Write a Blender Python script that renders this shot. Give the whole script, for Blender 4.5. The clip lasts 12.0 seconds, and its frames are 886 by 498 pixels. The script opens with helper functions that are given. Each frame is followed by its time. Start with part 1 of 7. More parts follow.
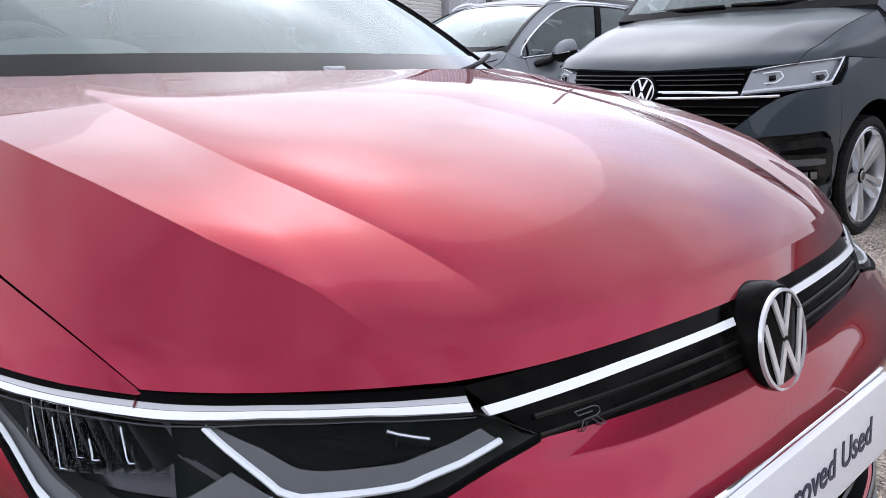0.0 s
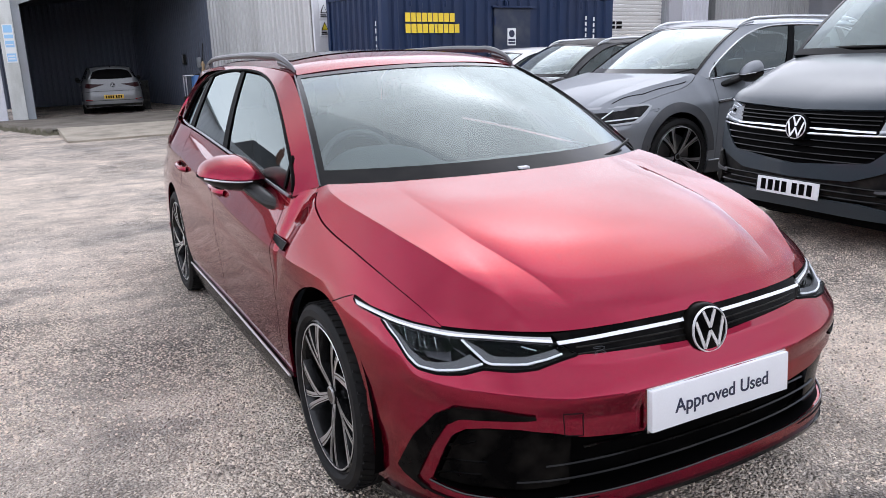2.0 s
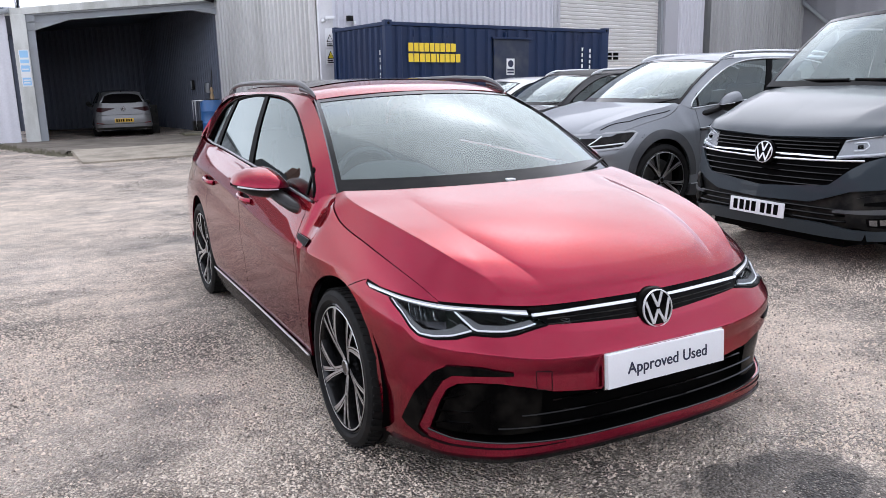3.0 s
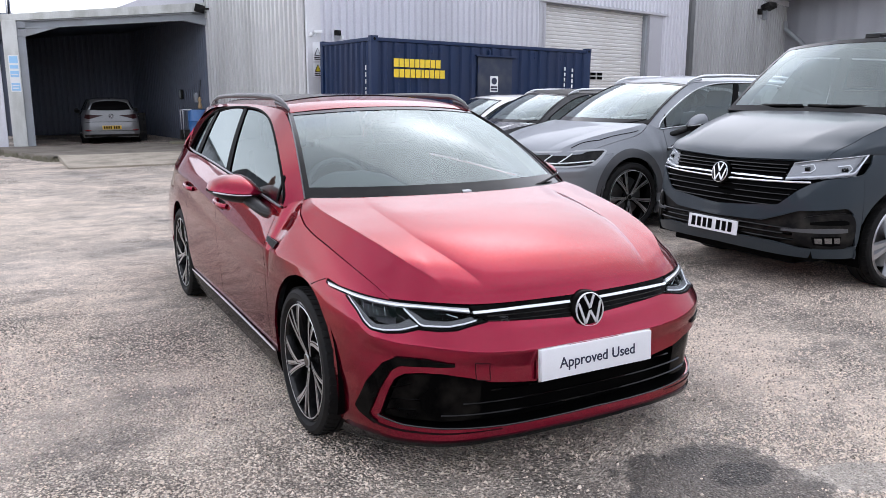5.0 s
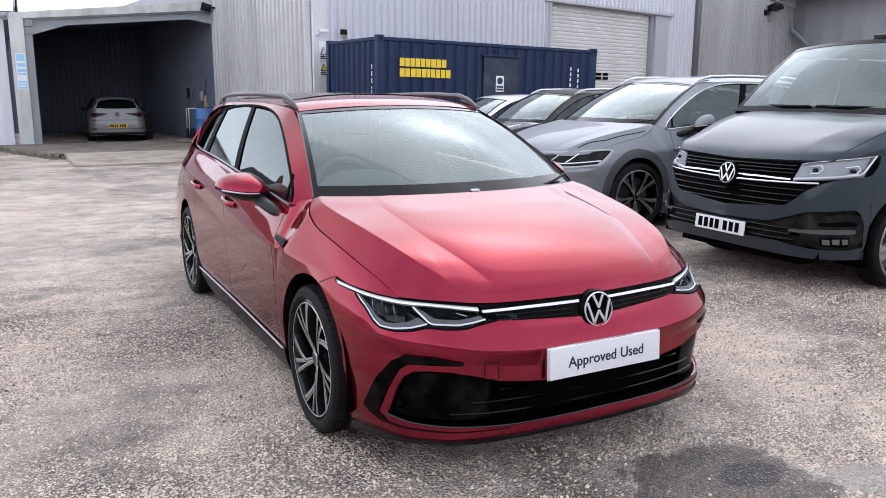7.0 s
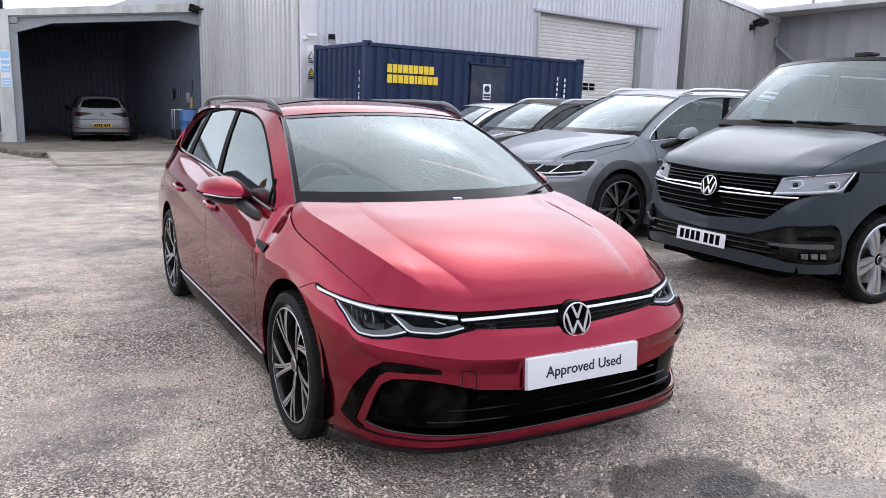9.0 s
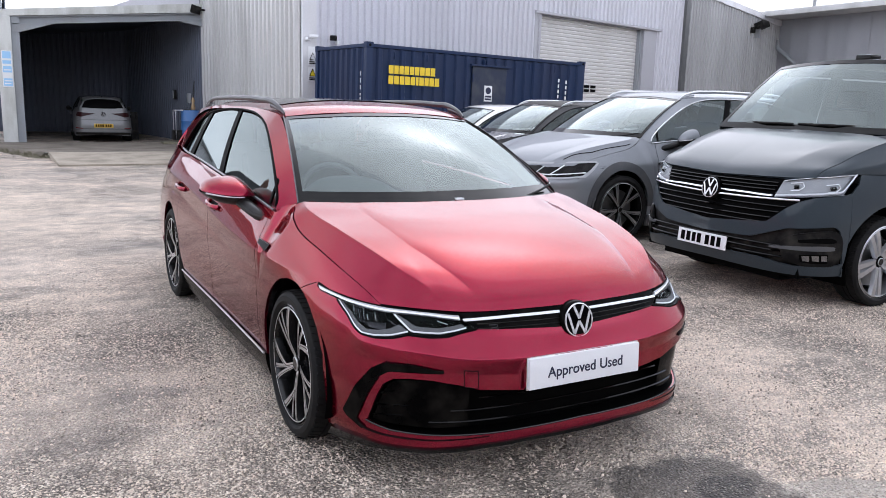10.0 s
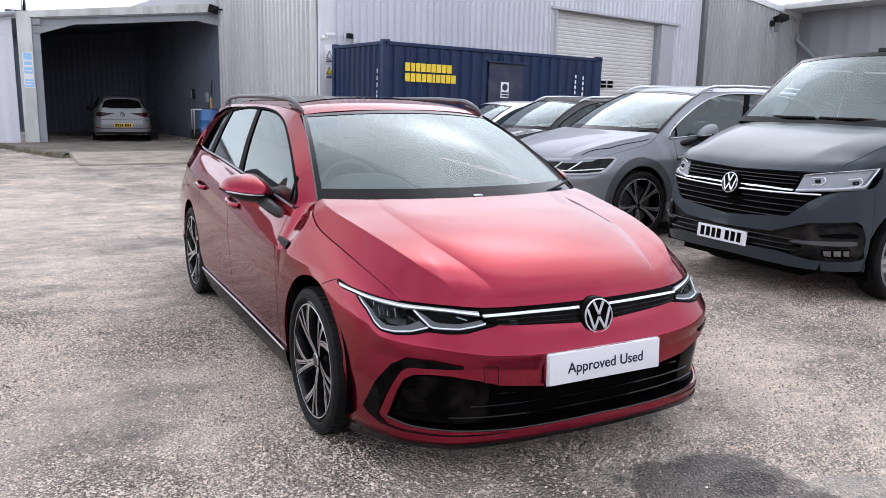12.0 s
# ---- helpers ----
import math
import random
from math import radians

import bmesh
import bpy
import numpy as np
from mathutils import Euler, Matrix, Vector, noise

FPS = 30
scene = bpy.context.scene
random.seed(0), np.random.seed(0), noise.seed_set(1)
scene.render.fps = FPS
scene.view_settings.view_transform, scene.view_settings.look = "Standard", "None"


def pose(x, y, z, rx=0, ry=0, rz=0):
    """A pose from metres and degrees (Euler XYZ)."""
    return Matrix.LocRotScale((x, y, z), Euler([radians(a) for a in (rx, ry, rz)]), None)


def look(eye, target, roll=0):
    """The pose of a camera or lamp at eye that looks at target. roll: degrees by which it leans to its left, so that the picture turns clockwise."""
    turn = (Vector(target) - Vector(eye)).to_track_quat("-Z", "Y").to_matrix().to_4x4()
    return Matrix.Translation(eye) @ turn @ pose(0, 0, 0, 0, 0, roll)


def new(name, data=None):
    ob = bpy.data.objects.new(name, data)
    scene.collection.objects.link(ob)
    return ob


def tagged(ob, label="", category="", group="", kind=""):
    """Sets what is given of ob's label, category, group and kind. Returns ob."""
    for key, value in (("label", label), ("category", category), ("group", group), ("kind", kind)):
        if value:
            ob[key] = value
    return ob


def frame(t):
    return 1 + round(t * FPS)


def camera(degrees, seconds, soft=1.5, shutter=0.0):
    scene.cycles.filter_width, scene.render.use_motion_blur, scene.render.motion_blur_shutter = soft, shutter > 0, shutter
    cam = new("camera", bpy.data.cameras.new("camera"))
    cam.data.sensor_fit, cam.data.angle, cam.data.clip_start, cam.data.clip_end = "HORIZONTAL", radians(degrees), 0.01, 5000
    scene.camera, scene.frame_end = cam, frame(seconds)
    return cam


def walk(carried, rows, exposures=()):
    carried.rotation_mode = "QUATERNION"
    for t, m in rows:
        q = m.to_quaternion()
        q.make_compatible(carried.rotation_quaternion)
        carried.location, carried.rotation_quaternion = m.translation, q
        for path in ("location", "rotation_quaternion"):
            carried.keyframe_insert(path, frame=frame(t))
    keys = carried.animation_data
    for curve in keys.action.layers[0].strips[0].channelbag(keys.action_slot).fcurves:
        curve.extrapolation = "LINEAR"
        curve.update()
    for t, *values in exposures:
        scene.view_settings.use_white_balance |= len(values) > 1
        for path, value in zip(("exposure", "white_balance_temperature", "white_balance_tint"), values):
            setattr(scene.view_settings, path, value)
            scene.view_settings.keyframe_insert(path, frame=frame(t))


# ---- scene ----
cam = camera(59.4, 12.0, 0.5)
PATH = [
    (0, (-0.963, -1.209, 0.977), (0.384, 0.2, 0.53), -1.0),
    (0.5, (-1.166, -1.512, 1.199), (-0.029, 0.051, 0.683), -2.4),
    (1, (-1.368, -1.786, 1.343), (-0.381, -0.137, 0.79), -2.9),
    (1.5, (-1.51, -2.054, 1.404), (-0.593, -0.359, 0.869), -2.5),
    (2, (-1.622, -2.313, 1.422), (-0.722, -0.597, 0.929), -2.0),
    (2.5, (-1.75, -2.548, 1.431), (-0.848, -0.821, 0.978), -1.7),
    (3, (-1.857, -2.771, 1.426), (-0.947, -1.041, 1.0), -1.4),
    (3.2, (-1.87, -2.845, 1.435), (-0.957, -1.117, 1.007), -1.3),
    (5, (-1.868, -3.07, 1.439), (-0.925, -1.35, 1.049), -0.0),
    (5.5, (-1.874, -3.062, 1.437), (-0.929, -1.342, 1.05), 0.1),
    (6, (-1.887, -3.058, 1.442), (-0.946, -1.337, 1.051), 0.2),
    (6.5, (-1.89, -3.061, 1.436), (-0.956, -1.336, 1.043), 0.1),
    (8.5, (-1.87, -3.073, 1.442), (-0.915, -1.357, 1.065), 1.2),
    (9, (-1.874, -3.076, 1.444), (-0.905, -1.367, 1.07), 1.5),
    (9.5, (-1.876, -3.074, 1.439), (-0.903, -1.367, 1.069), 1.7),
    (10, (-1.884, -3.079, 1.439), (-0.915, -1.368, 1.069), 1.7),
    (10.5, (-1.884, -3.083, 1.441), (-0.929, -1.365, 1.07), 1.7),
    (11, (-1.885, -3.084, 1.442), (-0.942, -1.36, 1.068), 1.5),
    (11.5, (-1.887, -3.078, 1.438), (-0.953, -1.35, 1.062), 1.3),
    (12, (-1.894, -3.079, 1.436), (-0.964, -1.349, 1.058), 1.2),
]
walk(cam, [(t, look(eye, target, roll)) for t, eye, target, roll in PATH], [(0.0, 1.25, 6090, 15), (0.8, 1.35, 6090, 15), (12.0, 1.35, 6090, 15)])

# ---- light ----
SUN_DIR = Vector((0.495, 0.545, 0.675)).normalized()
world = bpy.data.worlds.new("overcast_sky")
scene.world = world
world.use_nodes = True
wn, wl = world.node_tree.nodes, world.node_tree.links
wn.clear()
w_out, w_bg = wn.new("ShaderNodeOutputWorld"), wn.new("ShaderNodeBackground")
sky = wn.new("ShaderNodeTexSky")
sky.sky_type, sky.sun_disc = "NISHITA", False
sky.sun_elevation = math.asin(SUN_DIR.z)
sky.sun_rotation = math.atan2(SUN_DIR.x, SUN_DIR.y)
w_co, w_map = wn.new("ShaderNodeTexCoord"), wn.new("ShaderNodeMapping")
w_map.inputs["Scale"].default_value = (1.0, 1.0, 2.2)
cloud, ramp, shade = wn.new("ShaderNodeTexNoise"), wn.new("ShaderNodeValToRGB"), wn.new("ShaderNodeTexNoise")
cloud.inputs["Scale"].default_value, cloud.inputs["Detail"].default_value = 1.7, 6
cloud.inputs["Roughness"].default_value = 0.55
shade.inputs["Scale"].default_value, shade.inputs["Detail"].default_value = 2.6, 5
ramp.color_ramp.elements[0].position, ramp.color_ramp.elements[1].position = 0.20, 0.46
cl_ramp = wn.new("ShaderNodeValToRGB")
cl_ramp.color_ramp.elements[0].position, cl_ramp.color_ramp.elements[0].color = 0.34, (3.9, 4.05, 4.3, 1)
cl_ramp.color_ramp.elements[1].position, cl_ramp.color_ramp.elements[1].color = 0.66, (6.2, 6.35, 6.6, 1)
w_mix = wn.new("ShaderNodeMix")
w_mix.data_type = "RGBA"
wl.new(w_co.outputs["Generated"], w_map.inputs["Vector"])
wl.new(w_map.outputs["Vector"], cloud.inputs["Vector"])
wl.new(w_map.outputs["Vector"], shade.inputs["Vector"])
wl.new(cloud.outputs["Fac"], ramp.inputs["Fac"])
wl.new(shade.outputs["Fac"], cl_ramp.inputs["Fac"])
wl.new(ramp.outputs["Color"], w_mix.inputs["Factor"])
wl.new(sky.outputs["Color"], w_mix.inputs["A"])
wl.new(cl_ramp.outputs["Color"], w_mix.inputs["B"])
# the sun veiled by cloud: the sky brightens smoothly towards it
w_norm, w_dot, w_pow, w_glow, w_add = (wn.new("ShaderNodeVectorMath"), wn.new("ShaderNodeVectorMath"), wn.new("ShaderNodeMath"), wn.new("ShaderNodeMix"), wn.new("ShaderNodeMix"))
w_norm.operation, w_dot.operation, w_pow.operation = "NORMALIZE", "DOT_PRODUCT", "POWER"
wl.new(w_co.outputs["Generated"], w_norm.inputs[0])
wl.new(w_norm.outputs["Vector"], w_dot.inputs[0])
w_dot.inputs[1].default_value = SUN_DIR
w_max = wn.new("ShaderNodeMath")
w_max.operation = "MAXIMUM"
wl.new(w_dot.outputs["Value"], w_max.inputs[0])
w_max.inputs[1].default_value = 0.0
# a wide veil of thin, bright cloud round the sun
wl.new(w_max.outputs["Value"], w_pow.inputs[0])
w_pow.inputs[1].default_value = 8.0
w_glow.data_type = w_add.data_type = "RGBA"
w_glow.inputs["A"].default_value, w_glow.inputs["B"].default_value = (0, 0, 0, 1), (4.0, 4.03, 4.12, 1)
wl.new(w_pow.outputs["Value"], w_glow.inputs["Factor"])
w_add.blend_type = "ADD"
w_add.inputs["Factor"].default_value = 1.0
# the cloud is thicker overhead than towards the horizon
w_sep, w_rise, w_dome = wn.new("ShaderNodeSeparateXYZ"), wn.new("ShaderNodeMapRange"), wn.new("ShaderNodeMix")
wl.new(w_norm.outputs["Vector"], w_sep.inputs[0])
wl.new(w_sep.outputs["Z"], w_rise.inputs["Value"])
w_rise.inputs["To Min"].default_value, w_rise.inputs["To Max"].default_value = 1.30, 0.62
w_dome.data_type, w_dome.blend_type = "RGBA", "MULTIPLY"
w_dome.inputs["Factor"].default_value = 1.0
wl.new(w_mix.outputs["Result"], w_dome.inputs["A"])
wl.new(w_rise.outputs["Result"], w_dome.inputs["B"])
wl.new(w_dome.outputs["Result"], w_add.inputs["A"])
wl.new(w_glow.outputs["Result"], w_add.inputs["B"])
w_pow2, w_core, w_add2 = wn.new("ShaderNodeMath"), wn.new("ShaderNodeMix"), wn.new("ShaderNodeMix")
w_pow2.operation, w_pow2.inputs[1].default_value = "POWER", 170.0
wl.new(w_max.outputs["Value"], w_pow2.inputs[0])
w_core.data_type = w_add2.data_type = "RGBA"
w_core.inputs["A"].default_value, w_core.inputs["B"].default_value = (0, 0, 0, 1), (8.5, 8.4, 8.2, 1)
wl.new(w_pow2.outputs["Value"], w_core.inputs["Factor"])
w_add2.blend_type, w_add2.inputs["Factor"].default_value = "ADD", 1.0
wl.new(w_add.outputs["Result"], w_add2.inputs["A"])
wl.new(w_core.outputs["Result"], w_add2.inputs["B"])
wl.new(w_add2.outputs["Result"], w_bg.inputs["Color"])
w_bg.inputs["Strength"].default_value = 0.135
wl.new(w_bg.outputs["Background"], w_out.inputs["Surface"])
sun = new("sun", bpy.data.lights.new("sun", "SUN"))
sun.data.energy, sun.data.angle, sun.data.color = 0.12, radians(50), (1.0, 0.96, 0.91)
sun.matrix_world = look(SUN_DIR * 60, (0, 0, 0))


# ---- materials ----
def material(name, base, rough=0.5, metal=0.0, coat=0.0, spec=0.5, emit=None):
    m = bpy.data.materials.new(name)
    m.use_nodes = True
    b = m.node_tree.nodes["Principled BSDF"]
    b.inputs["Base Color"].default_value = (*base, 1)
    b.inputs["Roughness"].default_value, b.inputs["Metallic"].default_value = rough, metal
    b.inputs["Coat Weight"].default_value, b.inputs["Coat Roughness"].default_value = coat, 0.03
    b.inputs["Specular IOR Level"].default_value = spec
    if emit:
        b.inputs["Emission Color"].default_value, b.inputs["Emission Strength"].default_value = (*emit[0], 1), emit[1]
    return m


def wear(m, scale=6.0, amount=0.12, fine=90.0, bump=0.0, dirt=(0.2, 0.18, 0.15), stretch=(1, 1, 1), rough=0.12, grain=0.12):
    """Large and small uneven tone, roughness and relief, in metres of the object."""
    nt = m.node_tree
    n, l = nt.nodes, nt.links
    b = n["Principled BSDF"]
    co, mp = n.new("ShaderNodeTexCoord"), n.new("ShaderNodeMapping")
    mp.inputs["Scale"].default_value = stretch
    l.new(co.outputs["Object"], mp.inputs["Vector"])
    big, small = n.new("ShaderNodeTexNoise"), n.new("ShaderNodeTexNoise")
    big.inputs["Scale"].default_value, big.inputs["Detail"].default_value = scale, 6
    small.inputs["Scale"].default_value, small.inputs["Detail"].default_value = fine, 3
    l.new(mp.outputs["Vector"], big.inputs["Vector"])
    l.new(co.outputs["Object"], small.inputs["Vector"])
    mix, rp = n.new("ShaderNodeMix"), n.new("ShaderNodeMapRange")
    mix.data_type = "RGBA"
    rp.inputs["From Min"].default_value, rp.inputs["From Max"].default_value = 0.42, 0.75
    rp.inputs["To Max"].default_value = amount
    l.new(big.outputs["Fac"], rp.inputs["Value"])
    l.new(rp.outputs["Result"], mix.inputs["Factor"])
    mix.inputs["A"].default_value, mix.inputs["B"].default_value = b.inputs["Base Color"].default_value, (*dirt, 1)
    var = n.new("ShaderNodeHueSaturation")
    vr = n.new("ShaderNodeMapRange")
    vr.inputs["To Min"].default_value, vr.inputs["To Max"].default_value = 1 - min(amount, grain), 1 + min(amount, grain)
    l.new(small.outputs["Fac"], vr.inputs["Value"])
    l.new(vr.outputs["Result"], var.inputs["Value"])
    l.new(mix.outputs["Result"], var.inputs["Color"])
    l.new(var.outputs["Color"], b.inputs["Base Color"])
    r0 = b.inputs["Roughness"].default_value
    rr = n.new("ShaderNodeMapRange")
    rr.inputs["To Min"].default_value, rr.inputs["To Max"].default_value = max(0.02, r0 - rough), min(1, r0 + rough)
    l.new(big.outputs["Fac"], rr.inputs["Value"])
    l.new(rr.outputs["Result"], b.inputs["Roughness"])
    if bump:
        bp = n.new("ShaderNodeBump")
        bp.inputs["Strength"].default_value, bp.inputs["Distance"].default_value = 0.5, bump
        l.new(small.outputs["Fac"], bp.inputs["Height"])
        l.new(bp.outputs["Normal"], b.inputs["Normal"])
    return m


def car_paint(name, base, metal, rough, coat=1.0):
    """Metallic flake under a clear coat, with a film of road dust."""
    m = material(name, base, rough, metal, coat)
    nt = m.node_tree
    n, l = nt.nodes, nt.links
    b = n["Principled BSDF"]
    co = n.new("ShaderNodeTexCoord")
    b.inputs["Coat IOR"].default_value = 1.37
    b.inputs["Specular Tint"].default_value = (*[min(1.0, 1.3 * c + 0.02) for c in base], 1)
    flake, film = n.new("ShaderNodeTexVoronoi"), n.new("ShaderNodeTexNoise")
    flake.inputs["Scale"].default_value, film.inputs["Scale"].default_value = 1400, 5
    film.inputs["Detail"].default_value = 8
    l.new(co.outputs["Object"], flake.inputs["Vector"])
    l.new(co.outputs["Object"], film.inputs["Vector"])
    hs, mr = n.new("ShaderNodeHueSaturation"), n.new("ShaderNodeMapRange")
    mr.inputs["To Min"].default_value, mr.inputs["To Max"].default_value = 0.82, 1.18
    l.new(flake.outputs["Color"], mr.inputs["Value"])
    l.new(mr.outputs["Result"], hs.inputs["Value"])
    hs.inputs["Color"].default_value = (*base, 1)
    l.new(hs.outputs["Color"], b.inputs["Base Color"])
    fr = n.new("ShaderNodeMapRange")
    fr.inputs["From Min"].default_value, fr.inputs["From Max"].default_value = 0.35, 0.75
    fr.inputs["To Min"].default_value, fr.inputs["To Max"].default_value = 0.01, 0.03
    l.new(film.outputs["Fac"], fr.inputs["Value"])
    l.new(fr.outputs["Result"], b.inputs["Coat Roughness"])
    return m


def pane(name, tint, gloss=0.04, most=1.8):
    """Window glass: what lies behind shows tinted, and the gloss grows towards grazing angles."""
    m = bpy.data.materials.new(name)
    m.use_nodes = True
    n, l = m.node_tree.nodes, m.node_tree.links
    n.clear()
    out, mix = n.new("ShaderNodeOutputMaterial"), n.new("ShaderNodeMixShader")
    tr, gl, fr = n.new("ShaderNodeBsdfTransparent"), n.new("ShaderNodeBsdfGlossy"), n.new("ShaderNodeFresnel")
    tr.inputs["Color"].default_value = (*tint, 1)
    gl.inputs["Roughness"].default_value, gl.inputs["Color"].default_value = 0.015, (0.90, 1.0, 0.985, 1)
    fr.inputs["IOR"].default_value = 1.52
    mr = n.new("ShaderNodeMapRange")
    mr.inputs["To Min"].default_value, mr.inputs["To Max"].default_value = gloss, most
    l.new(fr.outputs["Fac"], mr.inputs["Value"])
    l.new(mr.outputs["Result"], mix.inputs["Fac"])
    l.new(tr.outputs["BSDF"], mix.inputs[1])
    l.new(gl.outputs["BSDF"], mix.inputs[2])
    l.new(mix.outputs["Shader"], out.inputs["Surface"])
    return m


RED = car_paint("red_metallic_paint", (0.25, 0.0042, 0.028), 0.9, 0.27)
GREY_SILVER = car_paint("silver_grey_paint", (0.235, 0.247, 0.265), 0.5, 0.46, 0.45)
VAN_GREY = car_paint("slate_grey_paint", (0.036, 0.046, 0.055), 0.1, 0.42, 0.55)
BLACK_PAINT = car_paint("black_paint", (0.012, 0.012, 0.014), 0.2, 0.25)
WHITE_PAINT = car_paint("white_paint", (0.72, 0.72, 0.72), 0.0, 0.30)
# greyed in the colour for the shade of the shed it stands in
PALE_PAINT = car_paint("pale_grey_paint", (0.185, 0.187, 0.19), 0.2, 0.30)
GLOSS_BLACK = wear(material("gloss_black_plastic", (0.0014, 0.0014, 0.0017), 0.08, 0, 0.0, 0.2), 12, 0.05, 200)
MATT_BLACK = wear(material("matt_black_plastic", (0.0036, 0.0036, 0.0040), 0.5, spec=0.12), 9, 0.15, 150, 0.0008)
CLADDING = wear(material("grey_cladding_plastic", (0.060, 0.063, 0.069), 0.55), 9, 0.15, 150, 0.0008)
RUBBER = wear(material("tyre_rubber", (0.006, 0.006, 0.0064), 0.72, spec=0.2), 14, 0.05, 120, 0.001)
CHROME = material("chrome", (0.82, 0.83, 0.85), 0.09, 1.0)
GRILLE_BLACK = wear(material("grille_black", (0.0008, 0.0008, 0.0010), 0.15, spec=0.03), 12, 0.05, 200)
SATIN = wear(material("satin_alloy", (0.58, 0.59, 0.61), 0.34, 1.0), 25, 0.05, 300, rough=0.04)
SMOKED = material("smoked_chrome", (0.05, 0.05, 0.054), 0.22, 1.0)
BELT_METAL = wear(material("satin_dark_trim", (0.22, 0.225, 0.24), 0.38, 1.0), 25, 0.05, 300, rough=0.04)
RAIL = wear(material("anodised_rail", (0.10, 0.10, 0.106), 0.42, 1.0), 25, 0.05, 300, rough=0.04)
BLADE = material("frosted_light_blade", (0.085, 0.087, 0.092), 0.35, 0.2)
SPOKE = wear(material("machined_spoke", (0.60, 0.603, 0.615), 0.36, 1.0), 25, 0.05, 300)
DARK_ALLOY = material("dark_alloy", (0.004, 0.004, 0.0045), 0.25, 0.2, 0.2)
STEEL = wear(material("brake_steel", (0.30, 0.30, 0.30), 0.4, 1.0), 20, 0.2, 200)
STEEL_BRIGHT = material("bright_reflector", (0.20, 0.205, 0.215), 0.2, 1.0)
GUIDE_GREY = material("frosted_grey_lens", (0.46, 0.465, 0.485), 0.2, 0.3, 0.5)
LED_WHITE = material("led_light_guide", (0.74, 0.76, 0.79), 0.25, 0, 0.5, 0.5, ((0.92, 0.96, 1.0), 0.05))
BADGE_WHITE = material("badge_white", (0.78, 0.78, 0.80), 0.22, 0.5, 0.5)
PLATE_WHITE = wear(material("plate_white", (0.80, 0.81, 0.84), 0.32), 8, 0.04, 150)
# yellow lowered in colour, as this plate sits in shade
PLATE_YELLOW = material("shaded_plate_yellow", (0.55, 0.34, 0.03), 0.35)
INK = material("dark_blue_ink", (0.012, 0.018, 0.05), 0.4)
LAMP_FRAME = material("grey_lamp_frame", (0.36, 0.37, 0.385), 0.35, 0.3)
LIP_BLACK = wear(material("lip_gloss_black", (0.0022, 0.0022, 0.0026), 0.10, 0, 0, 0.3), 12, 0.05, 200)
MIRROR_BLACK = wear(material("mirror_black_plastic", (0.004, 0.004, 0.0045), 0.38, spec=0.25), 8, 0.1, 120)
INK_BLACK = material("black_ink", (0.0012, 0.0012, 0.0014), 0.6, spec=0.04)
LAMP_RED = material("lamp_red", (0.22, 0.008, 0.01), 0.12, 0, 1.0)
CLOTH = wear(material("dark_seat_cloth", (0.035, 0.035, 0.038), 0.85), 20, 0.2, 300, 0.001)
DASH = wear(material("dark_dash_plastic", (0.10, 0.103, 0.107), 0.6), 20, 0.1, 300, 0.0008)
SCREEN_GLASS = pane("windscreen_glass", (0.62, 0.72, 0.70), 0.10, 0.72)
CLEAR_SCREEN = pane("reflective_windscreen_glass", (0.62, 0.72, 0.70), 0.08, 1.25)
SIDE_GLASS = pane("side_window_glass", (0.30, 0.36, 0.36), 0.03, 0.72)
DARK_GLASS = pane("privacy_glass", (0.05, 0.055, 0.06), 0.04, 0.85)
LAMP_GLASS = pane("lamp_cover", (0.95, 0.96, 0.97), 0.0, 0.14)
MIRROR_GLASS = material("mirror_glass", (0.85, 0.86, 0.87), 0.02, 1.0)
CONTAINER_BLUE = wear(material("container_blue_paint", (0.006, 0.020, 0.064), 0.5, spec=0.3), 1.3, 0.14, 60, 0.002, (0.09, 0.07, 0.06), (1, 1, 0.35))
DOOR_NAVY = wear(material("dark_navy_door_paint", (0.013, 0.022, 0.048), 0.5, spec=0.35), 3, 0.2, 60)
YELLOW = wear(material("yellow_vinyl", (0.78, 0.55, 0.02), 0.4), 7, 0.08, 80)
SIGN_WHITE = wear(material("sign_white", (0.74, 0.75, 0.76), 0.4), 5, 0.08, 80)
SIGN_BLUE = material("sign_blue", (0.30, 0.54, 0.78), 0.4)
SIGN_YELLOW = material("sign_yellow", (0.75, 0.60, 0.03), 0.4)
WALL_LILAC = wear(material("pale_grey_cladding_sheet", (0.58, 0.58, 0.625), 0.45, 0.0), 0.5, 0.20, 25, 0.0, (0.26, 0.25, 0.25), (1.6, 1.6, 0.22))
WALL_GREY = wear(material("weathered_grey_cladding_sheet", (0.54, 0.54, 0.537), 0.36, 0.0), 0.6, 0.45, 25, 0.0, (0.20, 0.19, 0.18), (2.2, 2.2, 0.15))
WALL_LOW = wear(material("dull_grey_cladding_sheet", (0.37, 0.37, 0.375), 0.45, 0.0), 0.6, 0.45, 25, 0.0, (0.16, 0.155, 0.15), (2.2, 2.2, 0.15))
WALL_DARK = wear(material("slate_cladding_sheet", (0.31, 0.315, 0.335), 0.5), 0.5, 0.25, 25, 0.0, (0.13, 0.13, 0.13), (2.0, 2.0, 0.2))
# the shade inside the shed is put into this sheet's dark colour
WALL_SHED = wear(material("shaded_shed_sheet", (0.088, 0.102, 0.138), 0.6), 0.6, 0.4, 25, 0.0, (0.08, 0.08, 0.08), (2.0, 2.0, 0.2))
TRIM_WHITE = wear(material("white_painted_steel", (0.66, 0.66, 0.68), 0.45), 1.5, 0.25, 40, 0.0, (0.33, 0.30, 0.27), (2, 2, 0.4))
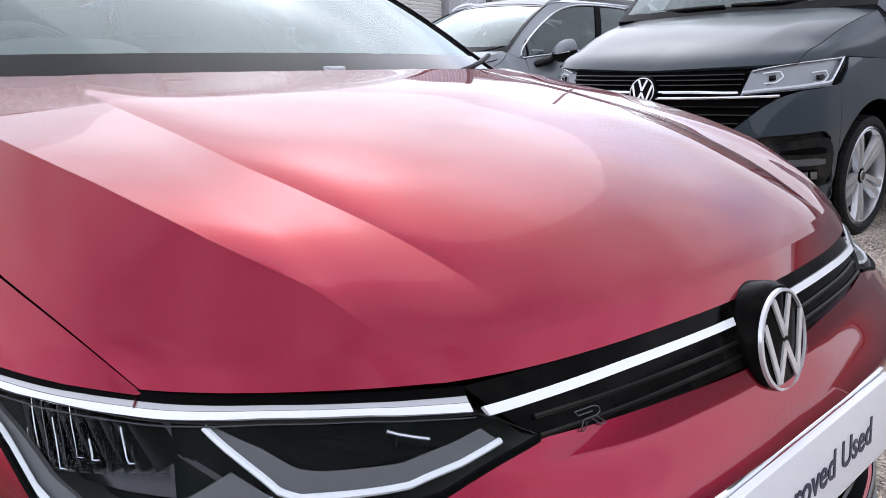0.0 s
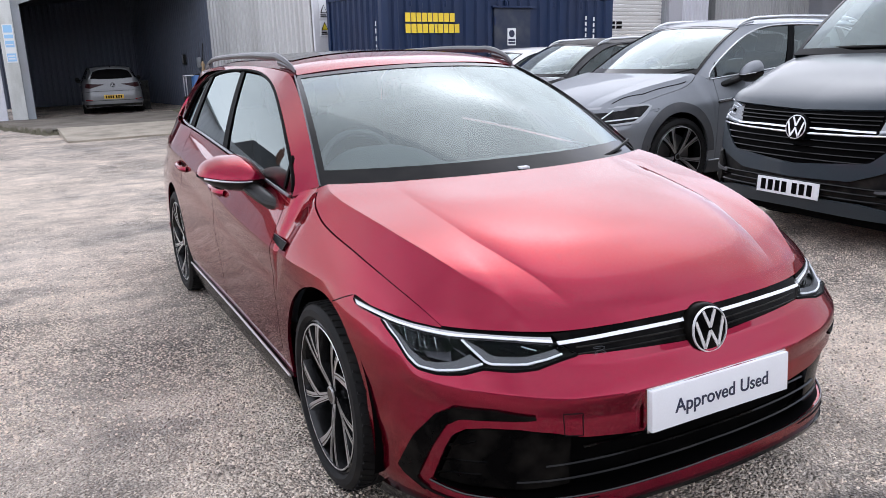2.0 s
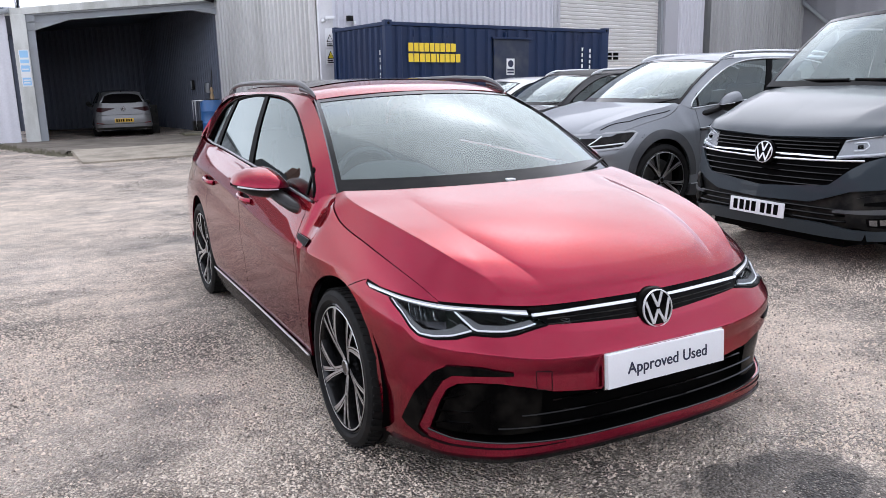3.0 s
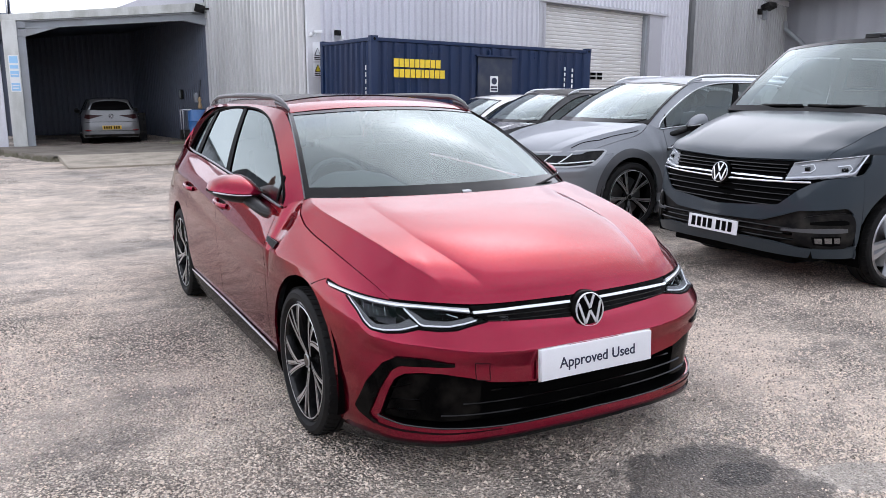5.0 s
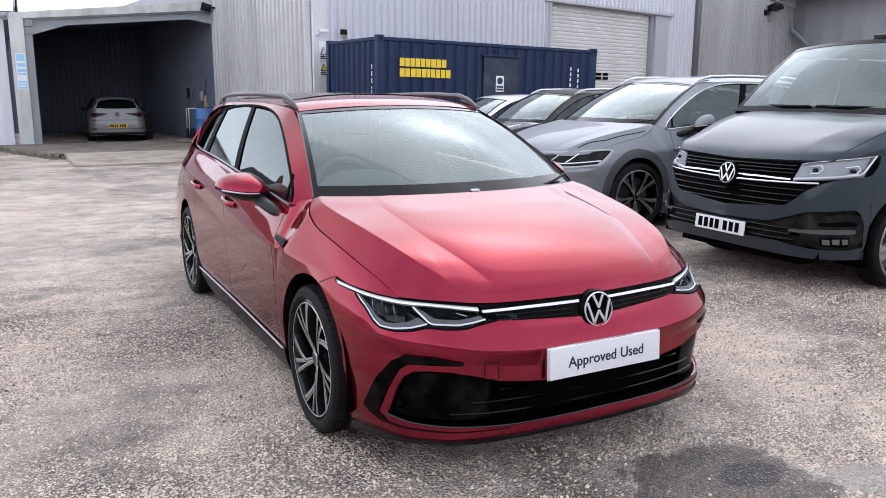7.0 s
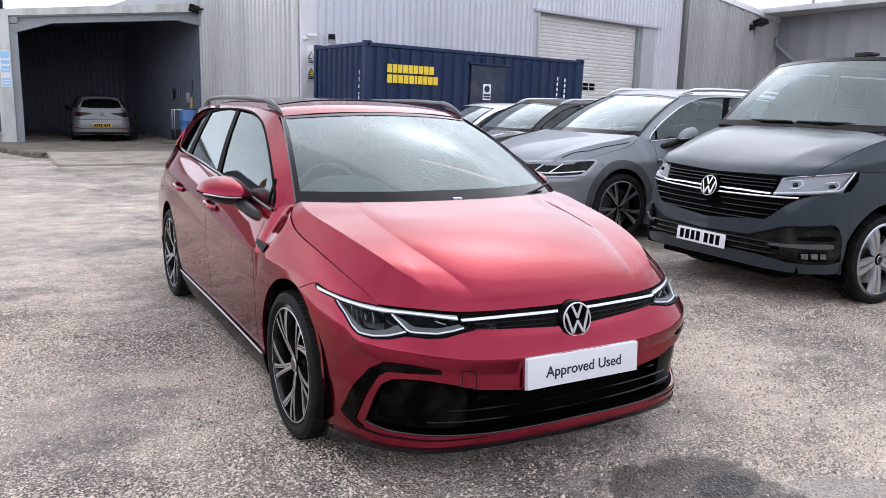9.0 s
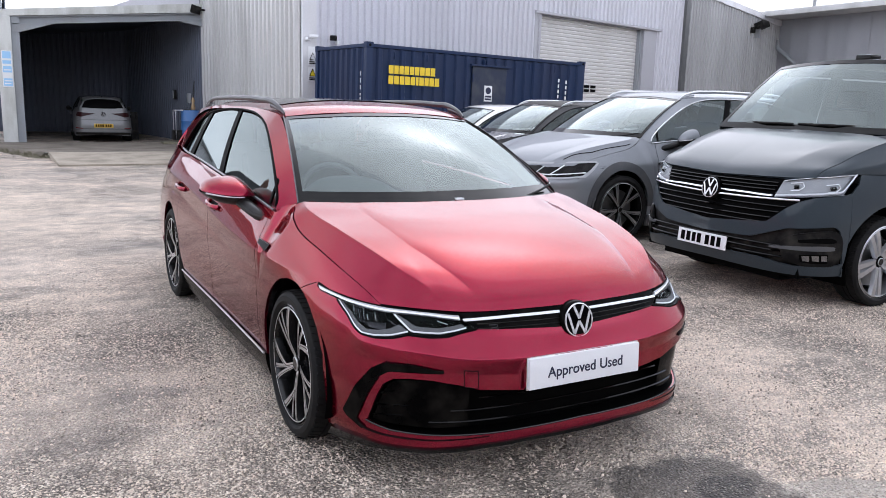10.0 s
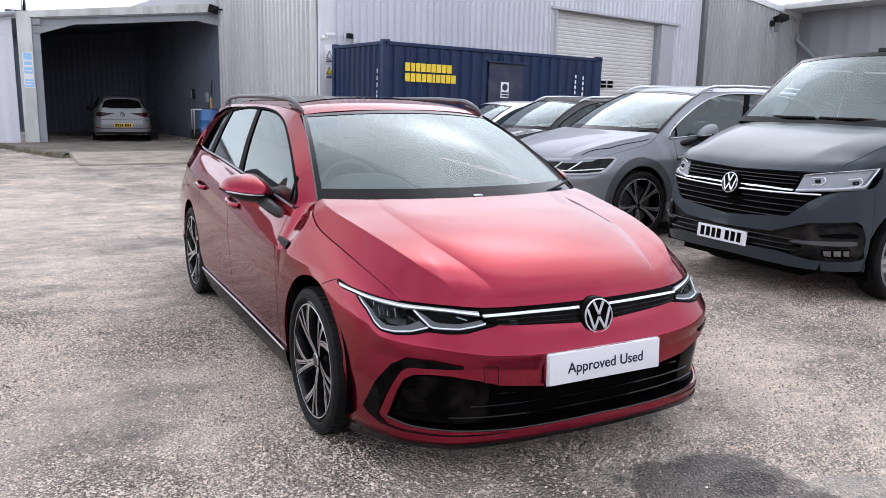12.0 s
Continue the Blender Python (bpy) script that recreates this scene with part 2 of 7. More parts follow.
PIPE_DARK = wear(material("dark_pipe_paint", (0.085, 0.088, 0.09), 0.5), 2, 0.2, 40)
BEAM_GREY = wear(material("grey_painted_steel", (0.27, 0.29, 0.31), 0.5), 2, 0.3, 40, 0.001, (0.20, 0.16, 0.12))
# the wall's lilac at about 0.7, its shaded tone put into the colour
FLASHING = wear(material("shaded_flashing", (0.40, 0.40, 0.43), 0.5), 0.6, 0.25, 25, 0.0, (0.22, 0.21, 0.21), (1.6, 1.6, 0.3))
SHUTTER = wear(material("cream_shutter_slat", (0.55, 0.54, 0.525), 0.45), 1.2, 0.2, 40, 0.0, (0.35, 0.31, 0.27), (1, 1, 0.5))
BARREL_BLUE = wear(material("blue_barrel_plastic", (0.016, 0.095, 0.27), 0.4), 4, 0.2, 90)
CONCRETE = wear(material("worn_concrete", (0.165, 0.142, 0.115), 0.85), 1.5, 0.85, 30, 0.010, (0.05, 0.043, 0.035), grain=0.5)
# concrete taken very dark in colour for the shade under the shed roof
SHED_FLOOR = wear(material("shaded_stained_concrete", (0.026, 0.025, 0.024), 0.8), 1.6, 0.4, 45, 0.004)
BRICK_RED = wear(material("house_brick", (0.24, 0.12, 0.09), 0.85), 3, 0.3, 60, 0.004)
ROOF_SLATE = wear(material("roof_slate", (0.07, 0.07, 0.08), 0.7), 3, 0.3, 60, 0.004)
LEAF = wear(material("moss_and_weeds", (0.13, 0.12, 0.08), 0.9), 8, 0.3, 60)


# mark at (-0.22, -1.05): bumper shadow put into the colour, with dark binder
STAINS_AND_SHADE = ((0.86, -1.42, 0.26, 0.11, -0.43, 0.75, (0.50, 0.45, 0.39)), (0.30, -1.22, 0.42, 0.33, 0.2, 0.80, (0.085, 0.075, 0.067)), (0.50, -1.19, 0.13, 0.09, 0.1, 0.80, (0.045, 0.040, 0.037)), (-0.22, -1.05, 0.42, 0.26, 0.15, 0.5, (0.06, 0.052, 0.046)), (-1.25, 1.7, 0.40, 1.7, -0.25, 0.26, (0.135, 0.114, 0.098)),
          (-1.9, 0.35, 0.55, 0.45, 0.4, 0.30, (0.135, 0.114, 0.098)), (-0.9, 4.7, 0.6, 0.5, 0.0, 0.5, (0.13, 0.125, 0.12)), (0.9, -0.55, 0.45, 0.3, 0.6, 0.45, (0.10, 0.085, 0.065)), (-2.6, 7.5, 2.6, 4.2, 0.1, 0.5, (0.86, 0.72, 0.58)), (-2.35, -0.6, 0.6, 0.7, 0.1, 0.35, (0.90, 0.77, 0.64)))


def ground_material():
    """Worn chip-and-tar surface: pale chippings in dark binder, damp and patched areas."""
    m = bpy.data.materials.new("worn_stone_chip_tarmac")
    m.use_nodes = True
    n, l = m.node_tree.nodes, m.node_tree.links
    b = n["Principled BSDF"]
    co = n.new("ShaderNodeTexCoord")

    def noise_tex(scale, detail=5, rough=0.6):
        t = n.new("ShaderNodeTexNoise")
        t.inputs["Scale"].default_value, t.inputs["Detail"].default_value, t.inputs["Roughness"].default_value = scale, detail, rough
        l.new(co.outputs["Object"], t.inputs["Vector"])
        return t

    def ranged(sock, a, c, lo=0.0, hi=1.0):
        r = n.new("ShaderNodeMapRange")
        for key, v in (("From Min", a), ("From Max", c), ("To Min", lo), ("To Max", hi)):
            r.inputs[key].default_value = v
        l.new(sock, r.inputs["Value"])
        return r.outputs["Result"]

    def blend(fac, a, c):
        x = n.new("ShaderNodeMix")
        x.data_type = "RGBA"
        l.new(fac, x.inputs["Factor"])
        for key, v in (("A", a), ("B", c)):
            if isinstance(v, tuple):
                x.inputs[key].default_value = (*v, 1)
            else:
                l.new(v, x.inputs[key])
        return x.outputs["Result"]

    def times(a, c):
        x = n.new("ShaderNodeMath")
        x.operation = "MULTIPLY"
        l.new(a, x.inputs[0])
        l.new(c, x.inputs[1])
        return x.outputs["Value"]

    warp = noise_tex(30, 3)
    vadd = n.new("ShaderNodeVectorMath")
    vadd.operation = "MULTIPLY_ADD"
    l.new(warp.outputs["Color"], vadd.inputs[0])
    vadd.inputs[1].default_value = (0.012, 0.012, 0.012)
    l.new(co.outputs["Object"], vadd.inputs[2])
    stones, tiny = n.new("ShaderNodeTexVoronoi"), n.new("ShaderNodeTexVoronoi")
    stones.inputs["Scale"].default_value, tiny.inputs["Scale"].default_value = 74, 165
    l.new(vadd.outputs["Vector"], stones.inputs["Vector"])
    l.new(vadd.outputs["Vector"], tiny.inputs["Vector"])
    tone = n.new("ShaderNodeSeparateColor")
    l.new(stones.outputs["Color"], tone.inputs["Color"])
    stone_col = n.new("ShaderNodeValToRGB")
    e = stone_col.color_ramp.elements
    e[0].color, e[1].color = (0.12, 0.095, 0.078, 1), (1.0, 0.86, 0.71, 1)
    x = e.new(0.35)
    x.color = (0.60, 0.50, 0.415, 1)
    x = e.new(0.7)
    x.color = (0.90, 0.765, 0.635, 1)
    l.new(tone.outputs["Red"], stone_col.inputs["Fac"])
    gap = ranged(stones.outputs["Distance"], 0.38, 0.50)
    base = blend(gap, stone_col.outputs["Color"], (0.078, 0.064, 0.054))
    tn = n.new("ShaderNodeSeparateColor")
    l.new(tiny.outputs["Color"], tn.inputs["Color"])
    base = blend(ranged(tn.outputs["Green"], 0.62, 0.70, 0, 0.55), base, (0.52, 0.44, 0.365))
    specks = n.new("ShaderNodeTexVoronoi")
    specks.inputs["Scale"].default_value = 92
    l.new(vadd.outputs["Vector"], specks.inputs["Vector"])
    sp = n.new("ShaderNodeSeparateColor")
    l.new(specks.outputs["Color"], sp.inputs["Color"])
    base = blend(ranged(sp.outputs["Blue"], 0.78, 0.82, 0, 0.5), base, (0.07, 0.058, 0.050))
    base = blend(ranged(sp.outputs["Green"], 0.80, 0.84, 0, 0.75), base, (0.95, 0.83, 0.70))
    # bare binder where the chippings have gone, in large soft areas
    worn = noise_tex(0.55, 8, 0.62)
    base = blend(ranged(worn.outputs["Fac"], 0.50, 0.62, 0, 0.30), base, (0.115, 0.098, 0.085))
    dust = noise_tex(0.9, 6, 0.6)
    base = blend(ranged(dust.outputs["Fac"], 0.40, 0.60, 0, 0.54), base, (0.95, 0.80, 0.665))
    # streaks and blotches where traffic has pressed the chippings into the binder
    drag = n.new("ShaderNodeMapping")
    drag.inputs["Scale"].default_value, drag.inputs["Rotation"].default_value = (0.75, 1.5, 1.0), (0, 0, 0.2)
    l.new(co.outputs["Object"], drag.inputs["Vector"])
    blot = noise_tex(1.9, 7, 0.62)
    l.new(drag.outputs["Vector"], blot.inputs["Vector"])
    base = blend(ranged(blot.outputs["Fac"], 0.52, 0.64, 0, 0.52), base, (0.16, 0.142, 0.130))
    # tar, traffic wear, pale ground, painted bumper shadow: centre, radii, turn, depth of mark
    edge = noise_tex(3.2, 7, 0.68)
    for cx, cy, rx, ry, turn, dark, tint in STAINS_AND_SHADE:
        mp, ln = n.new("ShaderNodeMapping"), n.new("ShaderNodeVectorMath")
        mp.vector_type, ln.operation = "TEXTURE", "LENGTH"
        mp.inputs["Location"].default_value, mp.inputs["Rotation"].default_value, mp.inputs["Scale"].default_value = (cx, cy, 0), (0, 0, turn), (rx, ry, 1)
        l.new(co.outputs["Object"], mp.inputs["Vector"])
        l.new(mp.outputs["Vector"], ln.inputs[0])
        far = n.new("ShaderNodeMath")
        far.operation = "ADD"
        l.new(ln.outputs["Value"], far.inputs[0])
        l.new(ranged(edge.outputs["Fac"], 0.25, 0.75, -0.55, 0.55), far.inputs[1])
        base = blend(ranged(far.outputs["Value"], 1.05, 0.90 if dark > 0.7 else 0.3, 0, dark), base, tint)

    base = blend(ranged(tn.outputs["Red"], 0.84, 0.90, 0, 0.55), base, (0.46, 0.40, 0.34))
    base = blend(ranged(tn.outputs["Blue"], 0.86, 0.90, 0, 0.45), base, (0.05, 0.043, 0.038))
    mott = noise_tex(5.0, 6, 0.65)
    hs = n.new("ShaderNodeHueSaturation")
    l.new(ranged(mott.outputs["Fac"], 0.3, 0.7, 0.80, 1.30), hs.inputs["Value"])
    l.new(base, hs.inputs["Color"])
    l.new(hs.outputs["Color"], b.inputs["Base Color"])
    l.new(ranged(worn.outputs["Fac"], 0.45, 0.65, 0.88, 0.55), b.inputs["Roughness"])
    hgt = n.new("ShaderNodeMath")
    hgt.operation = "ADD"
    l.new(ranged(stones.outputs["Distance"], 0.0, 0.7, 1.0, 0.0), hgt.inputs[0])
    l.new(mott.outputs["Fac"], hgt.inputs[1])
    bp = n.new("ShaderNodeBump")
    bp.inputs["Strength"].default_value, bp.inputs["Distance"].default_value = 1.0, 0.02
    l.new(hgt.outputs["Value"], bp.inputs["Height"])
    l.new(bp.outputs["Normal"], b.inputs["Normal"])
    return m


GROUND = ground_material()


# ---- building blocks ----
class Geo:
    """Points and faces of one mesh."""

    def __init__(self):
        self.v, self.f = [], []

    def add(self, verts, faces):
        k = len(self.v)
        self.v += [tuple(float(c) for c in p) for p in verts]
        self.f += [tuple(i + k for i in f) for f in faces]
        return self

    def grid(self, P, thick=0.0, inside=None, closed=False):
        """A sheet of points P[n, m]; with thickness, away from its outside."""
        P = np.asarray(P, float)
        n, m = P.shape[:2]
        quads = [(i * m + j, (i + 1) * m + j, (i + 1) * m + j + 1, i * m + j + 1) for i in range(n - 1) for j in range(m - 1)]
        if closed:
            quads += [((n - 1) * m + j, j, j + 1, (n - 1) * m + j + 1) for j in range(m - 1)]
        if not thick:
            return self.add(P.reshape(-1, 3), quads)
        du, dv = np.gradient(P, axis=0), np.gradient(P, axis=1)
        N = np.cross(du, dv)
        N /= np.linalg.norm(N, axis=2, keepdims=True) + 1e-12
        if inside is not None and np.sum(N * (P - np.asarray(inside))) < 0:
            N = -N
        Q = P - N * thick
        k = n * m
        faces = quads + [tuple(i + k for i in q[::-1]) for q in quads]
        rim = [j for j in range(m)] + [i * m + m - 1 for i in range(1, n)] + [(n - 1) * m + j for j in range(m - 2, -1, -1)] + [i * m for i in range(n - 2, 0, -1)]
        faces += [(rim[i], rim[i - 1], rim[i - 1] + k, rim[i] + k) for i in range(len(rim))]
        return self.add(np.concatenate([P.reshape(-1, 3), Q.reshape(-1, 3)]), faces)

    def box(self, a, b, bevel=0.0, m=None):
        """A box from corner a to corner b, its edges rounded by bevel."""
        bm = bmesh.new()
        bmesh.ops.create_cube(bm, size=1)
        size, mid = [max(1e-4, abs(q - p)) for p, q in zip(a, b)], [(p + q) / 2 for p, q in zip(a, b)]
        bmesh.ops.scale(bm, vec=size, verts=bm.verts)
        if bevel:
            bmesh.ops.bevel(bm, geom=bm.edges, offset=min(bevel, min(size) * 0.45), segments=2, profile=0.7, affect="EDGES")
        bmesh.ops.translate(bm, vec=mid, verts=bm.verts)
        if m is not None:
            bmesh.ops.transform(bm, matrix=m, verts=bm.verts)
        return self.take(bm)

    def take(self, bm):
        bm.verts.index_update()
        self.add([v.co for v in bm.verts], [[v.index for v in f.verts] for f in bm.faces])
        bm.free()
        return self

    def turned(self, prof, n=48, axis="x", centre=(0, 0, 0), shut=True):
        """A body turned from (radius, along) pairs round an axis."""
        k = len(prof)
        pts = []
        for i in range(n):
            a = 2 * math.pi * i / n
            for r, h in prof:
                c, s = r * math.cos(a), r * math.sin(a)
                p = {"x": (h, c, s), "y": (s, h, c), "z": (c, s, h)}[axis]
                pts.append([p[q] + centre[q] for q in range(3)])
        faces = [(i * k + j, ((i + 1) % n) * k + j, ((i + 1) % n) * k + j + 1, i * k + j + 1) for i in range(n) for j in range(k - 1)]
        if shut:
            faces += [tuple(i * k for i in range(n)), tuple(i * k + k - 1 for i in range(n - 1, -1, -1))]
        return self.add(pts, faces)

    def tube(self, path, r, n=8, flat=1.0):
        """A rod along a path of points."""
        P = np.asarray(path, float)
        T = np.gradient(P, axis=0)
        T /= np.linalg.norm(T, axis=1, keepdims=True) + 1e-12
        up = np.array([0, 0, 1.0]) if abs(T[:, 2]).mean() < 0.8 else np.array([0, 1.0, 0])
        A = np.cross(T, up)
        A /= np.linalg.norm(A, axis=1, keepdims=True) + 1e-12
        B = np.cross(A, T)
        rr = np.broadcast_to(np.asarray(r, float), (len(P),))
        pts, m = [], len(P)
        for i in range(m):
            for j in range(n):
                a = 2 * math.pi * j / n
                pts.append(P[i] + A[i] * rr[i] * math.cos(a) + B[i] * rr[i] * flat * math.sin(a))
        faces = [(i * n + j, (i + 1) * n + j, (i + 1) * n + (j + 1) % n, i * n + (j + 1) % n) for i in range(m - 1) for j in range(n)]
        faces += [tuple(range(n - 1, -1, -1)), tuple((m - 1) * n + j for j in range(n))]
        return self.add(pts, faces)

    def prism(self, outline, h, to):
        """A flat outline [(a, b)] given a depth h; to(a, b, c) places it."""
        n = len(outline)
        pts = [to(a, b, 0) for a, b in outline] + [to(a, b, h) for a, b in outline]
        faces = [tuple(range(n - 1, -1, -1)), tuple(range(n, 2 * n))]
        faces += [(i, (i + 1) % n, (i + 1) % n + n, i + n) for i in range(n)]
        return self.add(pts, faces)

    def mirrored(self):
        g = Geo()
        g.v, g.f = [(-x, y, z) for x, y, z in self.v], [f[::-1] for f in self.f]
        return g

    def scaled(self, k):
        self.v = [(x * k[0], y * k[1], z * k[2]) for x, y, z in self.v]
        return self


def link(name, geo, mat, angle=32, second=None, split=0):
    """A mesh object; faces from number split on take the second material."""
    me = bpy.data.meshes.new(name)
    me.from_pydata(geo.v, [], geo.f)
    if second:
        me.polygons.foreach_set("material_index", [int(i >= split) for i in range(len(me.polygons))])
    bm = bmesh.new()
    bm.from_mesh(me)
    bmesh.ops.remove_doubles(bm, verts=bm.verts, dist=0.00002)
    bmesh.ops.recalc_face_normals(bm, faces=bm.faces)
    bm.to_mesh(me)
    bm.free()
    me.polygons.foreach_set("use_smooth", [True] * len(me.polygons))
    me.set_sharp_from_angle(angle=radians(angle))
    me.materials.append(mat)
    if second:
        me.materials.append(second)
    return new(name, me)


def part(name, geo, mat, parent, label="", angle=32, second=None, split=0):
    ob = link(name, geo, mat, angle, second, split)
    ob.parent = parent
    return tagged(ob, label)


def thing(name, m, label, category, group=""):
    ob = new(name)
    ob.empty_display_size = 0.2
    ob.matrix_world = m
    return tagged(ob, label, category, group)


def solo(name, geo, mat, label="", category="", group="", kind="", angle=32):
    return tagged(link(name, geo, mat, angle), label, category, group, kind)


def lettering(name, body, size, mat, parent, m, label=""):
    cu = bpy.data.curves.new(name, "FONT")
    cu.offset = 0.0007
    cu.body, cu.size, cu.extrude, cu.align_x, cu.align_y = body, size, 0.0006, "CENTER", "CENTER"
    ob = bpy.data.objects.new(name, cu)
    scene.collection.objects.link(ob)
    me = bpy.data.meshes.new_from_object(ob)
    bpy.data.objects.remove(ob)
    bpy.data.curves.remove(cu)
    me.materials.clear()
    me.materials.append(mat)
    ob = new(name, me)
    ob.parent, ob.matrix_local = parent, m
    return tagged(ob, label)


# ---- the yard ----
g = Geo()
xs = np.concatenate([[-400, -120, -50], np.linspace(-24, 34, 59), [60, 130, 400]])
ys = np.concatenate([[-400, -120, -50, -25], np.linspace(-12, 30, 57), [60, 130, 400]])
X, Y = np.meshgrid(xs, ys, indexing="ij")
Z = np.array([[0.004 * noise.noise((x * 0.55, y * 0.55, 0.3)) if abs(x) < 40 and abs(y) < 40 else 0 for y in ys] for x in xs])
near = np.exp(-((X - 0.5) ** 2 + (Y - 0.5) ** 2) / 30)
g.grid(np.stack([X, Y, Z * (1 - near)], -1))
solo("ground", g, GROUND, "worn pale stone-chip tarmac yard with dark bare areas", "ground", kind="structure")


# corrugated walls of the large unit behind
WALL_T = radians(13.5)
WU, WV = Vector((math.cos(WALL_T), math.sin(WALL_T), 0)), Vector((-math.sin(WALL_T), math.cos(WALL_T), 0))
WALL_O = Vector((4.30, 14.77, 0))


def sheet(o, u, v, length, z0, z1, pitch, depth, start=0.0, flat=0.45, thick=0.05):
    """Profiled sheet from o along u; v points away from the viewer. z0, z1 may be functions."""
    prof, a = [], start
    while a < length - 1e-6:
        for f, d in ((0, 0), (flat, 0), (flat + 0.12, 1), (0.88, 1)):
            if a + f * pitch <= length:
                prof.append((a + f * pitch, d * depth))
        a += pitch
    prof.append((length, 0))
    lo = z0 if callable(z0) else (lambda q: z0)
    hi = z1 if callable(z1) else (lambda q: z1)
    P = np.zeros((len(prof), 2, 3))
    for i, (a, d) in enumerate(prof):
        p = o + u * a - v * d
        P[i, 0], P[i, 1] = (p.x, p.y, lo(a)), (p.x, p.y, hi(a))
    gg = Geo().grid(P)
    back = [o + v * thick, o + u * length + v * thick]
    gg.add([(*back[0].xy, lo(0)), (*back[1].xy, lo(length)), (*back[1].xy, hi(length)), (*back[0].xy, hi(0))], [(0, 1, 2, 3)])
    return gg


def along(a, z, d=0.0):
    """A place on the front wall: a metres along, at height z, d in front."""
    p = WALL_O + WU * a - WV * d
    return (p.x, p.y, z)


def wall_box(gg, a0, a1, z0, z1, d0, d1):
    pts = [along(a, z, d) for d in (d0, d1) for a, z in ((a0, z0), (a1, z0), (a1, z1), (a0, z1))]
    return gg.add(pts, [(0, 1, 2, 3), (7, 6, 5, 4), (0, 4, 5, 1), (1, 5, 6, 2), (2, 6, 7, 3), (3, 7, 4, 0)])


ROLL0, ROLL1, ROLL_Z = 8.40, 13.82, 4.15
g = sheet(Vector(along(0.37, 0)), WU, WV, ROLL0 - 0.37, 0.0, 6.6, 0.215, 0.06, flat=0.55)
wall_front = solo("wall_front", g, WALL_LILAC, "pale lilac-grey profiled steel cladding wall", "wall", kind="structure")
solo("wall_over_shutter", sheet(Vector(along(ROLL0, 0)), WU, WV, ROLL1 - ROLL0 + 0.9, ROLL_Z + 0.07, 6.6, 0.215, 0.06, flat=0.55), WALL_LILAC, "pale grey cladding above the roller shutter", "wall", kind="structure")
solo("wall_front_end", sheet(Vector(along(ROLL1 + 0.9, 0)), WU, WV, 16.45 - ROLL1 - 0.9, 0.0, 6.6, 0.215, 0.06, flat=0.55), WALL_LILAC, "pale grey profiled cladding beside the shutter", "wall", kind="structure")
verge = lambda a: 5.90 - 0.082 * a
solo("wall_low_unit", sheet(Vector(along(16.6, 0)), WU, WV, 8.7, 0.0, verge, 0.205, 0.04), WALL_LOW, "grey corrugated wall of the lower unit", "wall", kind="structure")
pts = [along(a, verge(a - 16.6) + dz, d) for a in (16.6, 25.3) for d, dz in ((0.10, -0.12), (0.10, 0.10), (-0.5, 0.22), (-0.5, -0.12))]
g = Geo().add(pts, [(0, 1, 5, 4), (1, 2, 6, 5), (2, 3, 7, 6), (3, 0, 4, 7), (0, 3, 2, 1), (4, 5, 6, 7)])
solo("verge_trim", g, TRIM_WHITE, "grey steel roof verge flashing", "trim", kind="structure")
g = Geo()
wall_box(g, ROLL0 - 0.30, ROLL0, 0, ROLL_Z + 0.07, 0.0, 0.06)
wall_box(g, ROLL1 + 0.10, ROLL1 + 0.90, 0, ROLL_Z + 0.02, -0.05, 0.05)
wall_box(g, ROLL0 - 0.34, ROLL1 + 1.1, ROLL_Z + 0.005, ROLL_Z + 0.075, 0.0, 0.14)
solo("shutter_trim", g, FLASHING, "shaded grey flashings round the roller shutter opening", "trim", kind="structure")
g = Geo()
wall_box(g, ROLL1 - 0.02, ROLL1 + 0.10, 0, ROLL_Z - 0.035, -0.28, -0.05)
wall_box(g, ROLL0 - 0.02, ROLL1 + 0.10, ROLL_Z - 0.03, ROLL_Z + 0.06, -0.28, -0.02)
solo("shutter_guide", g, BEAM_GREY, "dark steel shutter guide and lintel", "trim", kind="structure")

shutter = thing("roller_shutter", Matrix(), "closed cream slatted roller shutter door", "shutter door")
tagged(shutter, kind="structure")
slat_z = np.arange(0.02, ROLL_Z - 0.02, 0.115)
slat_geo = Geo()
P = np.zeros((2, 5, 3))
for i, a in enumerate((ROLL0, ROLL1)):
    for j, (dz, d) in enumerate(((0, -0.20), (0.02, -0.175), (0.057, -0.168), (0.095, -0.175), (0.113, -0.20))):
        P[i, j] = along(a, dz, d)
slat_geo.grid(P, 0.004, inside=along(11, 0, -3))
first = part("slat", slat_geo, SHUTTER, shutter)
for z in slat_z:
    ob = first if z == slat_z[0] else bpy.data.objects.new("slat", first.data)
    if ob is not first:
        scene.collection.objects.link(ob)
        ob.parent = shutter
    ob.location.z = z
g = Geo()
for k in range(2):
    for q in range(2):
        wall_box(g, 10.95 + k * 0.36, 11.22 + k * 0.36, 1.93 + q * 0.13, 2.02 + q * 0.13, -0.165, -0.15)
part("vision_slot", g, INK_BLACK, shutter, "small dark viewing slots")

# corner flashing, side wall that runs back to the shed
g = Geo()
wall_box(g, -0.02, 0.37, 0, 6.6, 0.0, 0.05)
solo("corner_trim", g, TRIM_WHITE, "white steel corner flashing of the unit", "trim", kind="structure")
SIDE_END = Vector((3.42, 21.0, 0))
SU = (SIDE_END - WALL_O).normalized()
SV = Vector((SU.y, -SU.x, 0))
side_len = (SIDE_END - WALL_O).length
solo("wall_side", sheet(WALL_O + SU * 0.1, SU, SV, side_len - 0.1, 0.0, 6.6, 0.24, 0.075, flat=0.4), WALL_GREY, "weathered grey corrugated side wall", "wall", kind="structure")
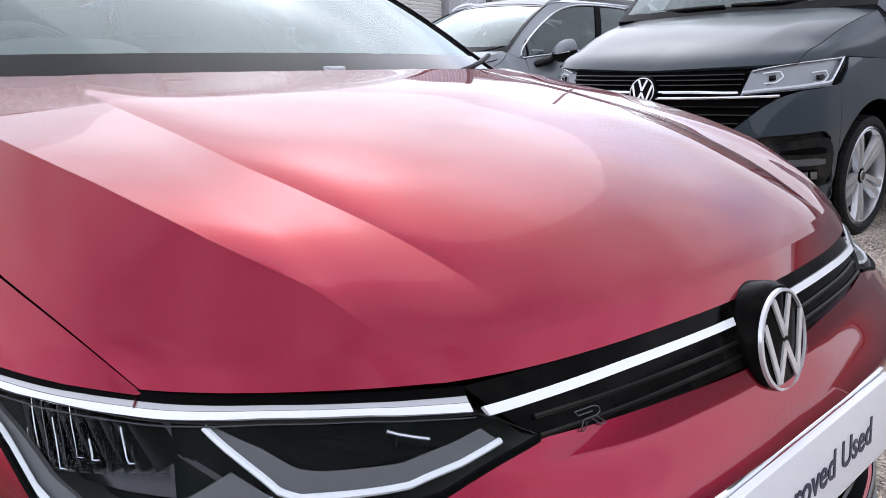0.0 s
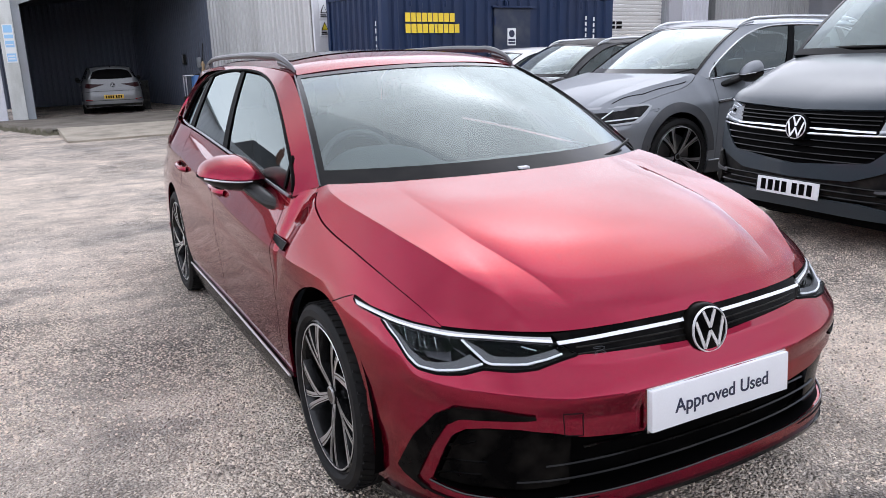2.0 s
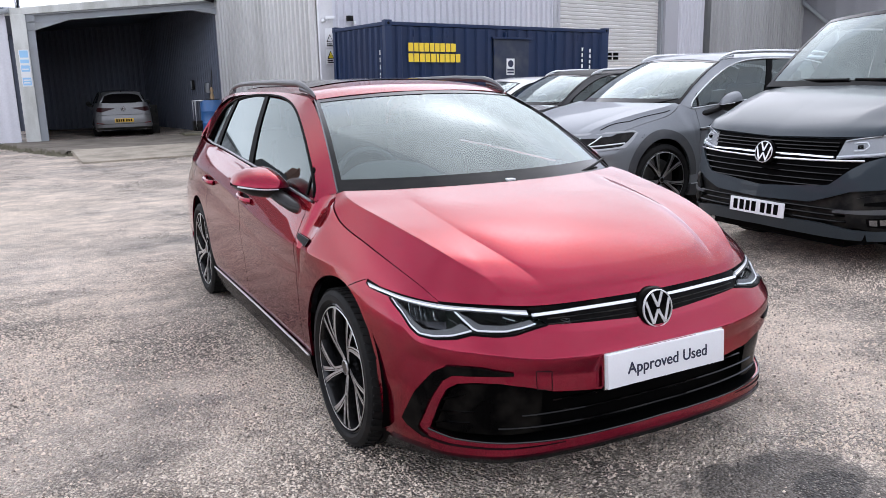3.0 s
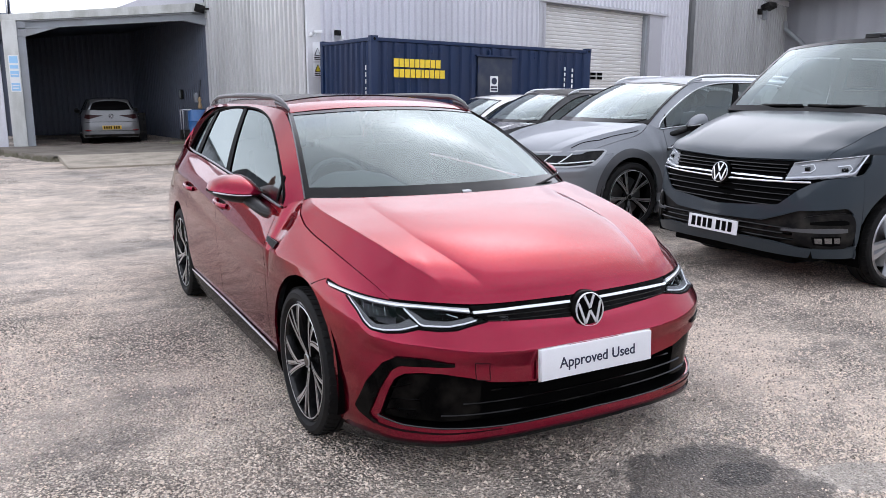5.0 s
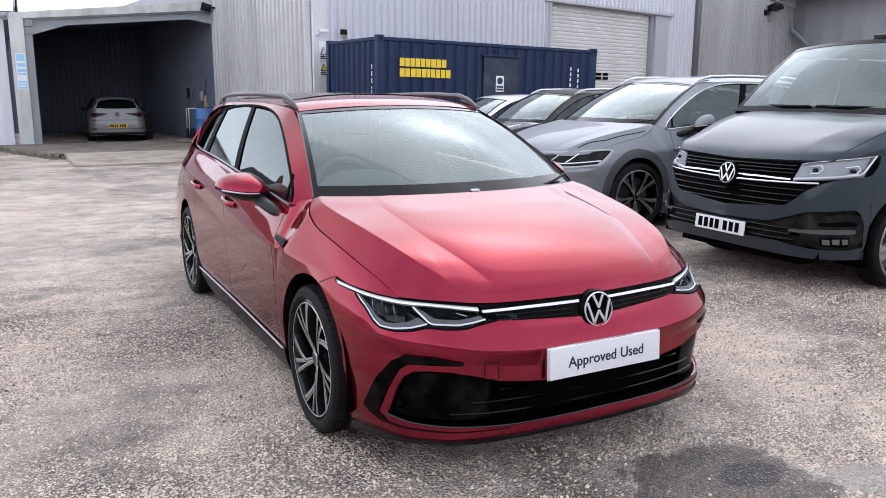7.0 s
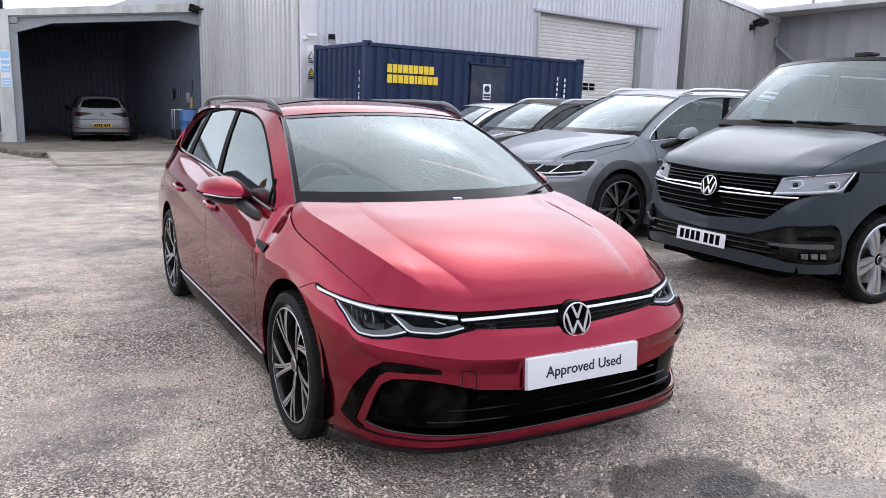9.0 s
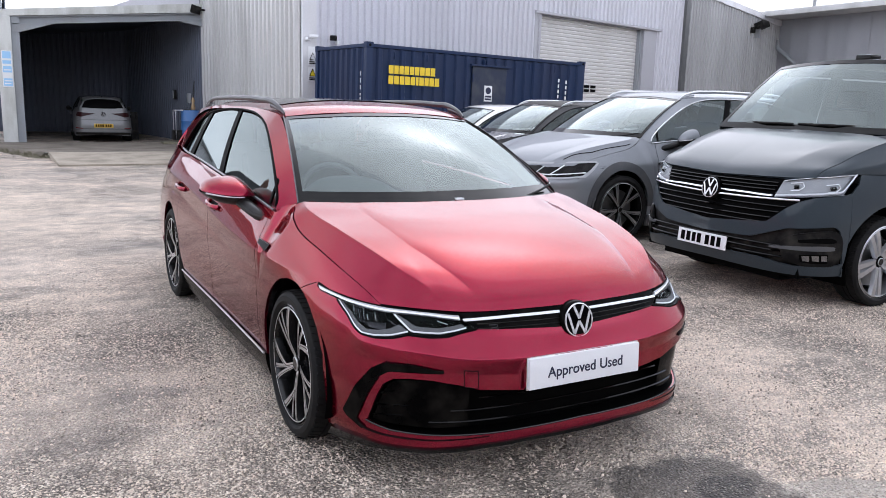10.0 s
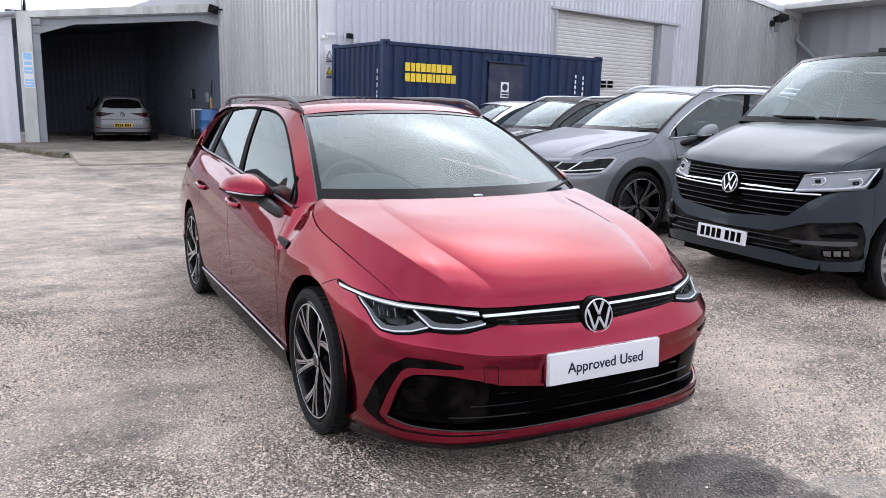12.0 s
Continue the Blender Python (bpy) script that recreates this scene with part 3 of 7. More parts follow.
solo("wall_side_inner", sheet(WALL_O + SU * side_len, SU, SV, 9.0, 0.0, 4.4, 0.19, 0.035), WALL_SHED, "corrugated wall inside the shed, its dimness in the colour", "wall", kind="structure")
solo("wall_shed_back", sheet(Vector((-2.2, 28.7, 0)), Vector((1, 0, 0)), Vector((0, 1, 0)), 5.4, 0, 4.2, 0.19, 0.03), WALL_SHED, "sheet wall at the back of the shed, coloured dark for shade", "wall", kind="structure")
solo("wall_shed_side", sheet(Vector((-1.65, 28.7, 0)), Vector((0, -1, 0)), Vector((-1, 0, 0)), 7.6, 0, 4.2, 0.19, 0.03), WALL_SHED, "sheet wall inside the shed, coloured dark for shade", "wall", kind="structure")
def lean(x, z):
    """The shed's roof rises towards the tall unit: height at x of a line that stands at z over the column."""
    return z + 0.095 * (x + 1.5)


def lintel(x0, x1, z0, z1, y0, y1, taper=0.0):
    pts = [(x, y, lean(x, z) + (taper * (x + 1.5) if z == z1 else 0)) for x in (x0, x1) for y in (y0, y1) for z in (z0, z1)]
    return Geo().add(pts, [(0, 1, 3, 2), (4, 6, 7, 5), (0, 4, 5, 1), (2, 3, 7, 6), (1, 5, 7, 3), (0, 2, 6, 4)])


solo("ceiling_shed", lintel(-2.1, 3.5, 3.34, 3.42, 21.0, 28.8), WALL_SHED, "sheet roof over the shed, coloured dark for shade", "ceiling", kind="structure")
FASCIA = wear(material("mossy_white_fascia", (0.56, 0.57, 0.55), 0.6), 1.2, 0.75, 30, 0.0, (0.27, 0.27, 0.23), (2.5, 2.5, 0.8))
solo("fascia", lintel(-2.0, 3.40, 3.35, 3.52, 20.82, 20.96, 0.016), FASCIA, "stained white fascia board over the shed opening", "fascia", kind="structure")
top_line = ((0.85, 3.76), (3.35, 4.0), (3.35, 4.72), (1.5, 4.03))
g = Geo().add([(x, y, z) for y in (20.99, 22.9) for x, z in top_line], [(0, 1, 2, 3), (7, 6, 5, 4), (0, 3, 7, 4), (3, 2, 6, 7), (1, 5, 6, 2), (0, 4, 5, 1)])
solo("roof_flashing", g, WALL_LILAC, "white roof flashing rising to the tall unit", "flashing", kind="structure")
g = lintel(-1.5, 3.40, 3.13, 3.16, 20.88, 21.12)
for bit in (lintel(-1.5, 3.40, 3.16, 3.31, 20.98, 21.0), lintel(-1.5, 3.40, 3.31, 3.345, 20.88, 21.12)):
    g.add(bit.v, bit.f)
for x0, x1, drop in ((-1.34, -0.50, 0.20), (3.38, 2.72, 0.17)):
    z0, z1 = lean(x0, 3.13), lean(x1, 3.13)
    g.add([(x0, y, z0 - drop) for y in (20.90, 21.10)] + [(x0, y, z0) for y in (20.90, 21.10)] + [(x1, y, z1) for y in (20.90, 21.10)], [(0, 1, 5, 4), (0, 4, 2), (1, 3, 5), (0, 2, 3, 1), (2, 4, 5, 3)])
solo("shed_beam", g, BEAM_GREY, "grey painted steel beam with haunches", "beam", kind="structure")
g = Geo().box((-1.53, 20.9, 0.05), (-1.34, 20.93, 3.32)).box((-1.53, 21.1, 0.05), (-1.34, 21.13, 3.32)).box((-1.445, 20.93, 0.05), (-1.43, 21.1, 3.32))
g.box((-1.55, 20.88, 2.94), (-1.32, 20.90, 3.32), 0.004)
for k in range(2):
    for q in range(4):
        g.turned([(0.014, 0), (0.014, 0.03)], 8, "y", (-1.49 + k * 0.11, 20.86, 2.99 + q * 0.09))
solo("shed_column", g, BEAM_GREY, "grey bolted steel column of the shed", "column", kind="structure")
g = Geo().box((-1.88, 20.80, 0.06), (-1.535, 21.15, 3.34), 0.02)
solo("pillar_white", g, FASCIA, "stained white painted pillar", "pillar", kind="structure")
solo("wall_shed_outer", sheet(Vector((-2.0, 20.95, 0)), Vector((-1, 0.25, 0)).normalized(), Vector((0.24, 1, 0)), 14, 0, lambda q: 3.36 - 0.10 * q, 0.3, 0.02), WALL_LILAC, "pale sheet wall beyond the shed", "wall", kind="structure")
g = Geo().tube([(-1.9, 20.75, 3.42), (-2.4, 20.9, 3.33), (-4.5, 21.4, 3.0)], 0.07, 10)
solo("gutter", g, BEAM_GREY, "grey rain gutter along the shed roof", "gutter", kind="structure")

def smooth_step(t):
    t = min(max(t, 0.0), 1.0)
    return t * t * (3 - 2 * t)


# raised concrete apron in front of the shed, with a ramp up to it
RAMP_CONCRETE = wear(material("pale_ramp_concrete", (0.345, 0.30, 0.24), 0.85), 2.2, 0.75, 30, 0.012, (0.15, 0.13, 0.10), grain=0.4)
g = Geo()
xs = np.linspace(-0.97, 3.3, 22)
P = np.zeros((22, 9, 3))
for i, x in enumerate(xs):
    for j, (y, z) in enumerate(((13.78, -0.01), (13.78, 0.035), (13.85, 0.045), (14.4, 0.064), (15.0, 0.082), (15.6, 0.10), (16.2, 0.115), (16.24, 0.10), (16.24, -0.01))):
        chip = 0.05 * noise.noise((x * 2.1, j * 0.3, 7.7)) if j < 3 else 0
        P[i, j] = (x + 0.02 * noise.noise((y * 3, x, 1.1)) - 0.07 * (y - 13.78) / 2.4 * (i < 4), y + chip + 0.035 * (x + 0.97), z + (0.006 * noise.noise((x * 3, y * 2, 3.3)) if 1 <= j < 7 else 0))
g.grid(P).add([tuple(P[0, j]) for j in range(9)], [tuple(range(9))])
solo("ramp", g, RAMP_CONCRETE, "pale worn concrete ramp with a chipped edge", "ramp", kind="structure", angle=20)
g = Geo()
P = np.zeros((20, 12, 3))
for j, y in enumerate(np.concatenate([[16.26], np.linspace(16.5, 29, 11)])):
    left = float(np.interp(y, [16.2, 18.5, 21, 29], [-1.12, -1.95, -2.6, -2.6]))
    for i, f in enumerate(np.linspace(0, 1, 20)):
        rag = 0.10 * noise.noise((y * 2.3, 0.4, 2.2)) if i == 0 else 0
        P[i, j] = (left + rag + f * (3.62 - left), y + 0.15 * f * (j == 0), 0.095 - 0.11 * smooth_step((y - 20.4) / 1.4) + 0.008 * noise.noise((f * 9, y, 5.5)))
P2 = np.stack([P[0], P[0] * np.array([1, 1, 0]) + np.array([-0.12, 0, -0.01])])
g.grid(P).grid(P2)
solo("apron", g, CONCRETE, "dirty worn concrete apron before the shed", "apron", kind="structure", angle=25)
solo("floor_shed", Geo().box((-1.66, 21.9, -0.05), (3.40, 28.7, -0.004)), SHED_FLOOR, "stained concrete floor of the shed, its shade in the colour", "floor", kind="structure")
g = Geo()
random.seed(4)
for i in range(760):
    t = random.random()
    x, y = -1.12 - 1.6 * t + random.gauss(0, 0.10), 15.9 + 5.0 * t + random.gauss(0, 0.15)
    if i % 3:
        r = random.uniform(0.012, 0.075) * (0.6 + 0.4 * random.random())
        n3 = [(x + r * math.cos(a) * random.uniform(0.6, 1.2), y + r * math.sin(a) * random.uniform(0.6, 1.2), 0.0) for a in (0, 1.3, 2.6, 3.9, 5.2)]
        g.add(n3 + [(x, y, 0.01 + r * random.uniform(0.4, 1.0))], [(i2, (i2 + 1) % 5, 5) for i2 in range(5)] + [(4, 3, 2, 1, 0)])
    else:
        for q in range(6):
            a, h = random.uniform(0, 6.28), random.uniform(0.04, 0.13)
            dx, dy = math.cos(a), math.sin(a)
            g.add([(x - dy * 0.006, y + dx * 0.006, 0), (x + dy * 0.006, y - dx * 0.006, 0), (x + dx * h * 0.5, y + dy * h * 0.5, h)], [(0, 1, 2)])
solo("weeds_and_rubble", g, LEAF, "moss, weeds and crumbled edge along the apron", "weeds", kind="stuff")

# the unit on the far side of the yard
g = sheet(Vector((28.0, 20.6, 0)), Vector((-0.04, -1, 0)).normalized(), Vector((1, 0, 0)), 34, 0.0, 5.45, 0.9, 0.035, flat=0.86)
solo("wall_side_unit", g, WALL_DARK, "slate-grey flat panel wall of the side unit", "wall", kind="structure")
g = Geo().box((26.4, -14, 5.40), (28.15, 20.9, 5.62), 0.02)
solo("eaves_trim", g, WALL_GREY, "grey eaves gutter of the side unit", "trim", kind="structure")
solo("downpipe", Geo().box((-0.13, -0.16, 0), (0.13, 0.0, 6.7), 0.02, Matrix.Translation(along(16.5, 0, 0.02)) @ Matrix.Rotation(WALL_T, 4, "Z")), PIPE_DARK, "square dark grey rainwater pipe on the wall", "downpipe", kind="structure")
g = Geo().tube([(27.8, 20.3, 4.5), (27.7, 20.2, 4.2), (27.75, 18.9, 3.2), (27.75, 18.6, 3.0), (27.75, 18.6, 0)], 0.09, 10)
solo("sloping_pipe", g, BEAM_GREY, "grey sloping rainwater pipe", "pipe", kind="structure")
g = Geo().tube([(35, 24, 0), (35, 24, 12)], 0.09, 8)
solo("mast", g, BEAM_GREY, "thin grey mast beyond the roof", "mast")

# unseen plain walls closing the yard behind the viewer, added to darken reflections
solo("unseen_wall_rear", sheet(Vector((30, -15, 0)), Vector((-1, 0.04, 0)).normalized(), Vector((0, -1, 0)), 62, 0.0, 5.2, 0.4, 0.04), WALL_DARK, "unseen slate-grey sheet wall added to darken reflections", "wall", kind="structure")
solo("unseen_wall_west", sheet(Vector((-27, -13, 0)), Vector((0, 1, 0)), Vector((-1, 0, 0)), 20, 0.0, 4.2, 0.4, 0.04), WALL_DARK, "unseen slate-grey side wall added to darken reflections", "wall", kind="structure")
house = thing("house", pose(-18.6, 42.5, -1.1, 0, 0, -110), "red brick house with slate roof and chimney", "house")
part("wall", Geo().box((-4, -7, 0), (0, 7, 5.2)), BRICK_RED, house)
part("roof", Geo().add([(0.4, -7.3, 5.1), (0.4, 7.3, 5.1), (-2, 7.3, 7.4), (-2, -7.3, 7.4), (-4.4, -7.3, 5.1), (-4.4, 7.3, 5.1)], [(0, 1, 2, 3), (3, 2, 5, 4), (0, 3, 4), (1, 5, 2), (0, 4, 5, 1)]), ROOF_SLATE, house)
part("chimney", Geo().box((-2.4, 3.4, 6.8), (-1.6, 4.6, 8.6), 0.02).turned([(0.14, 8.6), (0.16, 8.95), (0.12, 9.0)], 10, "z", (-2, 3.8, 0)).turned([(0.14, 8.6), (0.16, 8.95), (0.12, 9.0)], 10, "z", (-2, 4.2, 0)), BRICK_RED, house)


# ---- shapes of the cars ----
def curve(xs, ys, x):
    """Smooth interpolation through a few knots (monotone cubic)."""
    xs, ys, x = np.asarray(xs, float), np.asarray(ys, float), np.asarray(x, float)
    h, d = np.diff(xs), np.diff(ys) / np.diff(xs)
    m = np.zeros_like(ys)
    m[0], m[-1] = d[0], d[-1]
    m[1:-1] = np.where(d[:-1] * d[1:] > 0, 2 * d[:-1] * d[1:] / np.where(d[:-1] + d[1:] == 0, 1, d[:-1] + d[1:]), 0)
    i = np.clip(np.searchsorted(xs, x) - 1, 0, len(xs) - 2)
    t = np.clip((x - xs[i]) / h[i], 0, 1)
    return (ys[i] * (2 * t**3 - 3 * t**2 + 1) + m[i] * h[i] * (t**3 - 2 * t**2 + t)
            + ys[i + 1] * (3 * t**2 - 2 * t**3) + m[i + 1] * h[i] * (t**3 - t**2))


def smooth(t):
    t = np.clip(t, 0, 1)
    return t * t * (3 - 2 * t)


class Skin:
    """Lower body of a car, right half (x < 0): s runs from the nose round the corner and along the flank (s = y there) to the tail."""

    def __init__(self, s, x, y, level, station, inset, ridge=None):
        self.ridge = ridge
        self.s, self.x, self.y, self.level, self.station, self.inset = s, x, y, level, np.asarray(station), inset

    def __call__(self, s, z, off=0.0):
        s, z = np.broadcast_arrays(np.asarray(s, float), np.asarray(z, float))
        x, y, e = curve(self.s, self.x, s), curve(self.s, self.y, s), 0.01
        tx = curve(self.s, self.x, s + e) - curve(self.s, self.x, s - e)
        ty = curve(self.s, self.y, s + e) - curve(self.s, self.y, s - e)
        n = np.hypot(tx, ty) + 1e-9
        cols = np.array([curve(self.level, row, z) for row in self.inset])
        i = np.clip(np.searchsorted(self.station, s) - 1, 0, len(self.station) - 2)
        t = np.clip((s - self.station[i]) / (self.station[i + 1] - self.station[i]), 0, 1)
        gaps = np.diff(self.station).reshape((-1,) + (1,) * s.ndim)
        d = np.diff(cols, axis=0) / gaps
        m = np.zeros_like(cols)
        both_ways = d[:-1] + d[1:]
        m[1:-1] = np.where(d[:-1] * d[1:] > 0, 2 * d[:-1] * d[1:] / np.where(both_ways == 0, 1, both_ways), 0)
        a, b = np.take_along_axis(cols, i[None], 0)[0], np.take_along_axis(cols, i[None] + 1, 0)[0]
        ma, mb, h = np.take_along_axis(m, i[None], 0)[0], np.take_along_axis(m, i[None] + 1, 0)[0], (self.station[1:] - self.station[:-1])[i]
        k = off - (a * (2 * t**3 - 3 * t**2 + 1) + ma * h * (t**3 - 2 * t**2 + t) + b * (3 * t**2 - 2 * t**3) + mb * h * (t**3 - t**2))
        if self.ridge:
            k = k + self.ridge(s, z)
        px = np.maximum(x + ty / n * k, 0)
        px = np.where((s <= self.s[0] + 1e-5) | (s >= self.s[-1] - 1e-5), 0, px)
        return np.stack([-px, y - tx / n * k, z], -1)


def creases(s, z):
    """Sharp shoulder line along the doors, and the fold across the nose below the lamps."""
    zc = curve([0.0, 0.46, 0.93, 1.5, 1.95, 2.42, 3.0, 3.6], [0.728, 0.740, 0.766, 0.818, 0.858, 0.888, 0.908, 0.915], s)
    d = z - zc
    side = 0.023 * np.clip(1 - np.where(d > 0, d / 0.13, -d / 0.105), 0, 1) * smooth((s + 0.30) / 0.70) * (1 - smooth((s - 3.2) / 0.3))
    zn = curve([-1.5, -1.237, -1.033, -0.839, -0.685, -0.60, -0.52, -0.46], [0.522, 0.529, 0.542, 0.567, 0.574, 0.577, 0.590, 0.63], s)
    d = z - zn
    nose = 0.018 * np.clip(1 - np.where(d > 0, d / 0.07, -d / 0.06), 0, 1) * (1 - smooth((s + 0.62) / 0.14))
    return side + nose


flank = Skin(
    [-1.50, -1.44, -1.235, -1.05, -0.90, -0.77, -0.637, -0.402, -0.10, 0.5, 1.3, 2.6, 3.2, 3.5, 3.68, 3.85, 4.35],
    [0.0, 0.06, 0.265, 0.448, 0.590, 0.690, 0.768, 0.842, 0.880, 0.893, 0.895, 0.885, 0.850, 0.810, 0.74, 0.60, 0.0],
    [-0.8845, -0.8842, -0.873, -0.845, -0.795, -0.712, -0.604, -0.382, -0.085, 0.5, 1.3, 2.6, 3.2, 3.5, 3.64, 3.74, 3.80],
    [0.15, 0.22, 0.32, 0.42, 0.52, 0.60, 0.66, 0.72, 0.80, 0.90, 0.98, 1.06],
    [-1.50, -0.95, -0.70, -0.40, 0.0, 0.62, 1.3, 2.7, 3.45, 4.35],
    [[0.03, 0.01, 0.02, 0.02, 0.025, 0.06, 0.085, 0.12, 0.19, 0.30, 0.40, 0.50],
     [0.04, 0.02, 0.02, 0.01, 0.010, 0.045, 0.085, 0.13, 0.20, 0.30, 0.40, 0.50],
     [0.04, 0.02, 0.01, 0.00, 0.000, 0.020, 0.050, 0.10, 0.19, 0.30, 0.40, 0.50],
     [0.04, 0.02, 0.01, 0.00, 0.000, 0.005, 0.020, 0.05, 0.12, 0.25, 0.35, 0.45],
     [0.04, 0.02, 0.005, 0.00, 0.000, 0.003, 0.012, 0.03, 0.065, 0.12, 0.20, 0.30]]
    + [[0.05, 0.03, 0.02, 0.01, 0.005, 0.000, 0.004, 0.012, 0.030, 0.060, 0.10, 0.16],
       [0.05, 0.035, 0.025, 0.018, 0.010, 0.003, 0.000, 0.008, 0.025, 0.050, 0.08, 0.12],
       [0.05, 0.03, 0.01, 0.00, 0.000, 0.000, 0.002, 0.010, 0.028, 0.055, 0.085, 0.12],
       [0.06, 0.03, 0.01, 0.00, 0.000, 0.005, 0.010, 0.020, 0.045, 0.085, 0.12, 0.15],
       [0.08, 0.04, 0.00, 0.00, 0.000, 0.010, 0.02, 0.05, 0.08, 0.10, 0.12, 0.15]], creases)

NOSE_V, NOSE_Z = [0, 0.03, 0.09, 0.20, 0.42, 0.65, 0.86, 1.0], [0.688, 0.726, 0.763, 0.811, 0.876, 0.922, 0.957, 0.980]
EDGE_Y = [-0.553, -0.481, -0.332, -0.139, 0.119, 0.20, 0.295]
EDGE_X, EDGE_Z = [0.705, 0.726, 0.751, 0.773, 0.790, 0.785, 0.745], [0.705, 0.738, 0.780, 0.825, 0.880, 0.915, 0.968]


def outer_crease(v):
    return curve([0, 0.010, 0.028, 0.092, 0.185, 0.36, 0.50, 0.70, 0.88, 1.0], [0.585, 0.606, 0.647, 0.712, 0.797, 0.855, 0.884, 0.91, 0.935, 0.96], v)


def inner_crease(v):
    return curve([0, 0.06, 0.10, 0.20, 0.30, 0.42, 0.55, 0.80, 1.0], [0.45, 0.473, 0.487, 0.53, 0.572, 0.612, 0.632, 0.661, 0.672], v)


def bonnet(k, v, off=0.0):
    """Bonnet, right half: k from the centre line to the shut line, v from the nose to the scuttle, with its two creases."""
    k, v = np.broadcast_arrays(np.asarray(k, float), np.asarray(v, float))
    f = flank(-1.5 + k * 0.888, 0.690 + 0.015 * np.clip((k - 0.6) / 0.4, 0, 1))
    ye = -0.553 + v * 0.848
    y = f[..., 1] * (1 - v) + (0.10 + 0.195 * k ** 2.2) * v
    x = f[..., 0] * (1 - v) - 0.745 * k * v + (0.705 * (1 - v) + 0.745 * v - curve(EDGE_Y, EDGE_X, ye)) * k ** 3
    zc = curve(NOSE_V, NOSE_Z, v) + (f[..., 2] - 0.688) * (1 - np.clip(v / 0.12, 0, 1))
    ko = outer_crease(v)
    ki = inner_crease(v)
    co = 0.045
    crown = np.where(k < ko, co * (k / ko) ** 2, co + (1 - co) * (k - ko) / (1 - ko))
    z = zc * (1 - crown) + curve(EDGE_Y, EDGE_Z, ye) * crown
    fade = smooth(v / 0.14) * (1 - 0.75 * smooth((v - 0.7) / 0.3))
    z = z + 0.0075 * fade * (1 - np.exp(-np.clip(ki - k, 0, 1) / 0.055))
    # the panel rises from the inner crease to a shoulder at the outer one
    rise = curve([0, 0.05, 0.10, 0.20, 0.30, 0.40, 0.50, 0.60, 0.80, 1.0], [0.003, 0.007, 0.0135, 0.0215, 0.019, 0.0145, 0.0115, 0.008, 0.002, 0.001], v)
    up = np.clip((k - ki) / (ko - ki), 0, 1) ** 1.25
    z = z + rise * np.where(k < ko, up, 1 - (k - ko) / (1 - ko + 1e-6))
    return np.stack([x, y, z + off], -1)


def screen(a, b, off=0.0):
    """Windscreen: a from -1 (right) to 1 across, b from the scuttle to the roof."""
    a, b = np.broadcast_arrays(np.asarray(a, float), np.asarray(b, float))
    x = a * (0.727 * (1 - b) + 0.567 * b)
    y = (0.12 + 0.205 * np.abs(a) ** 2.2) * (1 - b) + (0.90 + 0.125 * a * a) * b
    z = 0.965 * (1 - b) + (1.370 - 0.032 * a * a) * b + 0.035 * np.sin(np.pi * b) + off
    return np.stack([x, y - 0.5 * off, z], -1)


def cabin(y, z, off=0.0):
    """Side of the greenhouse, right half, above the belt."""
    y, z = np.broadcast_arrays(np.asarray(y, float), np.asarray(z, float))
    xb = curve([0.2, 0.7, 1.5, 2.5, 3.2, 3.6], [0.795, 0.812, 0.815, 0.795, 0.718, 0.655], y)
    h = (z - 0.95) / 0.41
    return np.stack([-(xb - 0.155 * h - 0.05 * h * np.abs(h) + off), y, z], -1)


def roof_z(y):
    return curve([0.88, 0.98, 1.10, 1.25, 1.7, 2.3, 2.9, 3.3, 3.5], [1.367, 1.399, 1.418, 1.430, 1.442, 1.438, 1.412, 1.377, 1.34], y)


def roof(a, y, off=0.0):
    """Roof skin: a from -1 (right) to 1."""
    a, y = np.broadcast_arrays(np.asarray(a, float), np.asarray(y, float))
    w = curve([0.9, 1.2, 2.0, 2.8, 3.5], [0.567, 0.588, 0.595, 0.575, 0.53], y)
    yr = y - 0.123 * a * a * (1 - smooth((y - 0.98) / 0.8))
    return np.stack([a * w, y, roof_z(yr) - (0.034 + 0.025 * smooth((y - 0.95) / 0.5)) * np.abs(a) ** 2.6 - 0.055 * smooth((y - 2.95) / 0.5) * np.abs(a) ** 5 + off], -1)


def belt(y):
    return curve([0.2, 0.35, 0.64, 0.97, 1.5, 2.4, 2.8, 3.5], [0.915, 0.922, 0.943, 0.965, 1.0, 1.037, 1.042, 1.05], y)


def line(pts, n):
    """n points evenly along a polyline."""
    p = np.asarray(pts, float)
    d = np.concatenate([[0], np.cumsum(np.linalg.norm(np.diff(p, axis=0), axis=1))])
    q = np.linspace(0, d[-1], n)
    return np.stack([np.interp(q, d, p[:, i]) for i in range(p.shape[1])], -1)


def soften(pts, times=3):
    """Cuts the corners of a polyline, keeping its ends."""
    p = np.asarray(pts, float)
    for _ in range(times):
        a, b = 0.75 * p[:-1] + 0.25 * p[1:], 0.25 * p[:-1] + 0.75 * p[1:]
        mid = np.stack([a, b], 1).reshape(-1, p.shape[1])
        p = np.concatenate([p[:1], mid[1:-1], p[-1:]])
    return p


def strip(surf, A, B, n, m, off=0.0):
    """The part of a surface between two lines of its own coordinates."""
    a, b = line(A, n), line(B, n)
    t = np.linspace(0, 1, m)[None, :, None]
    q = a[:, None] * (1 - t) + b[:, None] * t
    return surf(q[..., 0], q[..., 1], off)


def arc(cy, cz, r, a0, a1, n=15):
    return [(cy + r * math.cos(radians(a)), cz + r * math.sin(radians(a))) for a in np.linspace(a0, a1, n)]


CORE = (0.0, 1.4, 0.6)
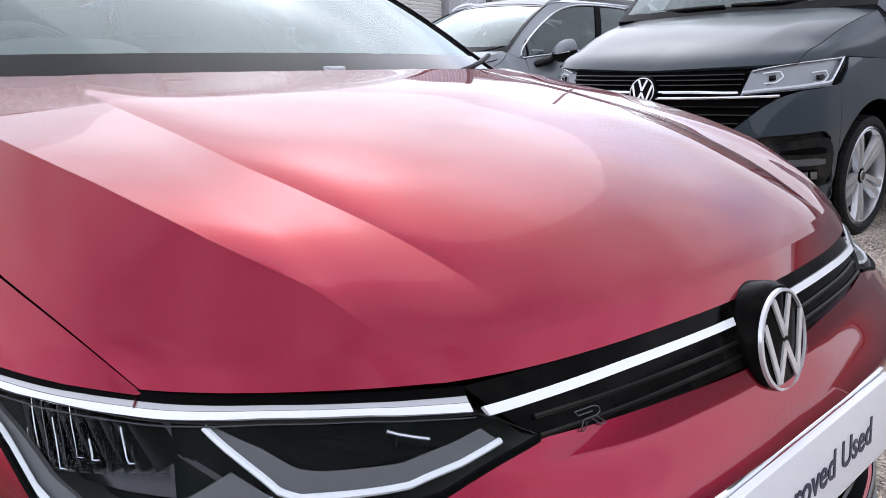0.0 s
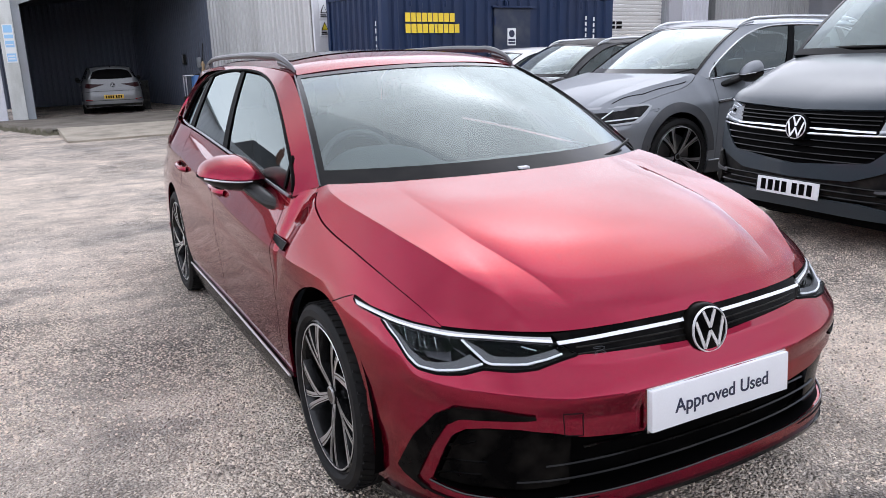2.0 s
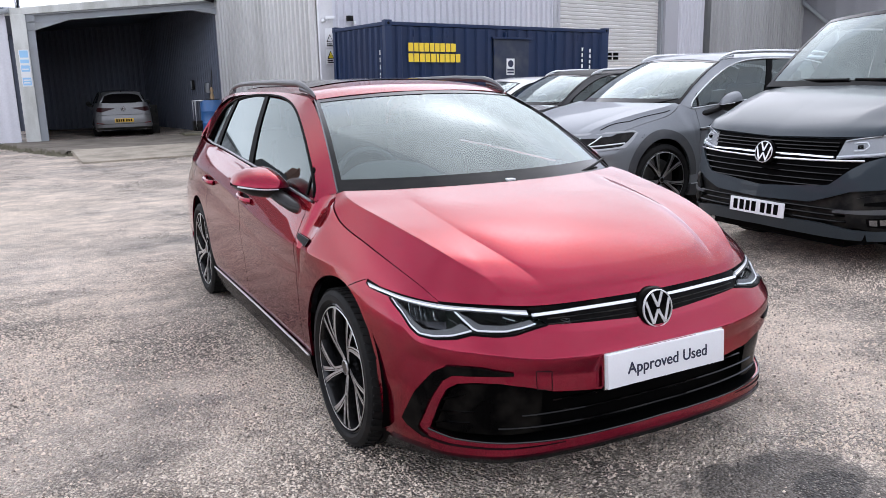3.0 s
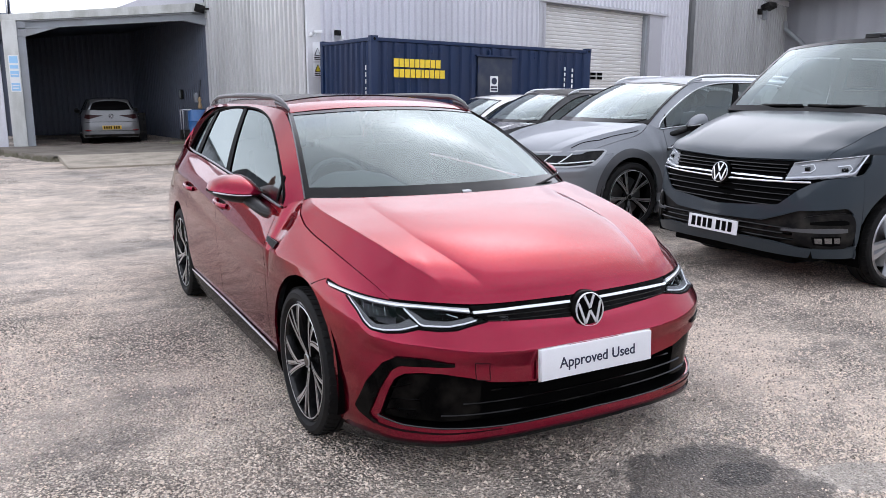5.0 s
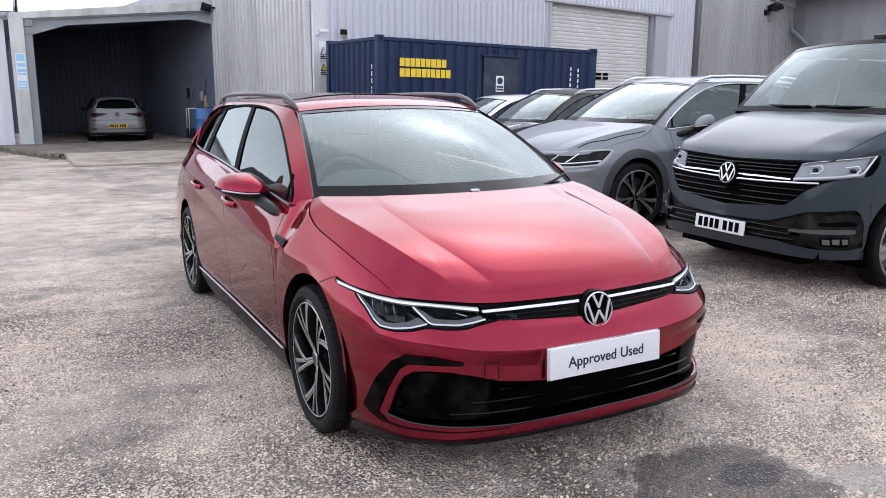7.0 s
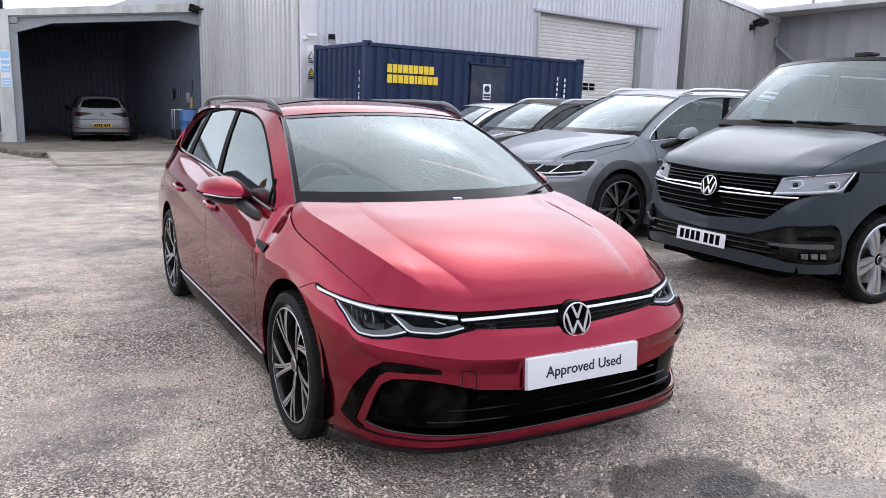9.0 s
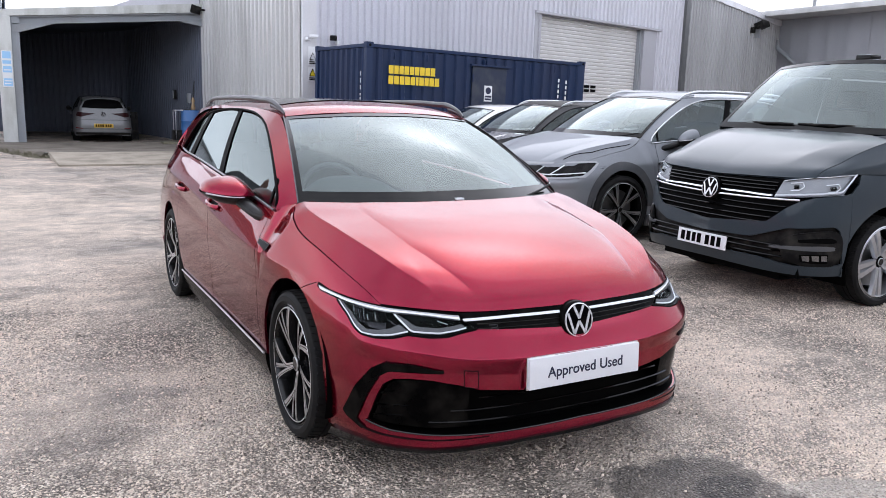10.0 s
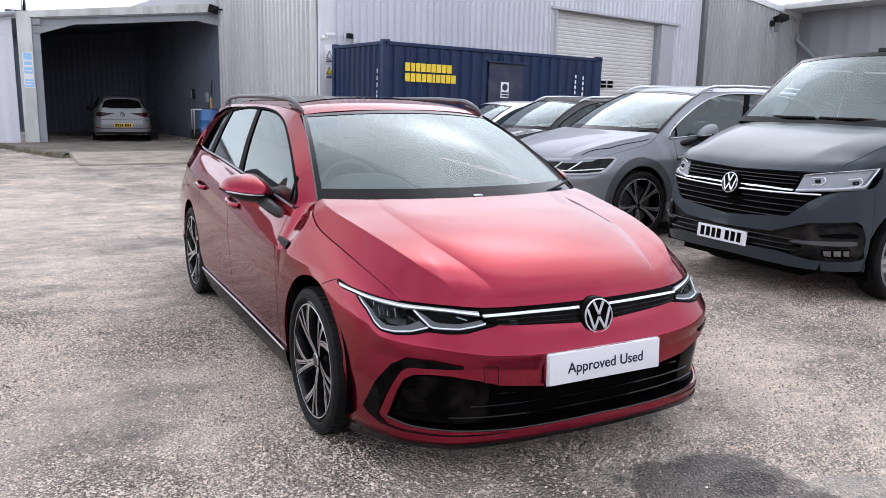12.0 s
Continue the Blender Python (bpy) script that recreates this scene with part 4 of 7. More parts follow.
ARCH_F, ARCH_R = (-0.015, 0.33, 0.362), (2.686, 0.33, 0.362)


def both(name, geo, mat, car, scale, label=""):
    """A part and its mirror image on the other flank."""
    b = geo.mirrored()
    return [part(name, geo.scaled(scale), mat, car, label), part(name, b.scaled(scale), mat, car, label)]


def wheel(car, x, y, z, r, scale, style, side):
    """Wheel at a hub, its outer face at x; side is -1 or 1."""
    hub = new("wheel")
    hub.parent = car
    hub.location = (x * scale[0], y * scale[1], z * scale[2])
    w, rim = 0.215, r * 0.80
    flip = Matrix.Diagonal((side, 1, 1, 1))

    def put(name, geo, mat, label="", second=None, split=0):
        geo.v = [tuple(flip @ Vector(p)) for p in geo.v]
        return part(name, geo, mat, hub, label, 32, second, split)

    tyre = Geo().turned([(rim - 0.012, -w + 0.02), (r * 0.9, -w), (r * 0.97, -w + 0.012), (r, -w + 0.04), (r, -w / 2 - 0.006), (r - 0.007, -w / 2 - 0.005), (r - 0.007, -w / 2 + 0.005), (r, -w / 2 + 0.006),
                         (r, -0.075), (r - 0.007, -0.074), (r - 0.007, -0.066), (r, -0.065), (r, -0.035), (r * 0.975, -0.010), (r * 0.93, 0.002), (r * 0.86, 0.004), (rim + 0.014, -0.002), (rim + 0.004, -0.012), (rim - 0.012, -0.03)], 72, shut=False)
    for i in range(60):
        a = 2 * math.pi * i / 60
        m = Matrix.Rotation(a, 4, "X")
        tyre.box((-0.062, -0.004, r - 0.004), (-0.012, 0.004, r + 0.0015), 0, m @ Matrix.Rotation(0.35, 4, "Z"))
    put("tyre", tyre, RUBBER)
    put("rim", Geo().turned([(rim, -0.005), (rim + 0.008, -0.010), (rim + 0.004, -0.018), (rim - 0.006, -0.012), (rim - 0.014, -0.03), (rim - 0.02, -0.16), (rim - 0.024, -0.16), (rim - 0.02, -0.03), (rim - 0.012, -0.006)], 72, shut=False), DARK_ALLOY if style != "steel" else SATIN, "dark rim edge")
    put("rim_line", Geo().turned([(rim - 0.013, -0.0055), (rim - 0.010, -0.0045), (rim - 0.007, -0.006), (rim - 0.010, -0.0085)], 72, shut=False), SPOKE, "thin machined line round the rim")
    put("brake_disc", Geo().turned([(0.06, -0.10), (rim * 0.72, -0.10), (rim * 0.72, -0.125), (0.06, -0.125)], 40), STEEL)
    put("barrel", Geo().turned([(rim - 0.03, -0.17), (0.02, -0.172), (0.02, -0.16), (rim - 0.03, -0.16)], 40), INK_BLACK)
    face_mat, side_mat = (SATIN, SATIN) if style == "steel" else (SPOKE, DARK_ALLOY)

    def blade(stops, shade_line=True):
        """One spoke through (radius, angle, half width) stops: flat machined face, black flanks, a dark groove."""
        q = line(soften(stops, 2), 12)
        pts = []
        for rad, ang, half in q:
            c, s = math.cos(ang), math.sin(ang)
            px = -0.040 + 0.030 * math.sin(min(1.0, rad / rim) * 1.7)
            for o, dx in ((-half * 1.35 - 0.002, -0.030), (-half, 0.0), (half, 0.0), (half * 1.35 + 0.002, -0.030)):
                pts.append((px + dx, rad * s + o * c, rad * c - o * s))
        P = np.array(pts).reshape(len(q), 4, 3)
        spoke = Geo().grid(P[:, 1:3], 0.003, inside=(-0.3, 0, 0))
        split = len(spoke.f)
        spoke.grid(P[:, 0:2]).grid(P[:, 2:4])
        spoke.grid(P[:, [0, 3]])
        if shade_line:
            lo, hi = np.array([0.60, 0.78])[None, :, None], P[1:, 1:2] * 0 + 1
            mid = P[1:, 1:2] * (1 - lo) + P[1:, 2:3] * lo + np.array([0.0008, 0, 0]) * hi
            spoke.grid(mid, 0.0005, inside=(-0.3, 0, 0))
        put("spoke", spoke, face_mat, "", side_mat, split)

    k = r / 0.318
    for i in range(5):
        a0 = -radians(30.5) - 2 * math.pi * i / 5
        if style == "silver":
            blade([(0.030, a0 + 0.16, 0.007), (0.10 * k, a0 + 0.11, 0.0075), (0.17 * k, a0 + 0.115, 0.0085 * k), (rim - 0.006, a0 + 0.135, 0.0105 * k)])
            blade([(0.030, a0 - 0.12, 0.007), (0.10 * k, a0 - 0.05, 0.0075), (0.17 * k, a0 - 0.070, 0.0085 * k), (rim - 0.006, a0 - 0.100, 0.0105 * k)])
            blade([(0.105 * k, a0 - 0.02, 0.008), (0.14 * k, a0 - 0.20, 0.013 * k), (0.19 * k, a0 - 0.40, 0.0165 * k), (rim - 0.006, a0 - 0.56, 0.0185 * k)])
        elif style == "steel":
            for sgn in (-1, 1):
                blade([(0.045, a0 + sgn * 0.28, 0.014), (0.12 * k, a0 + sgn * 0.17, 0.015 * k), (rim - 0.005, a0 + sgn * 0.135, 0.0185 * k)], False)
        else:
            for sgn in (-1, 1):
                blade([(0.040, a0 + sgn * 0.10, 0.010), (0.13 * k, a0 + sgn * 0.16, 0.013 * k), (rim - 0.005, a0 + sgn * 0.24, 0.020 * k)])
    put("hub_cap", Geo().turned([(0.001, -0.022), (0.026, -0.022), (0.032, -0.028), (0.034, -0.05), (0.066, -0.052), (0.07, -0.07), (0.02, -0.08)], 32), DARK_ALLOY, "dark hub with pale ring")
    put("hub_ring", Geo().turned([(0.026, -0.0215), (0.031, -0.0235), (0.031, -0.0275), (0.026, -0.0255)], 32, shut=False), SATIN)
    return hub


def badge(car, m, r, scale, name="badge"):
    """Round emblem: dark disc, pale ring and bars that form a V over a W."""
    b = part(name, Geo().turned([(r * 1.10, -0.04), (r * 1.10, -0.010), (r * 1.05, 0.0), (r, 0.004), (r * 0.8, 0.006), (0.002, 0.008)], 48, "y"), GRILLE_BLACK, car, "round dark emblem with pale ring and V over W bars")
    b.matrix_local = m
    ring = part("ring", Geo().turned([(r * 0.89, 0.006), (r * 0.90, 0.010), (r * 0.955, 0.009), (r * 0.965, 0.004)], 48, "y", shut=False), BADGE_WHITE, b)
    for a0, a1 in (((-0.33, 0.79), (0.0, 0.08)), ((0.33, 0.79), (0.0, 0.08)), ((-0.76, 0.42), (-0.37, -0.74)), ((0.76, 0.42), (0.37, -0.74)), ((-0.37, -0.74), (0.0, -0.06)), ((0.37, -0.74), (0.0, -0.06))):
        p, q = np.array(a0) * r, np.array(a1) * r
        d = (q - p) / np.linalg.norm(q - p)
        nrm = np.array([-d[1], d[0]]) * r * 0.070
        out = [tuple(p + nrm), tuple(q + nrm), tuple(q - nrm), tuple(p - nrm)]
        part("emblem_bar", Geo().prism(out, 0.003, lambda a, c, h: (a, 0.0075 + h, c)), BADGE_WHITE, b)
    return b


def bars_plate(car, m, w, h, ground, ink, name="number_plate", label="number plate with plain dark bars"):
    p = part(name, Geo().box((-w / 2, -0.006, -h / 2), (w / 2, 0.004, h / 2), 0.003), ground, car, label)
    p.matrix_local = m
    x = -w * 0.43
    for i, k in enumerate((1, 1, 0.9, 1, 0.4, 1, 1, 0.95)):
        cw = w * 0.098 * k
        if i != 4:
            part("plain_bar", Geo().box((x, -0.0085, -h * 0.34), (x + cw * 0.82, -0.0062, h * 0.34)), ink, p)
        x += cw * 1.22
    return p


def car(name, paint, m, scale, label, hero=False, tail=False, rails=True, style="silver", roof_mat=None, cladding=False, lamps=True):
    """A five-door car: panels, glass, lamps, wheels. scale stretches the common hull."""
    top = thing(name, m, label, "car")
    K = scale
    roof_mat = roof_mat or paint

    def one(nm, geo, mat, lab="", angle=32):
        return part(nm, geo.scaled(K), mat, top, lab, angle)

    # bonnet
    fine = 2 if hero else 1
    kk, vv = np.linspace(0, 1, 50 * fine + 1), np.concatenate([np.linspace(0, 0.12, 12), np.linspace(0.12, 1, 24 * fine)[1:]])
    ko, ki = outer_crease(vv)[None, :], inner_crease(vv)[None, :]
    f1, f2, kc = 0.52, 0.74, kk[:, None]
    kk2 = np.where(kc < f1, kc / f1 * ki, np.where(kc < f2, ki + (kc - f1) / (f2 - f1) * (ko - ki), ko + (kc - f2) / (1 - f2) * (1 - ko)))
    half = bonnet(kk2, vv[None, :] + 0 * kk2)
    full = np.concatenate([half[::-1], (half * np.array([-1, 1, 1]))[1:]])
    one("bonnet", Geo().grid(full, 0.018, inside=(0, 0, 0.3)), paint, "", 6 if hero else 25)
    # wings, doors, quarters
    ac, az, ar = ARCH_F
    gap = [(-0.612, 0.700), (-0.534, 0.732), (-0.368, 0.774), (-0.237, 0.803), (-0.10, 0.830), (0.107, 0.866), (0.20, 0.905), (0.30, 0.958), (0.446, 0.928)]
    head_top = [(-0.612, 0.701), (-0.53, 0.704), (-0.43, 0.710), (-0.33, 0.713), (-0.237, 0.726)]
    def meet(P, y_max=0.30):
        """Bring the upper rows of a wing to the bonnet's edge, a slim gap away."""
        P = P.copy()
        yl = np.clip(P[:, -1, 1], EDGE_Y[0], EDGE_Y[-1])
        want = np.stack([-curve(EDGE_Y, EDGE_X, yl) - 0.0065, P[:, -1, 1], curve(EDGE_Y, EDGE_Z, yl) - 0.003], -1)
        keep = (1 - smooth((P[:, -1, 1] - y_max) / 0.10))[:, None]
        move = (want - P[:, -1]) * keep
        w = smooth(np.linspace(0, 1, P.shape[1]))[None, :, None]
        return P + move[:, None] * w

    g2 = Geo().grid(meet(strip(flank, head_top, gap[:4], 24, 10)), 0.012, inside=CORE)
    low = [(-0.237, 0.726), (-0.237, az + 0.287)] + arc(ac, az, ar, 127, 0, 22) + [(ac + ar, 0.25), (0.446, 0.25)]
    lower = [(-0.237, az + 0.287)] + arc(ac, az, ar, 126, 0, 22) + [(ac + ar + 0.004, 0.25), (0.446, 0.25)]
    mid = [(-0.237, 0.726), (-0.10, 0.74), (0.10, 0.74), (0.30, 0.70), (0.40, 0.60), (0.446, 0.45)]
    g2.grid(strip(flank, lower, mid, 40, 14), 0.012, inside=CORE)
    shoulder = meet(strip(flank, mid, gap[3:], 56, 40 if hero else 14))
    g2.grid(shoulder, 0.012, inside=CORE)
    both("wing", g2, paint, top, K)
    dz = 0.27
    for nm, s0, s1, b0, b1 in (("front_door", 0.452, 1.432, None, None), ("rear_door", 1.438, 2.36, None, None)):
        bl = [(s, float(belt(s)) - 0.004) for s in np.linspace(s0, s1, 12)]
        lo2 = [(s0, dz), (s1, dz)] if nm == "front_door" else [(s0, dz), (2.27, dz), (2.318, 0.36), (2.34, 0.44)]
        both(nm, Geo().grid(strip(flank, lo2, bl, 36, 64 if hero else 26), 0.015, inside=CORE), paint, top, K)
    rc, rz, rr = ARCH_R
    g2 = Geo().grid(strip(flank, [(2.345, 0.45)] + arc(rc, rz, rr, 160, 0, 22) + [(3.048, 0.22)], [(2.366, float(belt(2.366)))] + [(s, float(belt(s))) for s in (2.6, 2.8, 3.05)], 40, 20), 0.012, inside=CORE)
    g2.grid(strip(flank, [(3.05, 0.2), (3.5, 0.2), (3.85, 0.22), (4.35, 0.24)], [(3.05, 1.043), (3.5, 1.05), (3.85, 1.05), (4.35, 1.05)], 40, 20), 0.012, inside=CORE)
    both("rear_quarter", g2, paint, top, K)
    # roof, pillars and rear
    aa = np.linspace(-1, 1, 33)
    front = 0.905 + 0.123 * aa ** 2
    one("roof", Geo().grid(roof(aa[:, None] + 0 * front[:, None], front[:, None] + (3.45 - front[:, None]) * np.linspace(0, 1, 44)[None, :]), 0.02, inside=CORE), roof_mat)
    g2 = Geo()
    foot = np.array([[0.39, 0.932], [0.425, 0.985], [0.60, 1.10], [0.86, 1.222], [0.98, 1.268], [1.11, 1.312], [1.36, 1.353], [1.6, 1.366]])
    A = cabin(foot[:, 0], foot[:, 1])
    edge = screen(np.full(8, -1.0), np.array([0.0, 0.17, 0.36, 0.68, 1.0, 1.0, 1.0, 1.0]))
    tops = roof(np.full(8, -1.0), np.array([0.9, 0.9, 0.9, 0.95, 1.028, 1.09, 1.33, 1.6]))
    edge[4:] = tops[4:]
    A, edge = soften(A), soften(edge)
    t = np.linspace(0, 1, 5)[None, :, None]
    g2.grid(A[:, None] * (1 - t) + edge[:, None] * t, 0.012, inside=CORE)
    yy = np.linspace(1.6, 3.45, 20)
    tp = np.clip(1.366 - 0.03 * np.clip((yy - 2.2), 0, 9) ** 1.0 - 0.10 * np.clip(yy - 2.75, 0, 9), 1.1, 2)
    tp = np.minimum(tp, roof(np.full(20, -1.0), yy)[:, 2] - 0.018)
    g2.grid(cabin(yy, tp)[:, None] * (1 - t) + roof(np.full(20, -1.0), yy)[:, None] * t, 0.012, inside=CORE)
    g2.grid(strip(cabin, [(3.01, 0.995), (3.01, 1.045), (2.80, 1.262), (2.62, 1.335)], [(3.50, 0.995), (3.50, 1.05), (3.47, 1.15), (3.43, 1.212)], 16, 12), 0.012, inside=CORE)
    # foot of the pillar, drawn down into the wing
    ledge = shoulder[shoulder[:, -1, 1] > 0.275][:, -1]
    upper = line([tuple(screen(-1.0, 0.0)), tuple(cabin(0.39, 0.932)), tuple(cabin(0.42, 0.942)), tuple(cabin(0.447, 0.942))], len(ledge))
    g2.grid(ledge[:, None] * (1 - t) + upper[:, None] * t, 0.006, inside=CORE)
    both("pillar", g2, paint, top, K)
    bb = np.linspace(0, 1, 10)
    hatch = np.zeros((25, 10, 3))
    for i, a in enumerate(np.linspace(-1, 1, 25)):
        lowp, hip = np.array([a * 0.66, 3.66 - 0.12 * a * a, 1.03]), roof(a, 3.45)
        for j, q in enumerate(bb):
            hatch[i, j] = lowp * (1 - q) + hip * q + np.array([0, 0.05 * math.sin(math.pi * q), 0])
    one("tailgate", Geo().grid(hatch, 0.02, inside=CORE), paint)
    one("rear_window", Geo().grid((hatch[1:-1] if tail else hatch[2:-2])[:, 0:-1] + np.array([0, 0.008, 0.006])), INK_BLACK if tail else DARK_GLASS)
    one("rear_deck", Geo().add([tuple(flank(s, 1.05)) for s in (3.4, 3.7, 3.9, 4.35)] + [tuple(flank(s, 1.05) * np.array([-1, 1, 1])) for s in (3.9, 3.7, 3.4)], [tuple(range(7))]), paint)
    # glass
    ss, tt = np.linspace(-1, 1, 41), np.linspace(0, 1, 17)
    one("windscreen", Geo().grid(screen(ss[:, None], tt[None, :])), SCREEN_GLASS if hero else CLEAR_SCREEN)
    g2 = Geo()
    for a0, a1, b0, b1 in ((-1, 1, 0.0, 0.10), (-1, 1, 0.955, 1.0), (-1, -0.965, 0, 1), (0.965, 1, 0, 1)):
        g2.grid(screen(np.linspace(a0, a1, 31)[:, None], np.linspace(b0, b1, 12)[None, :], 0.0025), 0.003, inside=CORE)
    lb = np.linspace(0, 1, 14)
    edge_in = screen(np.full(14, -0.985), lb, -0.004)
    both("pillar_lining", Geo().grid(np.stack([edge_in, edge_in + np.array([0.012, 0.06, 0.0]), edge_in + np.array([0.03, 0.12, 0.0])], 1), 0.004, inside=CORE), MATT_BLACK, top, K)
    one("screen_border", g2, GLOSS_BLACK, "black printed border of the windscreen")
    g2 = Geo().grid(strip(cabin, soften([(0.50, 0.945), (0.505, 1.035), (0.62, 1.092), (0.86, 1.207), (1.11, 1.299), (1.36, 1.341), (1.69, 1.350)]), [(0.50, 0.943), (0.64, 0.955), (0.97, 0.977), (1.25, 0.995), (1.44, 1.006), (1.45, 1.011)], 30, 12, -0.006))
    both("front_window", g2, SIDE_GLASS, top, K)
    g2 = Geo().grid(strip(cabin, [(0.40, 0.945), (0.44, 0.995), (0.50, 1.045)], [(0.41, 0.938), (0.44, 0.940), (0.49, 0.943)], 10, 6, -0.004))
    both("quarter_light", g2, SIDE_GLASS, top, K)
    g2 = Geo().grid(strip(cabin, [(1.78, 1.348), (1.90, 1.354), (2.15, 1.350), (2.42, 1.327)], [(1.56, 1.012), (1.82, 1.02), (2.12, 1.032), (2.40, 1.042)], 20, 14, -0.006))
    both("rear_side_window", g2, DARK_GLASS if hero else SIDE_GLASS, top, K, "dark rear side window")
    g2 = Geo().grid(strip(cabin, [(2.50, 1.318), (2.64, 1.296), (2.78, 1.262)], [(2.52, 1.048), (2.76, 1.046), (2.99, 1.046)], 12, 12, -0.006))
    both("rear_quarter_window", g2, DARK_GLASS, top, K)
    # black trim between and round the side windows
    g2 = Geo().grid(strip(cabin, [(1.448, 1.005), (1.69, 1.356)], [(1.538, 1.005), (1.765, 1.356)], 12, 5, 0.001), 0.01, inside=CORE)
    both("pillar_trim", g2, INK_BLACK, top, K, "gloss black window pillar")
    g2 = Geo().grid(strip(cabin, [(2.42, 1.33), (2.40, 1.04)], [(2.50, 1.322), (2.52, 1.045)], 10, 4, 0.001), 0.01, inside=CORE)
    both("pillar_trim", g2, INK_BLACK, top, K, "gloss black window pillar")
    g2 = Geo().grid(strip(cabin, [(0.487, 0.948), (0.50, 1.045)], [(0.506, 0.948), (0.52, 1.065)], 5, 3, 0.001), 0.01, inside=CORE)
    both("pillar_trim", g2, INK_BLACK, top, K, "gloss black window pillar")
    path = [(0.405, 0.948), (0.415, 0.972), (0.45, 1.005), (0.60, 1.098), (0.86, 1.219), (1.11, 1.309), (1.36, 1.352), (1.6, 1.364), (1.9, 1.366), (2.2, 1.356), (2.46, 1.335), (2.80, 1.268), (3.01, 1.05)]
    q = line(soften(path), 80)
    g2 = Geo().tube(cabin(q[:, 0], q[:, 1], 0.001), 0.0065, 6)
    both("window_seal", g2, INK_BLACK if not cladding else SATIN, top, K)
    q = np.linspace(0.41, 2.99, 40)
    g2 = Geo().tube(cabin(q, belt(q) + 0.004, 0.004), 0.0062, 6, 1.0)
    both("belt_trim", g2, GLOSS_BLACK if not rails else (BELT_METAL if hero else SATIN), top, K, "slim bright belt trim")
    g2 = Geo().tube(screen(np.full(16, -1.0), np.linspace(0, 1, 16), 0.005), 0.0036, 6)
    b = g2.mirrored()
    one("screen_moulding", g2, RAIL if hero else MATT_BLACK, "slim moulding along the windscreen")
    one("screen_moulding", b, GLOSS_BLACK, "slim moulding along the windscreen")
    # bumper skin
    T = [(-1.5, 0.613), (-1.4, 0.615), (-1.226, 0.625), (-1.056, 0.634), (-1.0, 0.627), (-0.93, 0.614), (-0.855, 0.613), (-0.785, 0.617), (-0.77, 0.617), (-0.72, 0.604), (-0.65, 0.597), (-0.577, 0.599), (-0.534, 0.615), (-0.476, 0.655), (-0.41, 0.690), (-0.33, 0.696), (-0.262, 0.700), (-0.232, 0.713), (-0.226, 0.722)]
    g2 = Geo().grid(strip(flank, T[:10], [(-1.5, 0.405), (-1.25, 0.402), (-1.05, 0.425), (-0.97, 0.448), (-0.87, 0.466), (-0.79, 0.466), (-0.73, 0.457)], 48, 44 if hero else 20), 0.012, inside=CORE)
    g2.grid(strip(flank, T[9:], [(-0.73, 0.457), (-0.345, 0.457), (-0.30, 0.553), (-0.237, 0.615)], 30, 18), 0.012, inside=CORE)
    g2.grid(strip(flank, [(-0.73, 0.457), (-0.69, 0.433), (-0.66, 0.378), (-0.605, 0.27), (-0.60, 0.184)], [(-0.345, 0.457), (-0.350, 0.36), (-0.348, 0.28), (-0.335, 0.168)], 20, 16), 0.012, inside=CORE)
    g2.grid(strip(flank, [(-1.5, 0.258), (-1.4, 0.256), (-1.11, 0.250), (-0.894, 0.252), (-0.716, 0.252), (-0.6, 0.268)], [(-1.5, 0.222), (-1.3, 0.221), (-1.07, 0.212), (-0.917, 0.202), (-0.71, 0.188), (-0.60, 0.184)], 40, 6, 0.004), 0.012, inside=CORE)
    b = g2.mirrored()
    one("bumper", g2.add(b.v, b.f), paint)
    g2 = Geo()
    g2.grid(strip(flank, [(-1.5, 0.47), (-0.9, 0.48), (-0.70, 0.46), (-0.58, 0.27)], [(-1.5, 0.2), (-0.9, 0.2), (-0.6, 0.2), (-0.56, 0.2)], 30, 8, -0.075))
    b = g2.mirrored()
    one("grille_back", g2.add(b.v, b.f), INK_BLACK)
    g2 = Geo()
    rim = line([(-1.5, 0.405), (-1.25, 0.402), (-1.05, 0.425), (-0.97, 0.448), (-0.87, 0.466), (-0.79, 0.466), (-0.73, 0.457), (-0.69, 0.433), (-0.66, 0.378), (-0.605, 0.27), (-0.716, 0.252), (-0.894, 0.252), (-1.11, 0.250), (-1.5, 0.258)], 90)
    g2.grid(np.stack([flank(rim[:, 0], rim[:, 1], -0.006), flank(rim[:, 0], rim[:, 1], -0.085)], 1))
    b = g2.mirrored()
    one("intake_return", g2.add(b.v, b.f), INK_BLACK)
    for z0, s1 in ((0.298, -0.86), (0.342, -0.95), (0.388, -1.06)):
        g2 = Geo()
        q = line([(-1.5, z0), (-1.15, z0 - 0.002), (s1, z0 - 0.004)], 24)
        g2.tube(flank(q[:, 0], q[:, 1], -0.022), 0.008, 6, 0.5)
        b = g2.mirrored()
        one("grille_slat", g2.add(b.v, b.f), GLOSS_BLACK)
    if hero:
        g2 = Geo()
        for pts in ([(-0.615, 0.285), (-0.66, 0.30), (-0.76, 0.31)], [(-0.64, 0.335), (-0.69, 0.345), (-0.78, 0.352)], [(-0.665, 0.385), (-0.71, 0.40), (-0.75, 0.415)]):
            q = line(pts, 8)
            g2.tube(flank(q[:, 0], q[:, 1], -0.026), 0.009, 6, 0.6)
        both("corner_fin", g2, GRILLE_BLACK, top, K)
